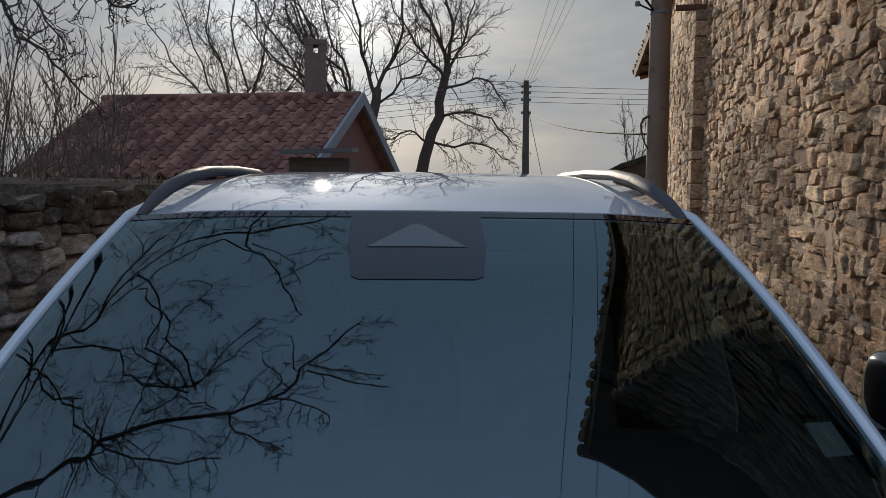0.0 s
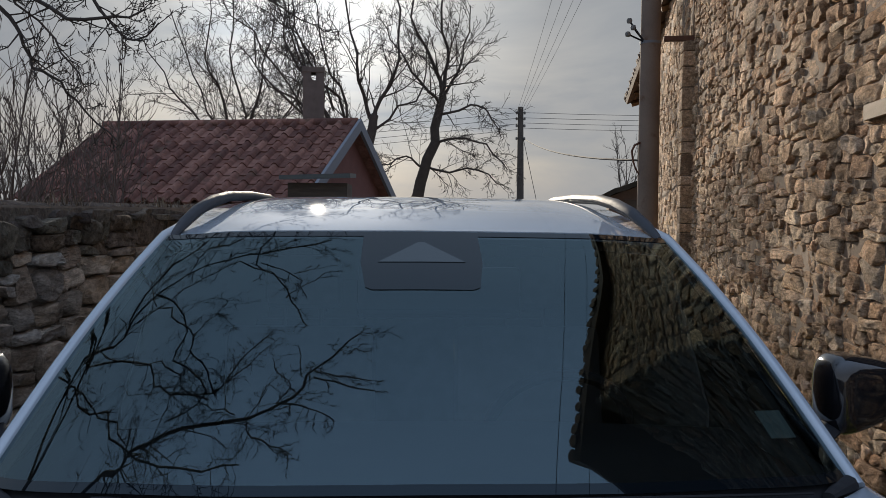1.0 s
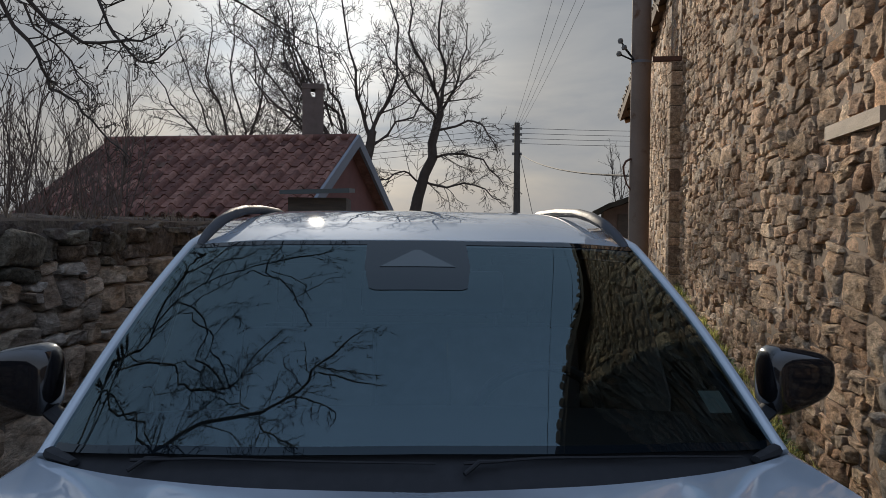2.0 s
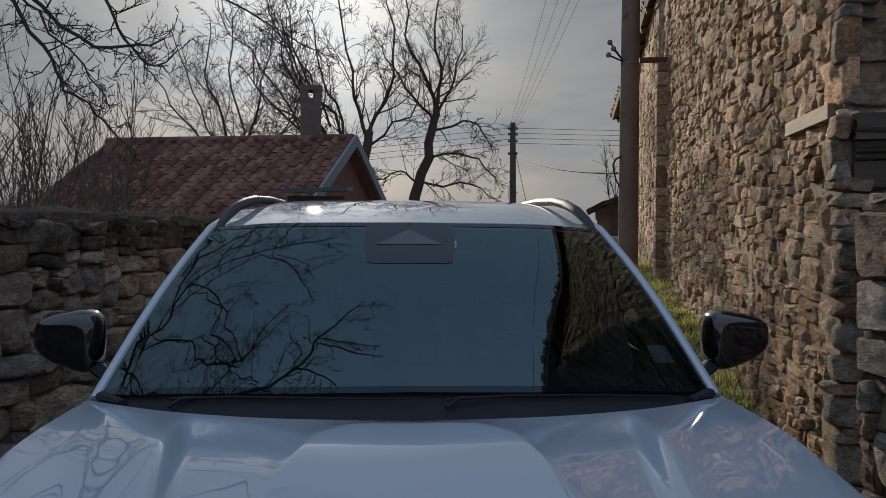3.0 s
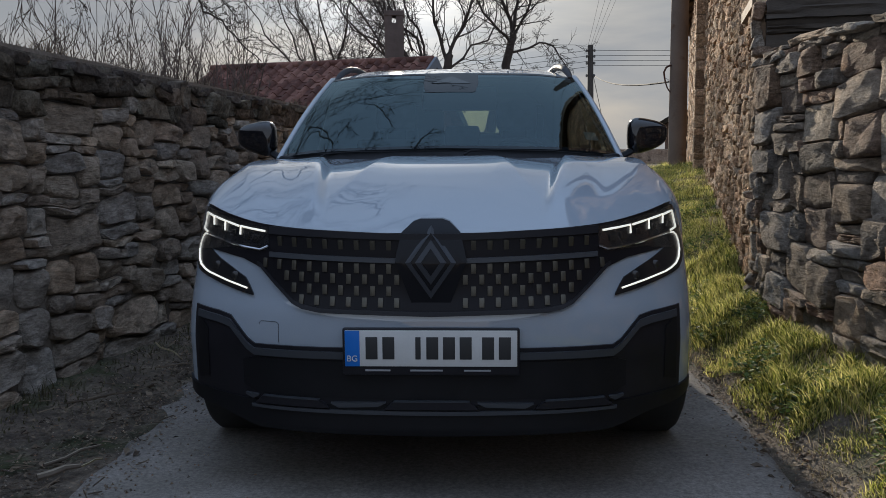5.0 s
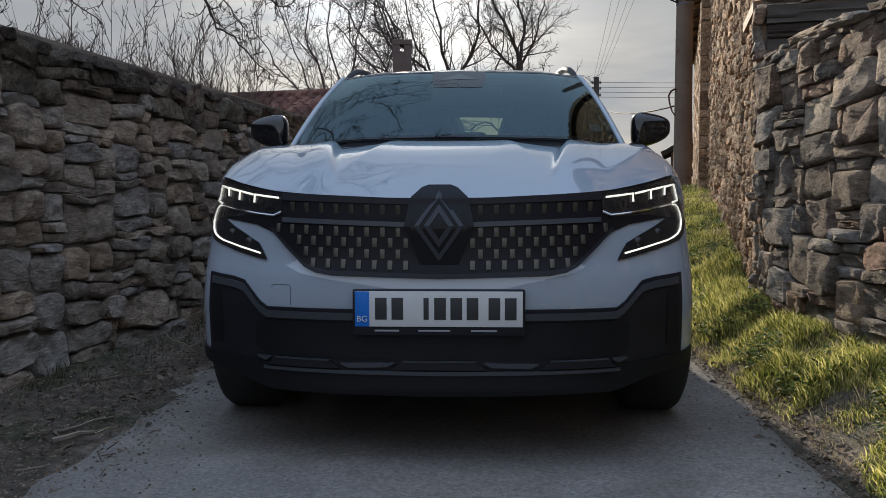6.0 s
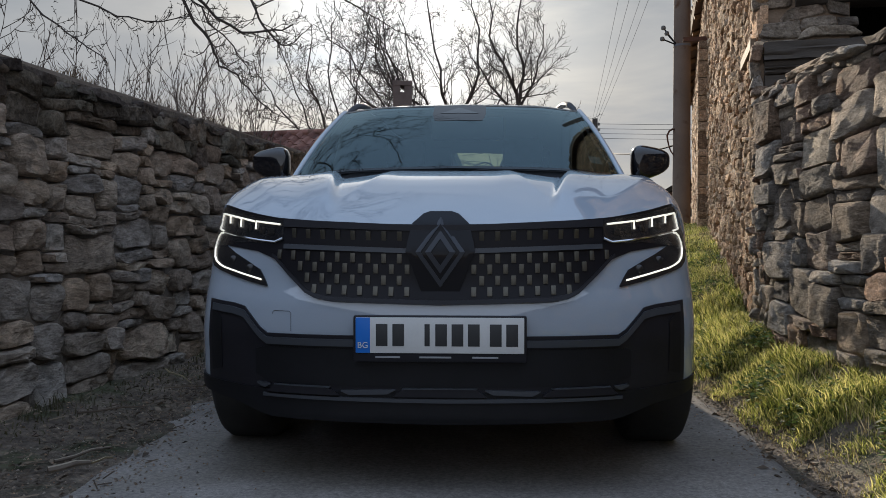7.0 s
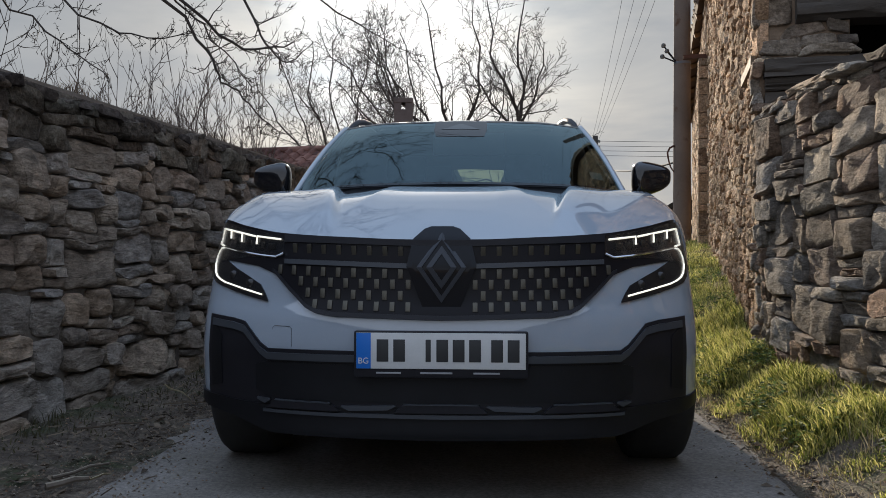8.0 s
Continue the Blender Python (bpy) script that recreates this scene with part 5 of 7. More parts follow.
# cabin
bm = bmesh.new()
box(bm, (-0.15, 1.935, 1.328), (0.235, 1.975, 1.452), 0.016)
cabin_mirror = part("rear_view_mirror", bm, M_FRIT, car, "dark rear view mirror behind the glass")
bm = bmesh.new()
tube(bm, [(0.01, 1.96, 1.44), (0.01, 1.985, 1.47), (0.01, 1.99, 1.485)], [0.012, 0.014, 0.02], n=8)
part("mirror_stem", bm, M_FRIT, cabin_mirror)
bm = bmesh.new()
grid(bm, lambda x, k: (x, [1.36, 1.55, 1.95, 2.05, 2.06][k] + 0.12 * (x / 0.74) ** 2 * (k < 2), [1.075, 1.09, 1.085, 1.03, 0.55][k] - 0.02 * (x / 0.74) ** 2), lin(-0.74, 0.74, 17), range(5))
slab(bm, 0.01)
part("dashboard", bm, M_CABIN, car, "dark dashboard")
bm = bmesh.new()
ring = [Vector((0.36, 2.12, 1.02)) + Euler((radians(-62), 0, 0)).to_matrix() @ Vector((0.18 * math.cos(a), 0.18 * math.sin(a), 0)) for a in lin(0, 2 * math.pi, 29)]
tube(bm, ring, 0.016, n=8)
tube(bm, [(0.20, 2.10, 1.0), (0.36, 2.12, 0.99), (0.52, 2.10, 1.0)], 0.022, n=6)
part("steering_wheel", bm, M_CABIN, car, "dark steering wheel")
for x, y in ((-0.37, 2.62), (0.37, 2.62), (-0.42, 3.46), (0.02, 3.46), (0.42, 3.46)):
    front = y < 3
    bm = bmesh.new()
    lean = Matrix.Translation((x, y, 0.62)) @ Euler((radians(-16), 0, 0)).to_matrix().to_4x4()
    box(bm, (-0.24, -0.06, -0.05), (0.24, 0.06, 0.60 if front else 0.52), 0.04, lean)
    box(bm, (-0.24, -0.52, -0.12), (0.24, 0.0, 0.02), 0.04, Matrix.Translation((x, y, 0.62)))
    seat = part("seat", bm, M_SEAT, car, "grey cloth seat")
    bm = bmesh.new()
    box(bm, (-0.125, -0.045, 0.66 if front else 0.56), (0.125, 0.045, 0.84 if front else 0.72), 0.04, lean)
    tube(bm, [lean @ Vector((-0.06, 0, 0.55)), lean @ Vector((-0.06, 0, 0.70))], 0.008)
    tube(bm, [lean @ Vector((0.06, 0, 0.55)), lean @ Vector((0.06, 0, 0.70))], 0.008)
    part("headrest", bm, M_SEAT, seat)
for s in (-1, 1):
    bm = bmesh.new()
    grid(bm, lambda y, k: (s * ([0.78, 0.765, 0.665, 0.60, 0.52][k] - 0.06 * smooth01((y - 3.4) / 0.8)), y, [0.45, 1.07, 1.42, 1.49, 1.52][k] + (0.03 * smooth01((y - 2.1) / 0.8) if k > 1 else 0)), lin(2.15, 4.2, 14), range(5))
    slab(bm, 0.006)
    part("side_trim", bm, M_LINING, car, "grey cabin side trim")
for z0, z1, y0, y1 in ((0.45, 1.29, 4.26, 4.17), (1.452, 1.60, 3.96, 3.88)):
    bm = bmesh.new()
    grid(bm, lambda x, v: (x, y0 + (y1 - y0) * v, z0 + (z1 - z0) * v - 0.04 * (x / 0.6) ** 2), lin(-0.72, 0.72, 9), [0, 1])
    slab(bm, 0.008)
    part("rear_trim", bm, M_LINING, car, "grey trim round the rear window")
for x0, x1 in ((-0.72, -0.13), (0.29, 0.72)):
    bm = bmesh.new()
    grid(bm, lambda x, v: (x, 4.24 - 0.32 * v, 1.18 + 0.30 * v), lin(x0, x1, 4), [0, 1])
    slab(bm, 0.008)
    part("rear_trim", bm, M_LINING, car, "grey trim round the rear window")
bm = bmesh.new()
grid(bm, lambda x, y: (x, y, 1.500 + 0.07 * smooth01((y - 2.1) / 0.8) - 0.03 * (x / 0.6) ** 2), lin(-0.62, 0.62, 9), lin(2.12, 3.97, 12))
part("headlining", bm, M_LINING, car)

# the car stands a little askew on the lane
car.matrix_basis = Matrix.Rotation(0.0065, 4, "Z") @ Matrix.Translation((0, 2.2, 0))

# ---- trees, thicket, grass and litter ----
class Wood:
    """Collects tapered branches as one mesh."""

    def __init__(self, seed):
        self.v, self.f, self.rnd = [], [], random.Random(seed)

    def sweep(self, pts, radii, n):
        base, side = len(self.v), None
        for i, p in enumerate(pts):
            way = (pts[min(i + 1, len(pts) - 1)] - pts[max(i - 1, 0)]).normalized()
            if side is None:
                side = way.orthogonal().normalized()
            side = (side - way * side.dot(way)).normalized()
            up = way.cross(side)
            for k in range(n):
                a = 2 * math.pi * k / n
                self.v.append(tuple(p + radii[i] * (math.cos(a) * side + math.sin(a) * up)))
        for i in range(len(pts) - 1):
            for k in range(n):
                a, b = base + i * n, base + (i + 1) * n
                self.f.append((a + k, a + (k + 1) % n, b + (k + 1) % n, b + k))

    def limb(self, pts, r0, r1, n=6, kids=None):
        pts = [Vector(p) for p in pts]
        smooth = []
        for i in range(len(pts) - 1):
            a, b, c, d = pts[max(i - 1, 0)], pts[i], pts[i + 1], pts[min(i + 2, len(pts) - 1)]
            for t in (0, 0.34, 0.67):
                smooth.append(0.5 * ((2 * b) + (c - a) * t + (2 * a - 5 * b + 4 * c - d) * t * t + (3 * b - a - 3 * c + d) * t ** 3))
        smooth.append(pts[-1])
        for i in range(1, len(smooth) - 1):
            q = 0.06 * (smooth[i + 1] - smooth[i - 1]).length
            smooth[i] = smooth[i] + Vector((self.rnd.gauss(0, q), self.rnd.gauss(0, q), self.rnd.gauss(0, q)))
        m = len(smooth) - 1
        radii = [r0 + (r1 - r0) * (i / m) for i in range(m + 1)]
        self.sweep(smooth, radii, n)
        if kids:
            self.spawn(smooth, radii, **kids)

    def grow(self, p, way, length, r, level, lift=0.0, crook=0.25, kids=None, steps=None):
        """One branch that wanders from p; its children follow kids."""
        rnd = self.rnd
        steps = steps or max(3, int(length / 0.22) if level < 2 else 4)
        pts, radii = [Vector(p)], [r]
        way = Vector(way).normalized()
        for i in range(steps):
            way = (way + Vector((rnd.gauss(0, crook), rnd.gauss(0, crook), rnd.gauss(0, crook) + lift))).normalized()
            pts.append(pts[-1] + way * (length / steps))
            radii.append(r * (1 - 0.8 * (i + 1) / steps))
        self.sweep(pts, radii, 7 if r > 0.06 else 5 if r > 0.02 else 3)
        if kids:
            self.spawn(pts, radii, **kids)

    def spawn(self, pts, radii, count, length, angle=50, lift=0.1, crook=0.22, start=0.25, levels=2, shrink=0.5, thick=0.6, kids_each=None, r_min=0.003):
        rnd = self.rnd
        m = len(pts) - 1
        for c in range(count):
            t = start + (1 - start) * (c + rnd.random()) / count
            i = min(m - 1, int(t * m))
            p = pts[i].lerp(pts[i + 1], t * m - i)
            way = (pts[i + 1] - pts[i]).normalized()
            turn = Matrix.Rotation(rnd.uniform(0, 2 * math.pi), 3, way)
            out = (turn @ way.orthogonal().normalized())
            a = radians(angle * rnd.uniform(0.6, 1.3))
            d = way * math.cos(a) + out * math.sin(a)
            ln = length * rnd.uniform(0.55, 1.25) * (1.15 - 0.6 * t)
            r = max(r_min, radii[i] * thick * rnd.uniform(0.7, 1.0))
            nxt = None
            if levels > 1:
                nxt = dict(count=kids_each or max(3, int(count * 0.7)), length=ln * shrink, angle=angle, lift=lift, crook=crook, start=0.2, levels=levels - 1, shrink=shrink, thick=thick, kids_each=kids_each, r_min=r_min)
            self.grow(p, d, ln, r, 3 - levels, lift, crook, nxt)

    def done(self, name, material, parent=None, label=""):
        return raw(name, self.v, self.f, material, parent, label)


# walnut with a leaning trunk behind the house
def old_tree(name, seed, base, trunk, limbs, label, r=0.21):
    t = thing(name, base, label, "tree")
    w = Wood(seed)
    w.limb(trunk, r, r * 0.55, n=10)
    w.done("trunk", M_BARK, t)
    w = Wood(seed + 1)
    for pts, r0, *droop in limbs:
        w.limb(pts, r0 * 0.72, 0.014, n=6, kids=dict(count=17, length=1.2 if droop else 1.8, angle=48, lift=droop[0] if droop else 0.05, crook=0.105, start=0.08, levels=3, shrink=0.52, thick=0.48, kids_each=5, r_min=0.0088))
    w.done("crown", M_BARK, t, "bare branches")
    return t


old_tree("walnut_tree", 21, (0.25, 27, 1.0),
         [(0.1, 27, 0.6), (0.28, 27, 2.1), (0.62, 27, 3.2), (0.95, 27, 4.6), (1.05, 27, 5.3)],
         [([(1.05, 27, 5.2), (0.7, 26.9, 6.3), (0.2, 26.8, 7.6), (-0.1, 26.8, 9.6)], 0.10),
          ([(1.05, 27, 5.3), (1.2, 27, 6.3), (1.1, 27.1, 7.8), (1.2, 27, 9.8)], 0.10),
          ([(1.0, 27, 5.1), (1.5, 27, 5.9), (1.75, 27, 6.8), (1.9, 27, 8.0)], 0.08),
          ([(1.0, 27, 4.9), (0.3, 26.8, 5.6), (-0.3, 26.8, 6.5), (-0.9, 26.8, 7.5)], 0.08),
          ([(0.75, 27, 3.7), (1.5, 27, 3.9), (2.4, 26.9, 3.7), (3.1, 26.9, 2.9)], 0.07, -0.03),
          ([(0.55, 27, 3.0), (1.3, 26.8, 2.8), (2.1, 26.8, 2.9), (3.0, 26.8, 2.4)], 0.06, -0.03),
          ([(0.5, 27, 2.9), (-0.1, 26.8, 3.3), (-0.8, 26.8, 3.0), (-1.2, 26.8, 3.4)], 0.05),
          ([(0.95, 27, 4.6), (1.9, 26.9, 4.9), (2.5, 26.9, 4.7), (2.9, 26.9, 3.9)], 0.06, -0.05)],
         "bare walnut tree with a leaning trunk and drooping twigs")
old_tree("orchard_tree", 33, (-1.25, 25.5, 0.8),
         [(-1.3, 25.5, 0.5), (-1.25, 25.5, 2.4), (-1.1, 25.5, 3.8), (-1.0, 25.5, 4.4)],
         [([(-1.05, 25.5, 4.2), (-0.6, 25.5, 5.3), (-0.2, 25.5, 6.6), (-0.5, 25.4, 9.0)], 0.10),
          ([(-1.1, 25.5, 4.2), (-1.5, 25.4, 5.4), (-1.7, 25.4, 6.8), (-2.3, 25.4, 9.2)], 0.09),
          ([(-1.2, 25.5, 3.8), (-2.2, 25.4, 4.9), (-3.0, 25.4, 6.1), (-3.6, 25.4, 8.4)], 0.08),
          ([(-1.2, 25.5, 3.5), (-2.6, 25.4, 4.1), (-4.0, 25.4, 5.3), (-4.9, 25.4, 7.2)], 0.08),
          ([(-1.2, 25.5, 2.6), (-2.4, 25.4, 3.6), (-3.4, 25.4, 4.8), (-5.0, 25.4, 6.4)], 0.08),
          ([(-2.3, 25.4, 4.2), (-3.0, 25.4, 5.4), (-3.6, 25.4, 6.6), (-4.0, 25.4, 8.4)], 0.08),
          ([(-2.0, 25.4, 4.0), (-3.1, 25.4, 4.7), (-4.2, 25.4, 6.2), (-5.4, 25.4, 7.6)], 0.07),
          ([(-2.4, 25.4, 4.3), (-3.1, 25.3, 5.9), (-3.5, 25.3, 6.9), (-3.7, 25.3, 8.0)], 0.06),
          ([(-2.2, 25.4, 4.5), (-2.8, 25.2, 6.0), (-3.4, 25.2, 6.8), (-4.3, 25.2, 7.4)], 0.055),
          ([(-3.0, 25.4, 5.6), (-3.3, 25.6, 6.6), (-3.5, 25.6, 7.05), (-3.55, 25.6, 7.9)], 0.05),
          ([(-1.2, 25.5, 3.0), (-1.9, 25.4, 4.6), (-2.4, 25.4, 6.0), (-2.9, 25.4, 8.0)], 0.08),
          ([(-1.2, 25.5, 2.4), (-2.2, 25.4, 3.0), (-3.6, 25.4, 3.9), (-4.4, 25.4, 4.4)], 0.06),
          ([(-1.1, 25.5, 3.9), (-0.3, 25.5, 4.6), (0.4, 25.5, 5.2), (0.6, 25.5, 6.9)], 0.06)],
         "bare spreading orchard tree behind the red roof")
old_tree("plum_tree", 47, (-5.2, 26.5, 0.8),
         [(-5.2, 26.5, 0.4), (-5.15, 26.5, 2.6), (-5.3, 26.5, 3.6)],
         [([(-5.2, 26.5, 3.4), (-4.6, 26.5, 4.8), (-4.4, 26.4, 6.0), (-4.0, 26.4, 8.2)], 0.08),
          ([(-5.2, 26.5, 3.4), (-5.6, 26.5, 4.8), (-6.1, 26.4, 6.2), (-6.0, 26.4, 8.0)], 0.08),
          ([(-5.25, 26.5, 3.2), (-6.3, 26.5, 4.2), (-7.2, 26.4, 5.2), (-8.0, 26.4, 6.8)], 0.07),
          ([(-5.2, 26.5, 2.6), (-4.4, 26.4, 3.6), (-3.7, 26.4, 4.4), (-2.6, 26.4, 5.2)], 0.06),
          ([(-5.2, 26.5, 2.8), (-5.8, 26.4, 4.0), (-6.6, 26.4, 5.6), (-7.2, 26.4, 7.6)], 0.06),
          ([(-5.2, 26.5, 3.0), (-5.0, 26.4, 4.6), (-5.3, 26.4, 6.4), (-5.0, 26.4, 8.4)], 0.07),
          ([(-5.2, 26.5, 3.2), (-4.2, 26.5, 4.0), (-3.4, 26.4, 5.0), (-2.9, 26.4, 6.4)], 0.06)],
         "bare plum tree with upright shoots", r=0.16)

# near tree behind the garden wall, whose limbs hang over the lane
near = thing("overhanging_tree", (-4.7, 2.3, 0), "bare tree behind the garden wall overhanging the lane", "tree")
w = Wood(5)
w.limb([(-4.7, 2.3, -0.1), (-4.65, 2.3, 1.5), (-4.5, 2.4, 2.9), (-4.3, 2.6, 3.9)], 0.20, 0.13, n=10)
w.done("trunk", M_BARK, near)
few = dict(count=20, length=0.42, angle=55, lift=0.06, crook=0.32, start=0.3, levels=3, shrink=0.45, thick=0.6, kids_each=3, r_min=0.0048)
w = Wood(8)
twigs = dict(count=52, length=0.55, angle=62, lift=0.0, crook=0.34, start=0.15, levels=3, shrink=0.48, thick=0.5, kids_each=4, r_min=0.0036)
spray = dict(count=34, length=0.42, angle=62, lift=0.0, crook=0.36, start=0.08, levels=2, shrink=0.55, thick=0.6, kids_each=5, r_min=0.0036)
w.limb([(-4.4, 2.6, 3.7), (-3.4, 2.4, 4.2), (-2.69, 2.24, 4.5), (-2.53, 2.34, 4.5), (-1.88, 2.34, 4.5), (-1.07, 2.35, 4.5), (-0.75, 2.64, 4.5), (-0.45, 3.19, 4.5)], 0.034, 0.006, n=7, kids=twigs)
w.limb([(-4.3, 2.6, 3.9), (-4.75, 4.2, 4.4), (-4.42, 4.83, 4.5), (-3.56, 4.39, 4.5), (-3.31, 4.77, 4.5), (-2.52, 5.07, 4.5), (-1.3, 4.68, 4.5), (-0.7, 4.78, 4.5)], 0.038, 0.006, n=7, kids=dict(twigs, count=44, length=0.8))
w.limb([(-0.75, 2.63, 4.5), (-0.54, 2.52, 4.5), (-0.34, 2.44, 4.5)], 0.011, 0.005, n=6, kids=dict(spray, count=4, length=0.2))
w.limb([(-2.52, 5.07, 4.5), (-2.37, 5.56, 4.55), (-1.74, 5.19, 4.55), (-1.2, 5.5, 4.6)], 0.014, 0.006, n=6, kids=spray)
w.limb([(-2.96, 4.98, 4.5), (-2.13, 3.6, 4.5), (-2.16, 3.21, 4.5), (-1.68, 2.62, 4.5), (-2.08, 2.45, 4.5)], 0.015, 0.007, n=6, kids=dict(spray, count=36))
w.limb([(-4.42, 4.83, 4.5), (-2.66, 3.34, 4.5), (-2.27, 2.88, 4.5), (-1.64, 2.61, 4.5), (-1.34, 2.93, 4.5), (-1.09, 3.3, 4.5)], 0.016, 0.006, n=6, kids=dict(spray, count=38))
w.limb([(-4.76, 4.64, 4.45), (-3.78, 3.48, 4.5), (-2.56, 2.43, 4.5), (-1.9, 2.05, 4.5), (-1.3, 1.95, 4.5)], 0.016, 0.006, n=6, kids=dict(spray, count=46, length=0.6))
w.limb([(-3.4, 4.7, 4.5), (-3.05, 5.4, 4.5), (-2.3, 5.8, 4.55), (-1.6, 5.6, 4.6), (-1.0, 5.6, 4.6)], 0.018, 0.006, n=6, kids=dict(twigs, count=34, length=0.55))
few_out = dict(spray, count=18, length=0.3)
w.limb([(-3.22, 4.56, 4.5), (-2.52, 4.72, 4.5), (-1.99, 4.61, 4.5), (-1.34, 4.45, 4.5), (-1.02, 3.75, 4.5), (-0.82, 3.31, 4.5)], 0.014, 0.005, n=6, kids=dict(few_out, count=14))
w.limb([(-1.34, 4.45, 4.5), (-1.24, 4.89, 4.5), (-0.95, 5.16, 4.55), (-0.59, 5.41, 4.55), (-0.2, 5.28, 4.55), (0.09, 5.0, 4.5)], 0.010, 0.004, n=6, kids=dict(few_out, count=14, length=0.34))
w.limb([(-1.02, 3.8, 4.5), (-0.86, 4.02, 4.5), (-0.68, 4.3, 4.55)], 0.007, 0.004, n=5, kids=dict(few_out, count=5, length=0.2))
w.limb([(-2.24, 4.77, 4.5), (-2.05, 5.6, 4.55), (-1.73, 5.8, 4.6), (-1.2, 5.65, 4.6), (-0.57, 5.6, 4.6)], 0.009, 0.004, n=6, kids=dict(few_out, count=20, length=0.4))
w.limb([(-2.79, 4.54, 4.5), (-2.29, 3.88, 4.45), (-1.93, 3.41, 4.45), (-1.93, 3.18, 4.5), (-1.70, 2.88, 4.5), (-1.62, 2.6, 4.5)], 0.013, 0.008, n=6, kids=few_out)
w.limb([(-1.93, 3.41, 4.45), (-1.72, 3.63, 4.5), (-1.66, 3.71, 4.55), (-1.46, 3.38, 4.55)], 0.008, 0.003, n=5, kids=few_out)
w.limb([(-1.69, 3.68, 4.5), (-1.59, 3.9, 4.55), (-1.89, 4.1, 4.6), (-2.44, 4.29, 4.6)], 0.007, 0.003, n=5, kids=few_out)
w.limb([(-1.34, 4.47, 4.5), (-1.17, 4.25, 4.5), (-1.05, 4.1, 4.45), (-1.01, 3.91, 4.45)], 0.008, 0.003, n=5, kids=dict(few_out, count=6))
w.limb([(-1.29, 4.49, 4.5), (-0.98, 4.24, 4.5), (-0.89, 3.98, 4.45), (-0.84, 3.72, 4.45)], 0.008, 0.003, n=5, kids=dict(few_out, count=5))
w.limb([(-0.98, 4.24, 4.5), (-0.84, 4.34, 4.55), (-0.70, 4.43, 4.6)], 0.006, 0.003, n=5, kids=dict(few_out, count=4, length=0.18))
w.limb([(-1.62, 2.6, 4.5), (-1.44, 2.78, 4.55), (-1.25, 2.94, 4.55), (-1.05, 3.22, 4.6)], 0.010, 0.004, n=5, kids=few_out)
w.limb([(-1.67, 2.55, 4.5), (-1.89, 2.68, 4.5), (-2.15, 3.0, 4.55), (-2.49, 3.32, 4.55), (-3.2, 3.79, 4.5), (-3.81, 4.42, 4.5)], 0.009, 0.008, n=5, kids=dict(spray, count=26))
w.limb([(-1.01, 2.4, 4.5), (-0.83, 2.35, 4.5), (-0.67, 2.25, 4.45), (-0.61, 2.18, 4.45)], 0.010, 0.004, n=5, kids=dict(few_out, count=8, length=0.2))
w.limb([(-0.75, 2.7, 4.5), (-0.61, 2.63, 4.5), (-0.46, 2.59, 4.5), (-0.34, 2.55, 4.5)], 0.009, 0.004, n=5, kids=dict(few_out, count=8, length=0.16))
w.limb([(-1.32, 2.31, 4.5), (-1.18, 2.13, 4.5), (-1.02, 2.04, 4.45), (-0.87, 1.95, 4.45)], 0.010, 0.004, n=5, kids=few_out)
w.limb([(-1.93, 3.18, 4.5), (-2.05, 2.88, 4.55), (-2.17, 2.6, 4.55), (-2.22, 2.31, 4.5)], 0.009, 0.006, n=5, kids=dict(spray, count=18))
w.limb([(-1.39, 2.35, 4.5), (-1.62, 2.47, 4.55), (-1.92, 2.65, 4.6), (-2.54, 2.99, 4.6), (-3.36, 3.56, 4.6)], 0.008, 0.004, n=5, kids=dict(spray, count=26))
w.limb([(-4.49, 4.35, 4.5), (-3.91, 3.73, 4.5), (-3.2, 3.01, 4.5), (-2.65, 2.48, 4.5)], 0.012, 0.008, n=5, kids=dict(spray, count=26))
w.limb([(-1.91, 4.45, 4.5), (-1.83, 4.85, 4.55), (-1.46, 4.82, 4.6), (-1.17, 4.65, 4.6)], 0.008, 0.003, n=5, kids=few_out)
w.limb([(-2.94, 4.71, 4.5), (-3.24, 5.46, 4.6), (-2.97, 5.49, 4.65), (-2.18, 4.7, 4.6)], 0.009, 0.004, n=5, kids=dict(spray, count=22))
w.limb([(-1.01, 2.4, 4.5), (-0.92, 2.57, 4.55), (-1.05, 2.75, 4.6), (-1.10, 2.94, 4.6)], 0.006, 0.003, n=5, kids=dict(few_out, count=4, length=0.18))
w.limb([(-0.84, 2.65, 4.5), (-0.87, 2.95, 4.6), (-0.90, 3.12, 4.65)], 0.005, 0.003, n=5, kids=dict(few_out, count=3, length=0.14))
w.done("overhead_crown", M_BARK, near, "branches reaching over the car")
w = Wood(12)
w.limb([(-4.3, 2.7, 3.9), (-4.2, 4.4, 4.5), (-3.6, 5.6, 3.9), (-2.85, 6.0, 3.2), (-2.39, 6.0, 2.88), (-2.05, 6.0, 2.90), (-1.87, 6.05, 2.96)], 0.026, 0.006, n=6, kids=few)
w.limb([(-4.2, 4.4, 4.5), (-3.4, 5.7, 3.6), (-2.86, 6.0, 3.0), (-2.70, 6.0, 2.75), (-2.60, 6.0, 2.55), (-2.45, 6.0, 2.45), (-2.25, 6.0, 2.25), (-2.05, 6.0, 2.05)], 0.020, 0.005, n=6, kids=few)
w.limb([(-4.2, 4.4, 4.5), (-2.9, 5.9, 3.9), (-2.30, 6.0, 3.2), (-2.20, 6.0, 3.0), (-2.05, 6.0, 2.82), (-1.92, 6.0, 2.74), (-1.76, 6.0, 2.86)], 0.018, 0.005, n=6, kids=few)
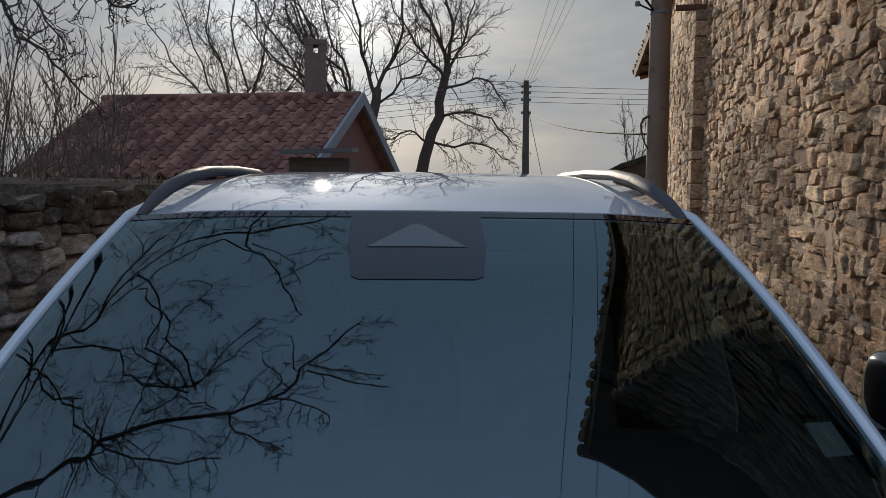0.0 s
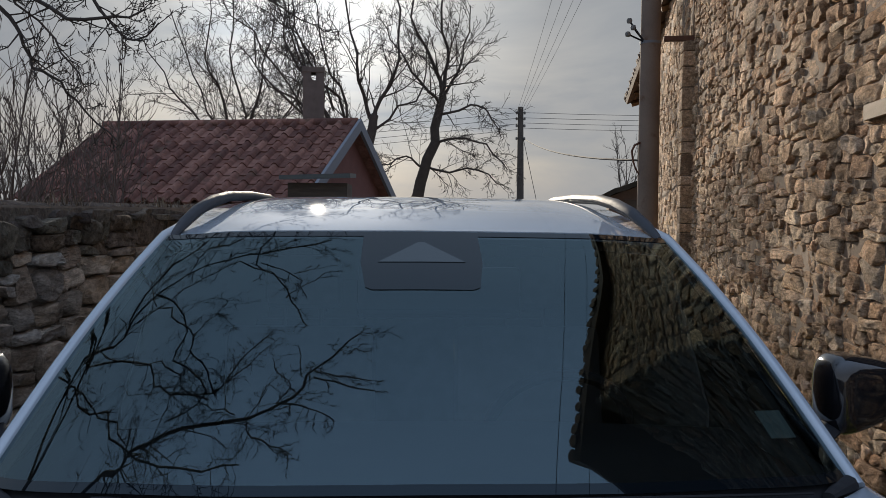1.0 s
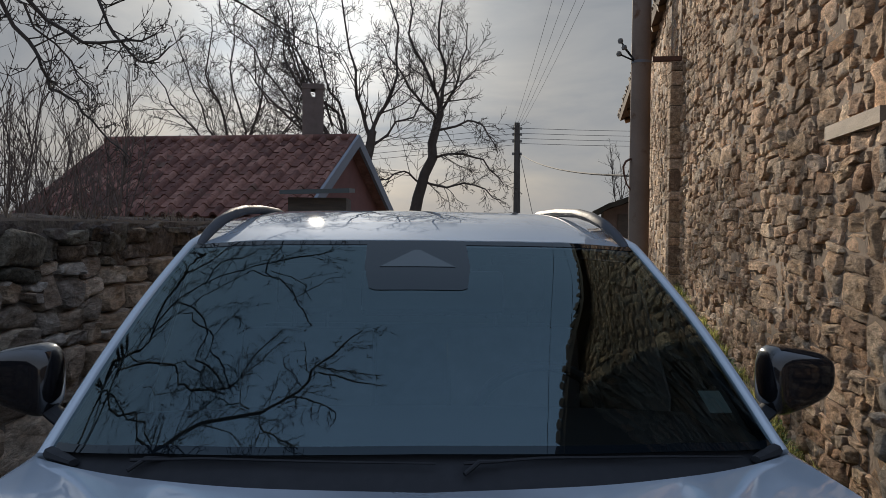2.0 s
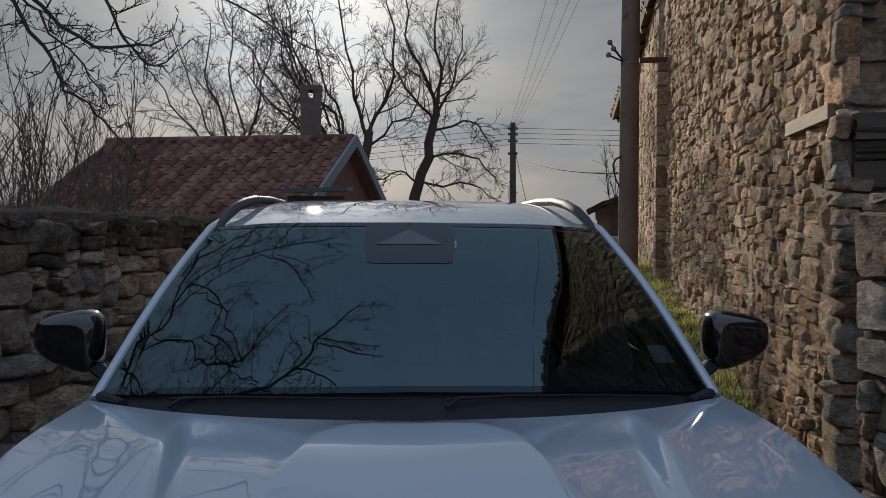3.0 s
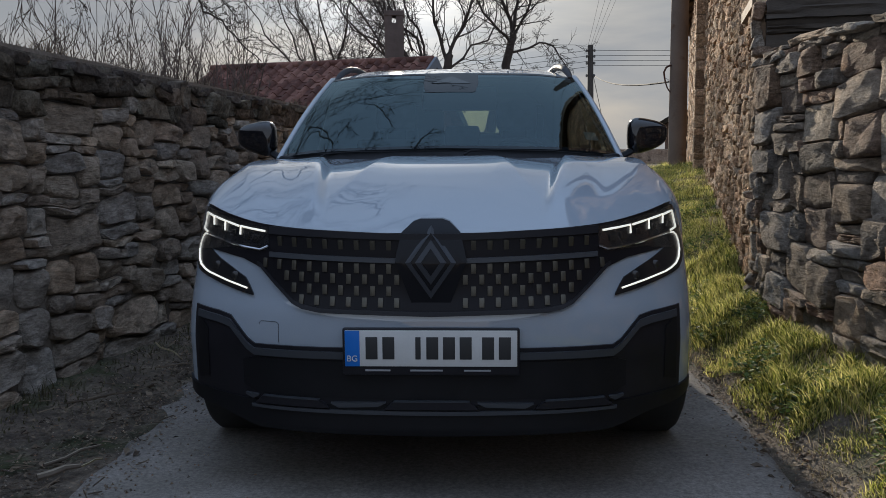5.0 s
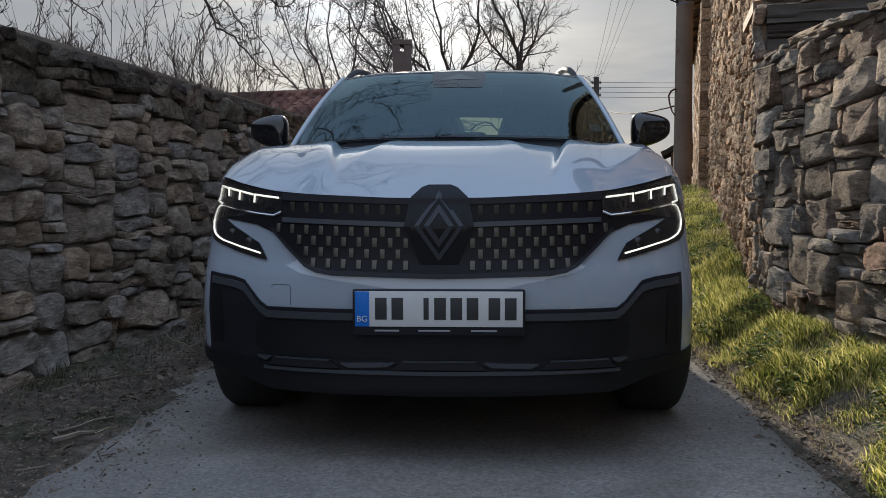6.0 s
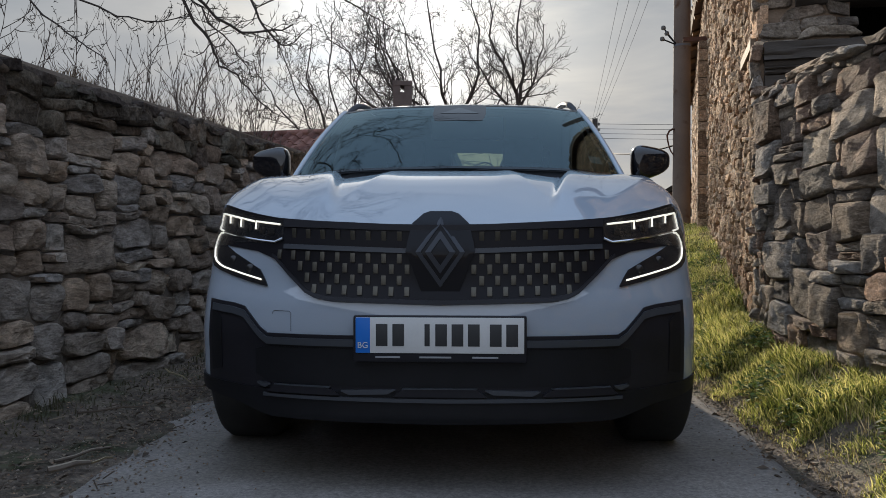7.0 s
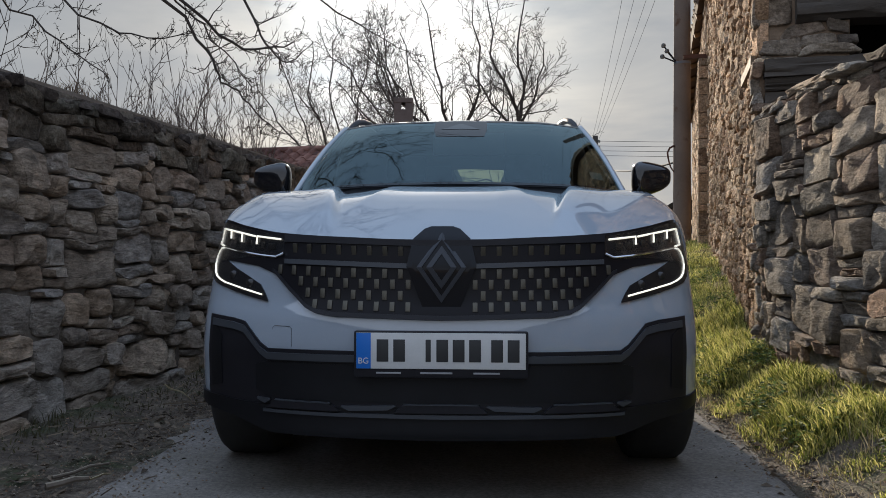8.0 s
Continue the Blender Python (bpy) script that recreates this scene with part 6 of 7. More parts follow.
w.limb([(-3.6, 5.0, 4.2), (-2.4, 6.4, 3.9), (-1.6, 7.0, 3.5), (-1.1, 7.2, 3.25), (-0.75, 7.3, 3.1)], 0.015, 0.004, n=6, kids=few)
w.limb([(-4.3, 2.7, 3.9), (-4.5, 4.5, 4.3), (-4.4, 5.8, 3.6), (-3.9, 6.0, 3.15), (-3.4, 6.0, 3.0), (-2.9, 6.0, 3.05)], 0.018, 0.005, n=6, kids=few)
w.limb([(-4.5, 4.5, 4.3), (-4.9, 5.8, 3.5), (-4.5, 6.0, 3.1), (-4.1, 6.0, 2.85), (-3.8, 6.0, 2.6)], 0.014, 0.005, n=6, kids=few)
w.limb([(-3.6, 5.6, 3.9), (-3.1, 6.0, 3.4), (-2.8, 6.0, 3.1), (-2.5, 6.0, 2.75), (-2.3, 6.0, 2.5)], 0.014, 0.005, n=6, kids=few)
w.done("hanging_crown", M_BARK, near, "drooping branches")

# thicket of upright shoots behind the wall
thicket = thing("hedge_thicket", (-5, 8, 0), "leafless thicket of upright shoots behind the garden wall", "shrub", kind="stuff")
w = Wood(77)
rnd = w.rnd
for k in range(100):
    y = rnd.uniform(5.2, 15.5)
    x = min(wall_l_x(y) - 0.9, -0.6 - 0.27 * y) - abs(rnd.gauss(0, 1.0)) * (1.0 + 0.12 * (y - 3))
    h = rnd.uniform(1.7, 3.3) * (1.0 if y > 7.5 else 0.72)
    r = rnd.uniform(0.009, 0.019)
    w.grow((x, y, 0.2), (rnd.gauss(0, 0.16), rnd.gauss(0, 0.10), 1), h + 0.3, r, 1, lift=0.10, crook=0.06, steps=8,
           kids=dict(count=rnd.randint(5, 9), length=h * 0.36, angle=38, lift=0.16, crook=0.10, start=0.35, levels=2, shrink=0.4, thick=0.55, kids_each=3, r_min=0.0062))
for k in range(62):
    y = rnd.uniform(0.6, 6.0)
    x = wall_l_x(y) - rnd.uniform(0.8, 2.2)
    h = rnd.uniform(1.5, 2.1) + 0.05 * y
    w.grow((x, y, 0.2), (rnd.gauss(0, 0.2), rnd.gauss(0, 0.2), 1), h, rnd.uniform(0.006, 0.012), 1, lift=0.08, crook=0.10, steps=8,
           kids=dict(count=rnd.randint(5, 9), length=0.5, angle=45, lift=0.12, crook=0.14, start=0.45, levels=2, shrink=0.4, thick=0.5, kids_each=2, r_min=0.0034))
w.done("shoots", M_TWIG, thicket)

# far shrub at the head of the lane, by the steel pole
shrub = thing("far_shrub", (6.6, 26, 0.8), "small bare shrub far behind the pole", "shrub")
w = Wood(91)
for k in range(9):
    w.grow((6.6 + w.rnd.gauss(0, 0.15), 26.0, 0.7), (w.rnd.gauss(0, 0.12), 0, 1), 3.5, 0.025, 1, lift=0.05, crook=0.15, steps=7,
           kids=dict(count=8, length=0.6, angle=45, lift=0.1, crook=0.2, start=0.45, levels=2, shrink=0.5, thick=0.5, kids_each=3, r_min=0.007))
w.done("crown", M_BARK, shrub)


# grass on the sunny bank, weeds along the shaded wall
def blades(name, count, place, height, material, label, seed, width=0.003, foot=None):
    rnd = random.Random(seed)
    v, f = [], []
    for k in range(count):
        x, y, big = place(rnd)
        z = ground_z(x, y) - 0.02 if foot is None else foot
        h = height * big * rnd.uniform(0.5, 1.3)
        a = rnd.uniform(0, 2 * math.pi)
        dx, dy = math.cos(a) * width * rnd.uniform(0.6, 1.2), math.sin(a) * width
        lx, ly = rnd.gauss(0, 0.45) * h, rnd.gauss(0, 0.45) * h
        i = len(v)
        v += [(x - dx, y - dy, z), (x + dx, y + dy, z), (x - dx * 0.8 + lx * 0.4, y - dy * 0.8 + ly * 0.4, z + h * 0.62), (x + dx * 0.8 + lx * 0.4, y + dy * 0.8 + ly * 0.4, z + h * 0.62), (x + lx, y + ly, z + h * 0.92)]
        f += [(i, i + 1, i + 3, i + 2), (i + 2, i + 3, i + 4)]
    ob = raw(name, v, f, material, label=label, smooth=False)
    return tagged(ob, category=name, kind="stuff")


def on_bank(rnd):
    y = -3.5 + 16.5 * rnd.random() ** 1.5
    edge = (wall_b_x(y) if y > B_Y0 else R_X) + 0.03
    lo = ROAD_R + 0.02 + 0.10 * noise.noise(Vector((y * 1.9, 4, 4)))
    t = rnd.random() ** 0.8
    x = lo + (edge - lo) * t
    tuft = 0.55 + 0.9 * max(0, noise.noise(Vector((x * 4.5, y * 4.5, 1))) + 0.25)
    if noise.noise(Vector((x * 3, y * 3, 8))) < -0.15:
        tuft *= 0.35
    if noise.noise(Vector((x * 1.7, y * 1.3, 31))) < -0.22:
        tuft *= 0.4
    return x, y, tuft * (0.6 + 0.6 * smooth01(t * 2.5))


blades("grass", 150000, on_bank, 0.085, M_GRASS, "sunlit spring grass on the bank below the walls", 3, width=0.0024)


def by_walls(rnd):
    y = -3.5 + 14.5 * rnd.random() ** 1.3
    edge = (wall_b_x(y) if y > B_Y0 else R_X) + 0.02
    x = edge - abs(rnd.gauss(0, 0.13)) if rnd.random() < 0.6 else ROAD_R + abs(rnd.gauss(0, 0.08))
    return x, y, 0.35 + 1.0 * max(0, noise.noise(Vector((x * 3, y * 2.1, 12))) + 0.15)


blades("dry_grass", 9000, by_walls, 0.095, M_STRAW, "dry straw-coloured grass at the wall foot and road edge", 8, width=0.002)

rnd = random.Random(61)
v, f = [], []
for k in range(26000):
    y = -3.5 + 15.0 * rnd.random() ** 1.4
    edge = wall_b_x(y) if y > B_Y0 else R_X
    x = rnd.uniform(ROAD_R + 0.08, edge)
    if noise.noise(Vector((x * 2.6, y * 2.0, 21))) < 0.02:
        continue
    z = ground_z(x, y) + rnd.uniform(0.015, 0.075)
    a, tilt, q = rnd.uniform(0, 6.28), rnd.uniform(-0.5, 0.5), rnd.uniform(0.007, 0.017)
    c, s_ = math.cos(a) * q, math.sin(a) * q
    i = len(v)
    v += [(x - c, y - s_, z - tilt * q), (x + s_ * 0.8, y - c * 0.8, z), (x + c, y + s_, z + tilt * q), (x - s_ * 0.8, y + c * 0.8, z + 0.3 * q)]
    f.append((i, i + 1, i + 2, i + 3))
tagged(raw("clover", v, f, M_CLOVER, label="low dark green leafy patches among the grass", smooth=False), category="ground cover", kind="stuff")


def on_left(rnd):
    y = rnd.uniform(-3.5, 8.0)
    x = wall_l_x(y) + 0.04 + abs(rnd.gauss(0, 0.13))
    return x, y, 0.35 + 0.8 * max(0, noise.noise(Vector((x * 3, y * 2.4, 2))) + 0.1)


def on_wall_top(rnd):
    y = rnd.uniform(1.0, 9.3)
    return wall_l_x(y) - 0.08 - abs(rnd.gauss(0, 0.13)), y, 0.2 + 1.1 * max(0, noise.noise(Vector((y * 2.2, 3, 2))) + 0.1)


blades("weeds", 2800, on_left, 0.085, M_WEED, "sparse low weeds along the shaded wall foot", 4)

blades("dry_weeds", 2600, on_wall_top, 0.13, M_DRY, "dry brown weeds on top of the garden wall", 6, foot=L_TOP - 0.05)

rnd = random.Random(15)
v, f = [], []
for k in range(9000):
    left = rnd.random() < 0.82
    y = rnd.uniform(-3.2, 6)
    x = (rnd.triangular(wall_l_x(y) + 0.05, ROAD_L + 0.42, ROAD_L - 0.05)) if left else rnd.triangular(ROAD_R - 0.2, ROAD_R + 0.2, ROAD_R)
    if left and x > ROAD_L and rnd.random() < 0.65:
        continue
    z = (ground_z(x, y) if not ROAD_L < x < ROAD_R else road_z(y)) + rnd.uniform(0.0, 0.014)
    a, sz = rnd.uniform(0, 6.28), rnd.uniform(0.005, 0.014) * (2.0 if rnd.random() < 0.12 else 1.0)
    c, s_ = math.cos(a) * sz, math.sin(a) * sz
    i, t1, t2 = len(v), rnd.uniform(-0.6, 0.6) * sz, rnd.uniform(-0.6, 0.6) * sz
    v += [(x - c, y - s_, z + t1), (x + s_ * 0.5, y - c * 0.5, z + 0.3 * sz), (x + c, y + s_, z + t2), (x - s_ * 0.5, y + c * 0.5, z)]
    f += [(i, i + 1, i + 2), (i, i + 2, i + 3)]
tagged(raw("leaf_litter", v, f, M_DRY, label="dead leaves and chips strewn along both road edges", smooth=False), category="leaf litter", kind="stuff")
v, f = [], []
for k in range(11000):
    y = rnd.uniform(-3.2, 5)
    x = rnd.gauss(ROAD_L + 0.06, 0.24) if rnd.random() < 0.6 else rnd.gauss(ROAD_R + 0.02, 0.09)
    z = (ground_z(x, y) if not ROAD_L < x < ROAD_R else road_z(y)) + 0.004
    q = rnd.uniform(0.002, 0.007)
    i = len(v)
    v += [(x + q, y, z), (x - q * 0.6, y + q * rnd.uniform(0.5, 1), z), (x - q * 0.6, y - q, z), (x, y, z + q * rnd.uniform(0.6, 1.2))]
    f += [(i, i + 1, i + 3), (i + 1, i + 2, i + 3), (i + 2, i, i + 3)]
tagged(raw("gravel", v, f, M_STONE_R, label="loose grit along the crumbling asphalt edges", smooth=False), category="gravel", kind="stuff")

v, f = [], []
for k in range(420):
    y = rnd.uniform(-3.0, 5.0)
    x = rnd.triangular(wall_l_x(y) + 0.06, ROAD_L + 0.35, ROAD_L - 0.1)
    z = (ground_z(x, y) if x < ROAD_L else road_z(y)) + 0.008
    a, ln, q = rnd.uniform(-0.9, 2.4), rnd.uniform(0.02, 0.09), rnd.uniform(0.0010, 0.0026)
    dx, dy = math.cos(a) * ln / 2, math.sin(a) * ln / 2
    nx, ny, i, tip = -math.sin(a) * q, math.cos(a) * q, len(v), rnd.uniform(0, 0.02)
    v += [(x - dx + nx, y - dy + ny, z), (x - dx - nx, y - dy - ny, z), (x - dx, y - dy, z + 1.6 * q), (x + dx + nx, y + dy + ny, z + tip), (x + dx - nx, y + dy - ny, z + tip), (x + dx, y + dy, z + 1.6 * q + tip)]
    f += [(i, i + 1, i + 4, i + 3), (i + 1, i + 2, i + 5, i + 4), (i + 2, i, i + 3, i + 5), (i, i + 2, i + 1), (i + 3, i + 4, i + 5)]
tagged(raw("twig_litter", v, f, M_DRY, label="fine broken twigs and stalks along the shaded verge", smooth=False), category="leaf litter", kind="stuff")


def stick(a, b, r, material, label):
    bm = bmesh.new()
    a, b = Vector(a), Vector(b)
    side = Vector((b.y - a.y, a.x - b.x, 0)) * 0.06
    tube(bm, [a, a.lerp(b, 0.3) + side + Vector((0, 0, 0.004)), a.lerp(b, 0.65) - 0.4 * side + Vector((0, 0, 0.006)), b], [r, r * 0.95, r * 0.85, r * 0.6], n=7)
    tagged(part("stick", bm, material, label=label), category="stick", group="sticks by the wall")


stick((-1.34, 0.18, 0.028), (-1.25, 0.30, 0.026), 0.013, M_STRAW_GREY, "thick pale broken stick lying on the leafy verge")
stick((-1.38, 0.30, 0.026), (-1.28, 0.53, 0.022), 0.007, M_STRAW_GREY, "long thin dry stick lying on the leafy verge")
stick((-1.25, 0.31, 0.020), (-1.21, 0.39, 0.020), 0.004, M_STRAW, "short pale stick lying at the asphalt edge")
stick((-1.67, 2.08, 0.075), (-1.45, 1.87, 0.035), 0.005, M_STRAW, "pale straight stalk lying by the wall foot")
stick((-1.50, 1.62, 0.05), (-1.34, 1.78, 0.03), 0.004, M_DRY, "dry broken stick lying on the leafy verge")
stick((-1.62, 0.95, 0.06), (-1.42, 1.2, 0.04), 0.005, M_DRY, "dry broken stick lying on the leafy verge")

# ---- stones of the walls, tiles of the house roof ----
def rubble(length, height, w, h, seed, top=None, thin=0.36, slack=0.022):
    """Fill a wall face with stones of uneven size: (middle along, middle up, width, height)."""
    rnd = random.Random(seed)
    step = 0.03
    cols = [0.0] * int(length / step)
    limit = [(top((i + 0.5) * step) if top else height) for i in range(len(cols))]
    out = []
    while True:
        i0 = min(range(len(cols)), key=lambda i: cols[i] - (0 if cols[i] < limit[i] - 0.02 else -99))
        base = cols[i0]
        if base >= limit[i0] - 0.02:
            break
        i1 = i0
        while i1 < len(cols) and abs(cols[i1] - base) < slack:
            i1 += 1
        run = i1 - i0
        kind = rnd.random()
        sw, sh = rnd.uniform(*w), rnd.uniform(*h)
        if kind < thin:
            sw, sh = sw * rnd.uniform(0.55, 1.15), rnd.uniform(0.028, 0.055)
        elif kind > 0.84:
            sw, sh = sw * 1.35, sh * 1.4
        want = max(2, int(sw / step))
        take = min(run, want)
        if run - take < 3:
            take = run
        sh = min(sh, max(0.03, take * step * 0.8))
        sh = round(sh / 0.015) * 0.015 + 0.012
        room = min(limit[i0:i0 + take]) - base
        if room - sh < 0.05:
            sh = max(0.03, room)
        out.append(((i0 + take / 2) * step, base + sh / 2, take * step, sh))
        for i in range(i0, i0 + take):
            cols[i] = base + sh
    return out


class Face:
    """A wall face: origin, direction along it, direction out of it; stones share one warp so that they fit."""

    def __init__(self, origin, along, out, seed, sway=0.042):
        self.o, self.a, self.n = Vector(origin), Vector(along).normalized(), Vector(out).normalized()
        self.off, self.sway = Vector((seed * 7.3, seed * 3.1, seed)), sway

    def at(self, u, z, d):
        p = self.off + Vector((u * 3.4, z * 3.4, 0))
        q = self.off + Vector((u * 9.5, z * 9.5, 5))
        uu = u + self.sway * noise.noise(p) + 0.35 * self.sway * noise.noise(q)
        zz = z + self.sway * 0.8 * noise.noise(p + Vector((0, 0, 11))) + 0.35 * self.sway * noise.noise(q + Vector((0, 0, 7)))
        return self.o + self.a * uu + self.n * d + Vector((0, 0, zz))


def stone_mesh(face, cell, rnd, proud, fine, rough, sink, square, tilt):
    """Points and faces of one rounded, broken stone in its cell."""
    u, z, w, h = cell
    n = 16 if fine else 12
    rings = (0.34, 0.66, 0.90, 1.0) if fine else (0.5, 0.88, 1.0)
    e = 2.0 / rnd.uniform(*square)
    d0 = proud * rnd.uniform(0.45, 1.3)
    tip = (rnd.gauss(0, 0.09 * tilt), rnd.gauss(0, 0.14 * tilt))
    skew, shear = rnd.gauss(0, 0.10), rnd.gauss(0, 0.05)
    start = rnd.uniform(0, 2 * math.pi / n)
    nick = [rnd.uniform(0, 0.62 / square[0] - 0.04) * (1.6 if rnd.random() < 0.2 else 1.0) for _ in range(n)]
    off = face.off + Vector((0, 0, rnd.uniform(0, 40)))
    v, f = [], []

    def point(x, y, r):
        p = off + Vector((x * 9, y * 9, 0))
        d = d0 + tip[0] * x + tip[1] * y + rough * noise.noise(p) + 0.7 * rough * noise.noise(p * 2.6)
        d = sink * d if r > 0.99 else d - 0.10 * d0 * r * r
        return face.at(u + x, z + y, d)

    v.append(point(0.0, 0.0, 0.0))
    for r in rings:
        for k in range(n):
            t = start + 2 * math.pi * k / n
            c, s = math.cos(t), math.sin(t)
            m = r * (1.05 - (0.6 * nick[k] + 0.2 * nick[k - 1] + 0.2 * nick[(k + 1) % n]))
            y = math.copysign(abs(s) ** e, s) * m
            x = math.copysign(abs(c) ** e, c) * m * (1 + skew * y)
            v.append(point(x * w / 2, (y + shear * x) * h / 2, r))
    for k in range(n):
        k2 = (k + 1) % n
        f.append((0, 1 + k, 1 + k2))
        for q in range(len(rings) - 1):
            f.append((1 + q * n + k, 1 + (q + 1) * n + k, 1 + (q + 1) * n + k2, 1 + q * n + k2))
    last, b0 = 1 + (len(rings) - 1) * n, len(v)
    for k in range(n):
        p = v[last + k]
        v.append(p - face.n * ((p - face.o).dot(face.n) + 0.04))
    for k in range(n):
        k2 = (k + 1) % n
        f.append((last + k, b0 + k, b0 + k2, last + k2))
    return v, f


def lay(cells, face, proud, material, parent, chosen, seed, rough=0.022, name="stone", skip=None, angle=46, sink=0.62, square=(3.0, 6.0), tilt=1.0):
    """Stones on a face: the chosen ones as parts, the rest as one piece of stuff."""
    rnd = random.Random(seed)
    cells = [c for c in cells if not (skip and skip(c[0], c[1]))]
    picked = set(sorted(cells, key=chosen)[:290])
    inv = base_pose(parent).inverted()
    flip = face.a.cross(Vector((0, 0, 1))).dot(face.n) < 0
    rest_v, rest_f = [], []
    for c in cells:
        v, f = stone_mesh(face, c, rnd, proud, c in picked, rough, sink, square, tilt)
        if flip:
            f = [q[::-1] for q in f]
        if c in picked:
            mid = face.o + face.a * c[0] + Vector((0, 0, c[1]))
            me = bpy.data.meshes.new(name)
            me.from_pydata([tuple(p - mid) for p in v], [], f)
            me.update()
            ob = new(name, finish(me, material, True, angle))
            ob.parent, ob.matrix_parent_inverse = parent, inv
            ob.matrix_basis = Matrix.Translation(mid)
        else:
            i = len(rest_v)
            rest_v += [tuple(p) for p in v]
            rest_f += [tuple(i + q for q in g) for g in f]
    if rest_v:
        tagged(raw(name + "_fill", rest_v, rest_f, material, parent, smooth=True, angle=angle), kind="stuff")


def thin_row(length, top, seed, w=(0.18, 0.5), h=(0.03, 0.06)):
    """Flat stones that finish the top of a wall."""
    rnd, u, out = random.Random(seed), 0.0, []
    while u < length - 0.1:
        wd, ht = rnd.uniform(*w), rnd.uniform(*h)
        out.append((u + wd / 2, top(u + wd / 2) + ht / 2 - 0.005, wd, ht))
        u += wd
    return out


# garden wall: lane face, and flat stones along its top
l_dir = Vector((0.075, 1, 0)).normalized()
l_len = (L_Y1 - L_Y0) / l_dir.y
l_top = lambda u: L_TOP - 0.06 + 0.03 * noise.noise(Vector((u * 0.9, 0, 0)))
l_face = Face((wall_l_x(L_Y0) - 0.05, L_Y0, -0.02), l_dir, (1, -0.075, 0), 1)
l_cells = rubble(l_len, L_TOP, (0.20, 0.50), (0.065, 0.15), 101, l_top)
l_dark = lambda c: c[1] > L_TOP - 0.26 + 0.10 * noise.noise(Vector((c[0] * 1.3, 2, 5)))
lay([c for c in l_cells if not l_dark(c)], l_face, 0.062, M_STONE_L, wall_left, lambda c: abs(c[0] - 6.6), 102, rough=0.026, angle=55, sink=0.5, square=(2.6, 6.0), tilt=0.75)
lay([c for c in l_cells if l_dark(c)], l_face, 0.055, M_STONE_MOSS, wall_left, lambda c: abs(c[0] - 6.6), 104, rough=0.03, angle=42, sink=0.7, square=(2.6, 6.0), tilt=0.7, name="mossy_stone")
lay(thin_row(l_len, lambda u: l_top(u) - 0.03, 7, (0.12, 0.32), (0.03, 0.065)), l_face, 0.058, M_CAP, wall_left, lambda c: abs(c[0] - 6.6), 103, name="capstone")
bm = bmesh.new()
grid(bm, lambda y, k: (wall_l_x(y) + [-0.035, -0.045, -0.16, -0.38, -0.56][k], y, L_TOP + [-0.18, -0.045, -0.012, -0.008, -0.04][k] + 0.02 * noise.noise(Vector((y * 2.5, k * 1.7, 3)))), lin(L_Y0, L_Y1, 140), range(5))
part("wall_top", bm, M_CAP, wall_left, "dark mossy earth on the wall top")

# yard wall: lane face, end, top slabs
r_len = R_Y1 - R_Y0
r_top = lambda u: 1.528 + 0.02 * noise.noise(Vector((u * 1.1, 3, 0)))
r_face = Face((R_X + 0.05, R_Y0, 0.05), (0, 1, 0), (-1, 0, 0), 2)
lay(rubble(r_len, 1.6, (0.26, 0.60), (0.085, 0.19), 201, r_top, 0.42), r_face, 0.055, M_STONE_R, wall_right, lambda c: -c[0], 202, rough=0.020, angle=55, sink=0.55, square=(4.6, 10.0), tilt=0.22)
lay(thin_row(r_len - 0.05, r_top, 17, (0.16, 0.42), (0.028, 0.042)), r_face, 0.05, M_STONE_R, wall_right, lambda c: -c[0], 205, name="capstone", tilt=0.2, square=(4.0, 8.0))
lay(thin_row(r_len - 0.09, lambda u: r_top(u) + 0.036, 18, (0.3, 0.7), (0.03, 0.042)), r_face, 0.085, M_STONE_R, wall_right, lambda c: -c[0], 206, name="capstone", tilt=0.2, square=(4.0, 8.0))
lay(rubble(0.44, 1.58, (0.14, 0.3), (0.08, 0.18), 203), Face((R_X + 0.02, R_Y1 - 0.05, 0.05), (1, 0, 0), (0, 1, 0), 3), 0.05, M_STONE_R, wall_right, lambda c: c[0], 204)
bm = bmesh.new()
grid(bm, lambda y, k: (R_X + [0.02, 0.12, 0.3, 0.44][k], y, 1.60 + [0.028, 0.045, 0.045, 0.0][k] + 0.02 * noise.noise(Vector(((y - R_Y0) * 1.1, 3, 0))) + 0.012 * noise.noise(Vector((y * 3, k * 2, 1)))), lin(R_Y0, R_Y1 - 0.06, 70), range(4))
part("wall_top", bm, M_STONE_R, wall_right)

# barn: lane wall with large corner stones, pier in the joint, far section, front
b_face = Face(barn_p(0.0, -0.05, 0.0), B_DIR, B_OUT, 4, 0.044)
cells = [(u + 0.30, z, w, h) for u, z, w, h in rubble(B_LEN1 - 0.64, B_TOP, (0.15, 0.42), (0.045, 0.095), 301, thin=0.36)]
rnd = random.Random(44)
z = 0.02
while z < B_TOP - 0.1:
    hh = rnd.uniform(0.10, 0.30)
    wd = rnd.choice((0.30, 0.30, 0.15))
    cells.append((wd / 2, z + hh / 2, wd, hh))
    if wd < 0.3:
        cells.append((0.225, z + hh / 2, 0.15, hh))
    z += hh
lay(cells, b_face, 0.031, M_STONE_B, barn_wall, lambda c: c[0] + 0.9 * abs(c[1] - 1.6), 302, rough=0.023, angle=50, sink=0.50, square=(3.0, 7.0), tilt=0.30)
z = 0.06
turn = Matrix((B_DIR, -B_OUT, Vector((0, 0, 1)))).transposed().to_4x4()
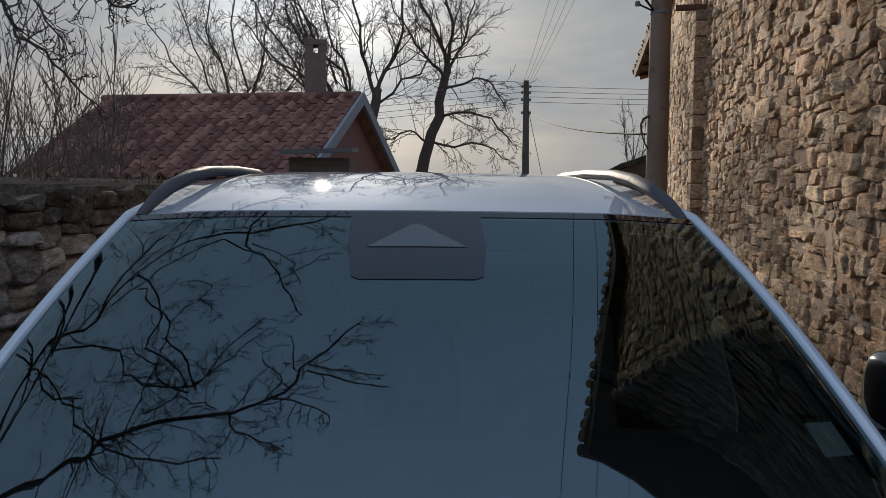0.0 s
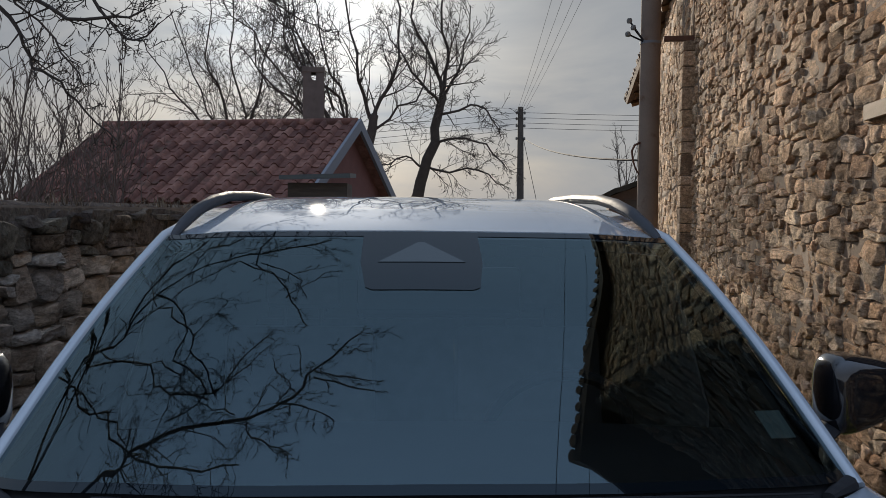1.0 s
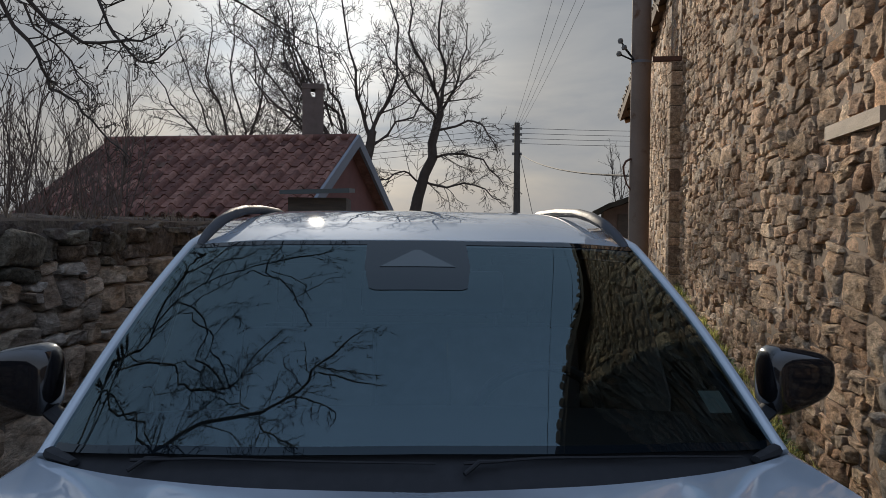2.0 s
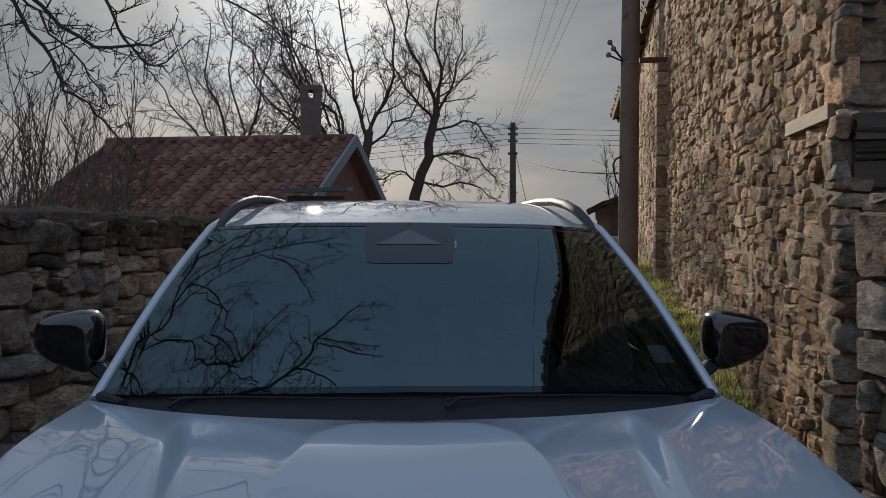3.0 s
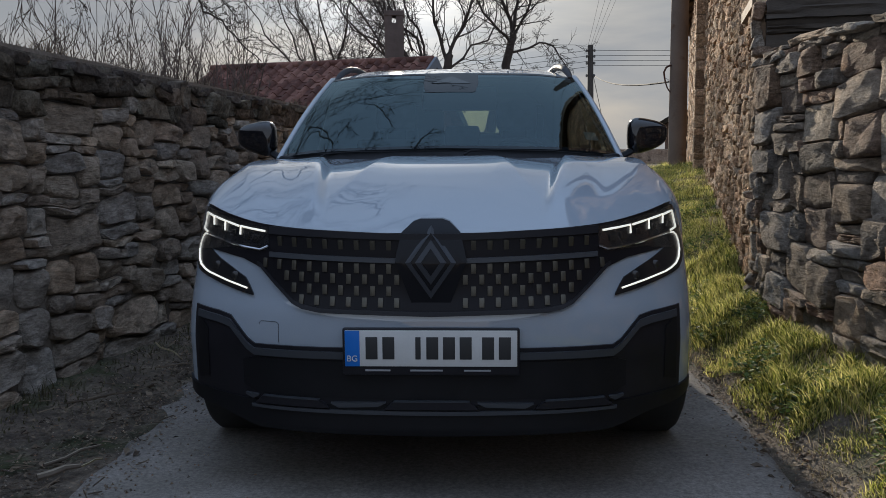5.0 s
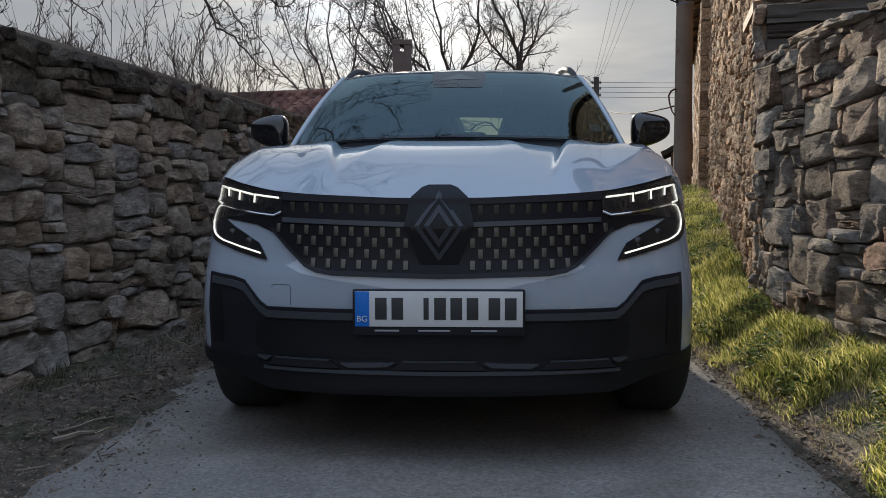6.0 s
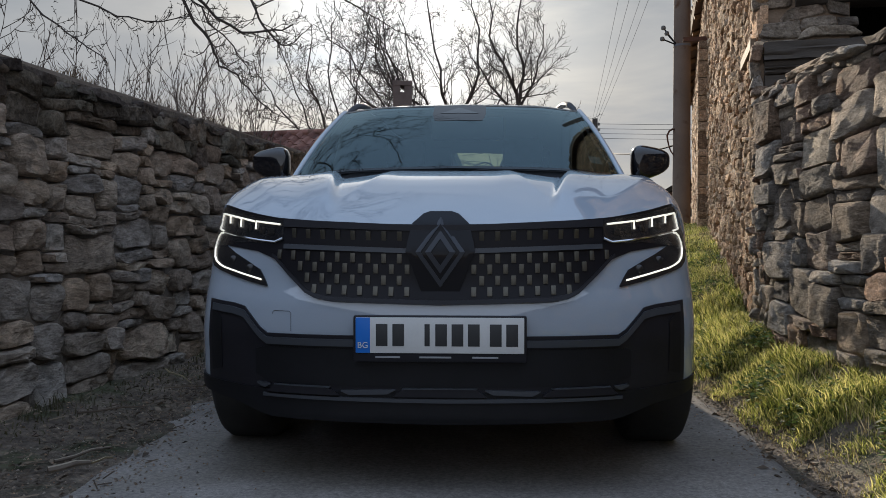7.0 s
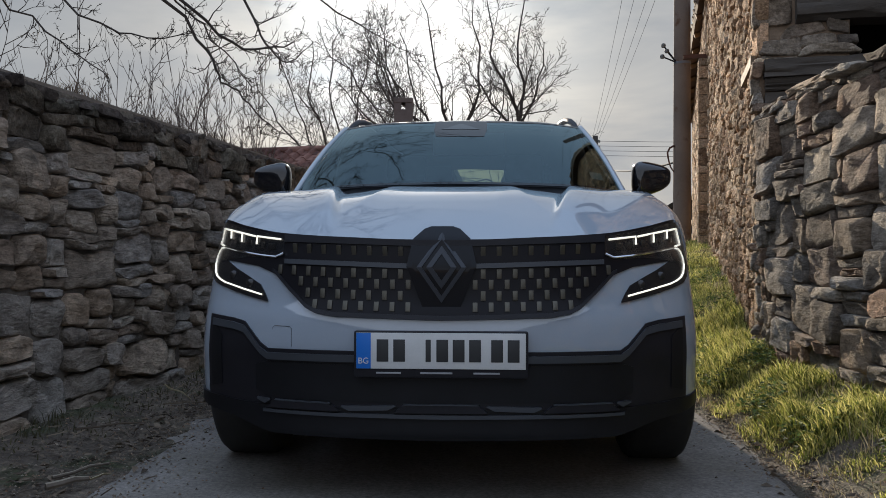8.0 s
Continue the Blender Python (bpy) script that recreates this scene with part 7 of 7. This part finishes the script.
while z < 3.44:
    hh = min(rnd.uniform(0.09, 0.26), 3.475 - z)
    bm = bmesh.new()
    j0, j1, j2 = (rnd.uniform(-0.012, 0.012) for _ in range(3))
    box(bm, (-0.13 + j0, -0.26, 0.006), (0.13 + j1, 0.0 + j2, hh - 0.004), 0.012, Matrix.Translation(barn_p(B_LEN1 - 0.27, -0.16, z)) @ turn @ Euler((0, 0, rnd.uniform(-0.04, 0.04))).to_matrix().to_4x4())
    part("pier_stone", bm, M_STONE_B, barn_wall)
    z += hh
far_top = lambda u: B_TOP2_NEAR - 0.05 + (B_TOP2 - B_TOP2_NEAR) * u / (B_LEN - B_LEN1)
lay(rubble(B_LEN - B_LEN1 - 0.05, B_TOP2_NEAR, (0.20, 0.46), (0.06, 0.15), 303, far_top, 0.3), Face(barn_p(B_LEN1 + 0.05, -0.07, 0.0), B_DIR, B_OUT, 6, 0.026), 0.027, M_STONE_B, barn_wall_far, lambda c: c[0], 304, rough=0.015, angle=46, sink=0.50, square=(4.4, 10.0), tilt=0.22)
front_face = Face(barn_p(0.05, 0.0, 0.0), -B_OUT, -B_DIR, 7)
hole = lambda u, z: (0.55 < u < 2.32 and z < 2.40) or (1.72 < z < 2.40 and u < 2.75)
lay(rubble(5.9, B_TOP, (0.16, 0.36), (0.055, 0.13), 305), front_face, 0.055, M_STONE_R, barn_front, lambda c: c[0] + 0.3 * abs(c[1] - 2), 306, skip=hole, tilt=0.35, angle=55)
# the courses between the two lintels, and the corner blocks
between = [(0.12, 2.30, 0.24, 0.18), (0.275, 2.165, 0.28, 0.075), (0.49, 2.165, 0.12, 0.08), (0.15, 2.075, 0.26, 0.105), (0.37, 2.095, 0.20, 0.062), (0.53, 2.09, 0.12, 0.06), (0.16, 2.010, 0.24, 0.03), (0.42, 2.035, 0.30, 0.06), (0.03, 1.93, 0.07, 0.10), (0.03, 1.84, 0.075, 0.09), (0.03, 1.76, 0.07, 0.085)]
lay(between, front_face, 0.05, M_STONE_R, barn_front, lambda c: c[0], 307, tilt=0.3, angle=55, square=(4.0, 8.0))

# roof tiles of the house
tile_v, tile_f = [], []
prof = [(-0.178, 0.012), (-0.13, 0.0), (-0.06, 0.0), (-0.005, 0.012), (0.03, 0.070), (0.075, 0.102), (0.12, 0.094), (0.155, 0.052), (0.178, 0.012)]
for row, (yy, lift) in enumerate(((0.0, -0.01), (0.0, 0.045), (0.47, 0.012))):
    tile_v += [(x, yy, h + lift) for x, h in prof]
k = len(prof)
for r in range(2):
    for i in range(k - 1):
        tile_f.append((r * k + i, r * k + i + 1, (r + 1) * k + i + 1, (r + 1) * k + i))
me = bpy.data.meshes.new("roof_tile")
me.from_pydata(tile_v, [], tile_f)
tile_me = finish(me, M_TILE, True, 50)
down = (-H_G * H_RUN + Vector((0, 0, -H_DROP)))
slope_len = down.length
down.normalize()
across = -H_RIDGE
normal = across.cross(-down).normalized()
rot = Matrix((across, -down, normal)).transposed().to_4x4()
rnd = random.Random(9)
rows_n, cols_n = 10, 18
for r in range(rows_n):
    for c in range(cols_n):
        s_ = 0.15 + c * (H_LEN - 0.3) / (cols_n - 1)
        p = Vector(house_p(s_, 0, H_END.z - 0.07)) + down * (slope_len * (r + 1) / rows_n)
        ob = new("roof_tile", tile_me)
        ob.parent, ob.matrix_parent_inverse = house_roof, base_pose(house_roof).inverted()
        ob.matrix_basis = Matrix.Translation(p + normal * rnd.uniform(0, 0.008)) @ rot @ Euler((0.02 + rnd.uniform(-0.02, 0.02), rnd.uniform(-0.02, 0.02), rnd.uniform(-0.03, 0.03))).to_matrix().to_4x4()
bm = bmesh.new()
tube(bm, [(0, 0, 0), (0.36, 0, 0.02)], [0.12, 0.10], n=10)
me = bpy.data.meshes.new("ridge_tile")
bm.to_mesh(me)
bm.free()
ridge_me = finish(me, M_TILE)
for c in range(19):
    ob = new("ridge_tile", ridge_me)
    ob.parent, ob.matrix_parent_inverse = house_roof, base_pose(house_roof).inverted()
    ob.matrix_basis = Matrix.Translation(Vector(house_p(0.34 * c + 0.36, 0, H_END.z - 0.04))) @ Euler((0, rnd.uniform(-0.02, 0.02), math.atan2(-H_RIDGE.y, -H_RIDGE.x))).to_matrix().to_4x4()
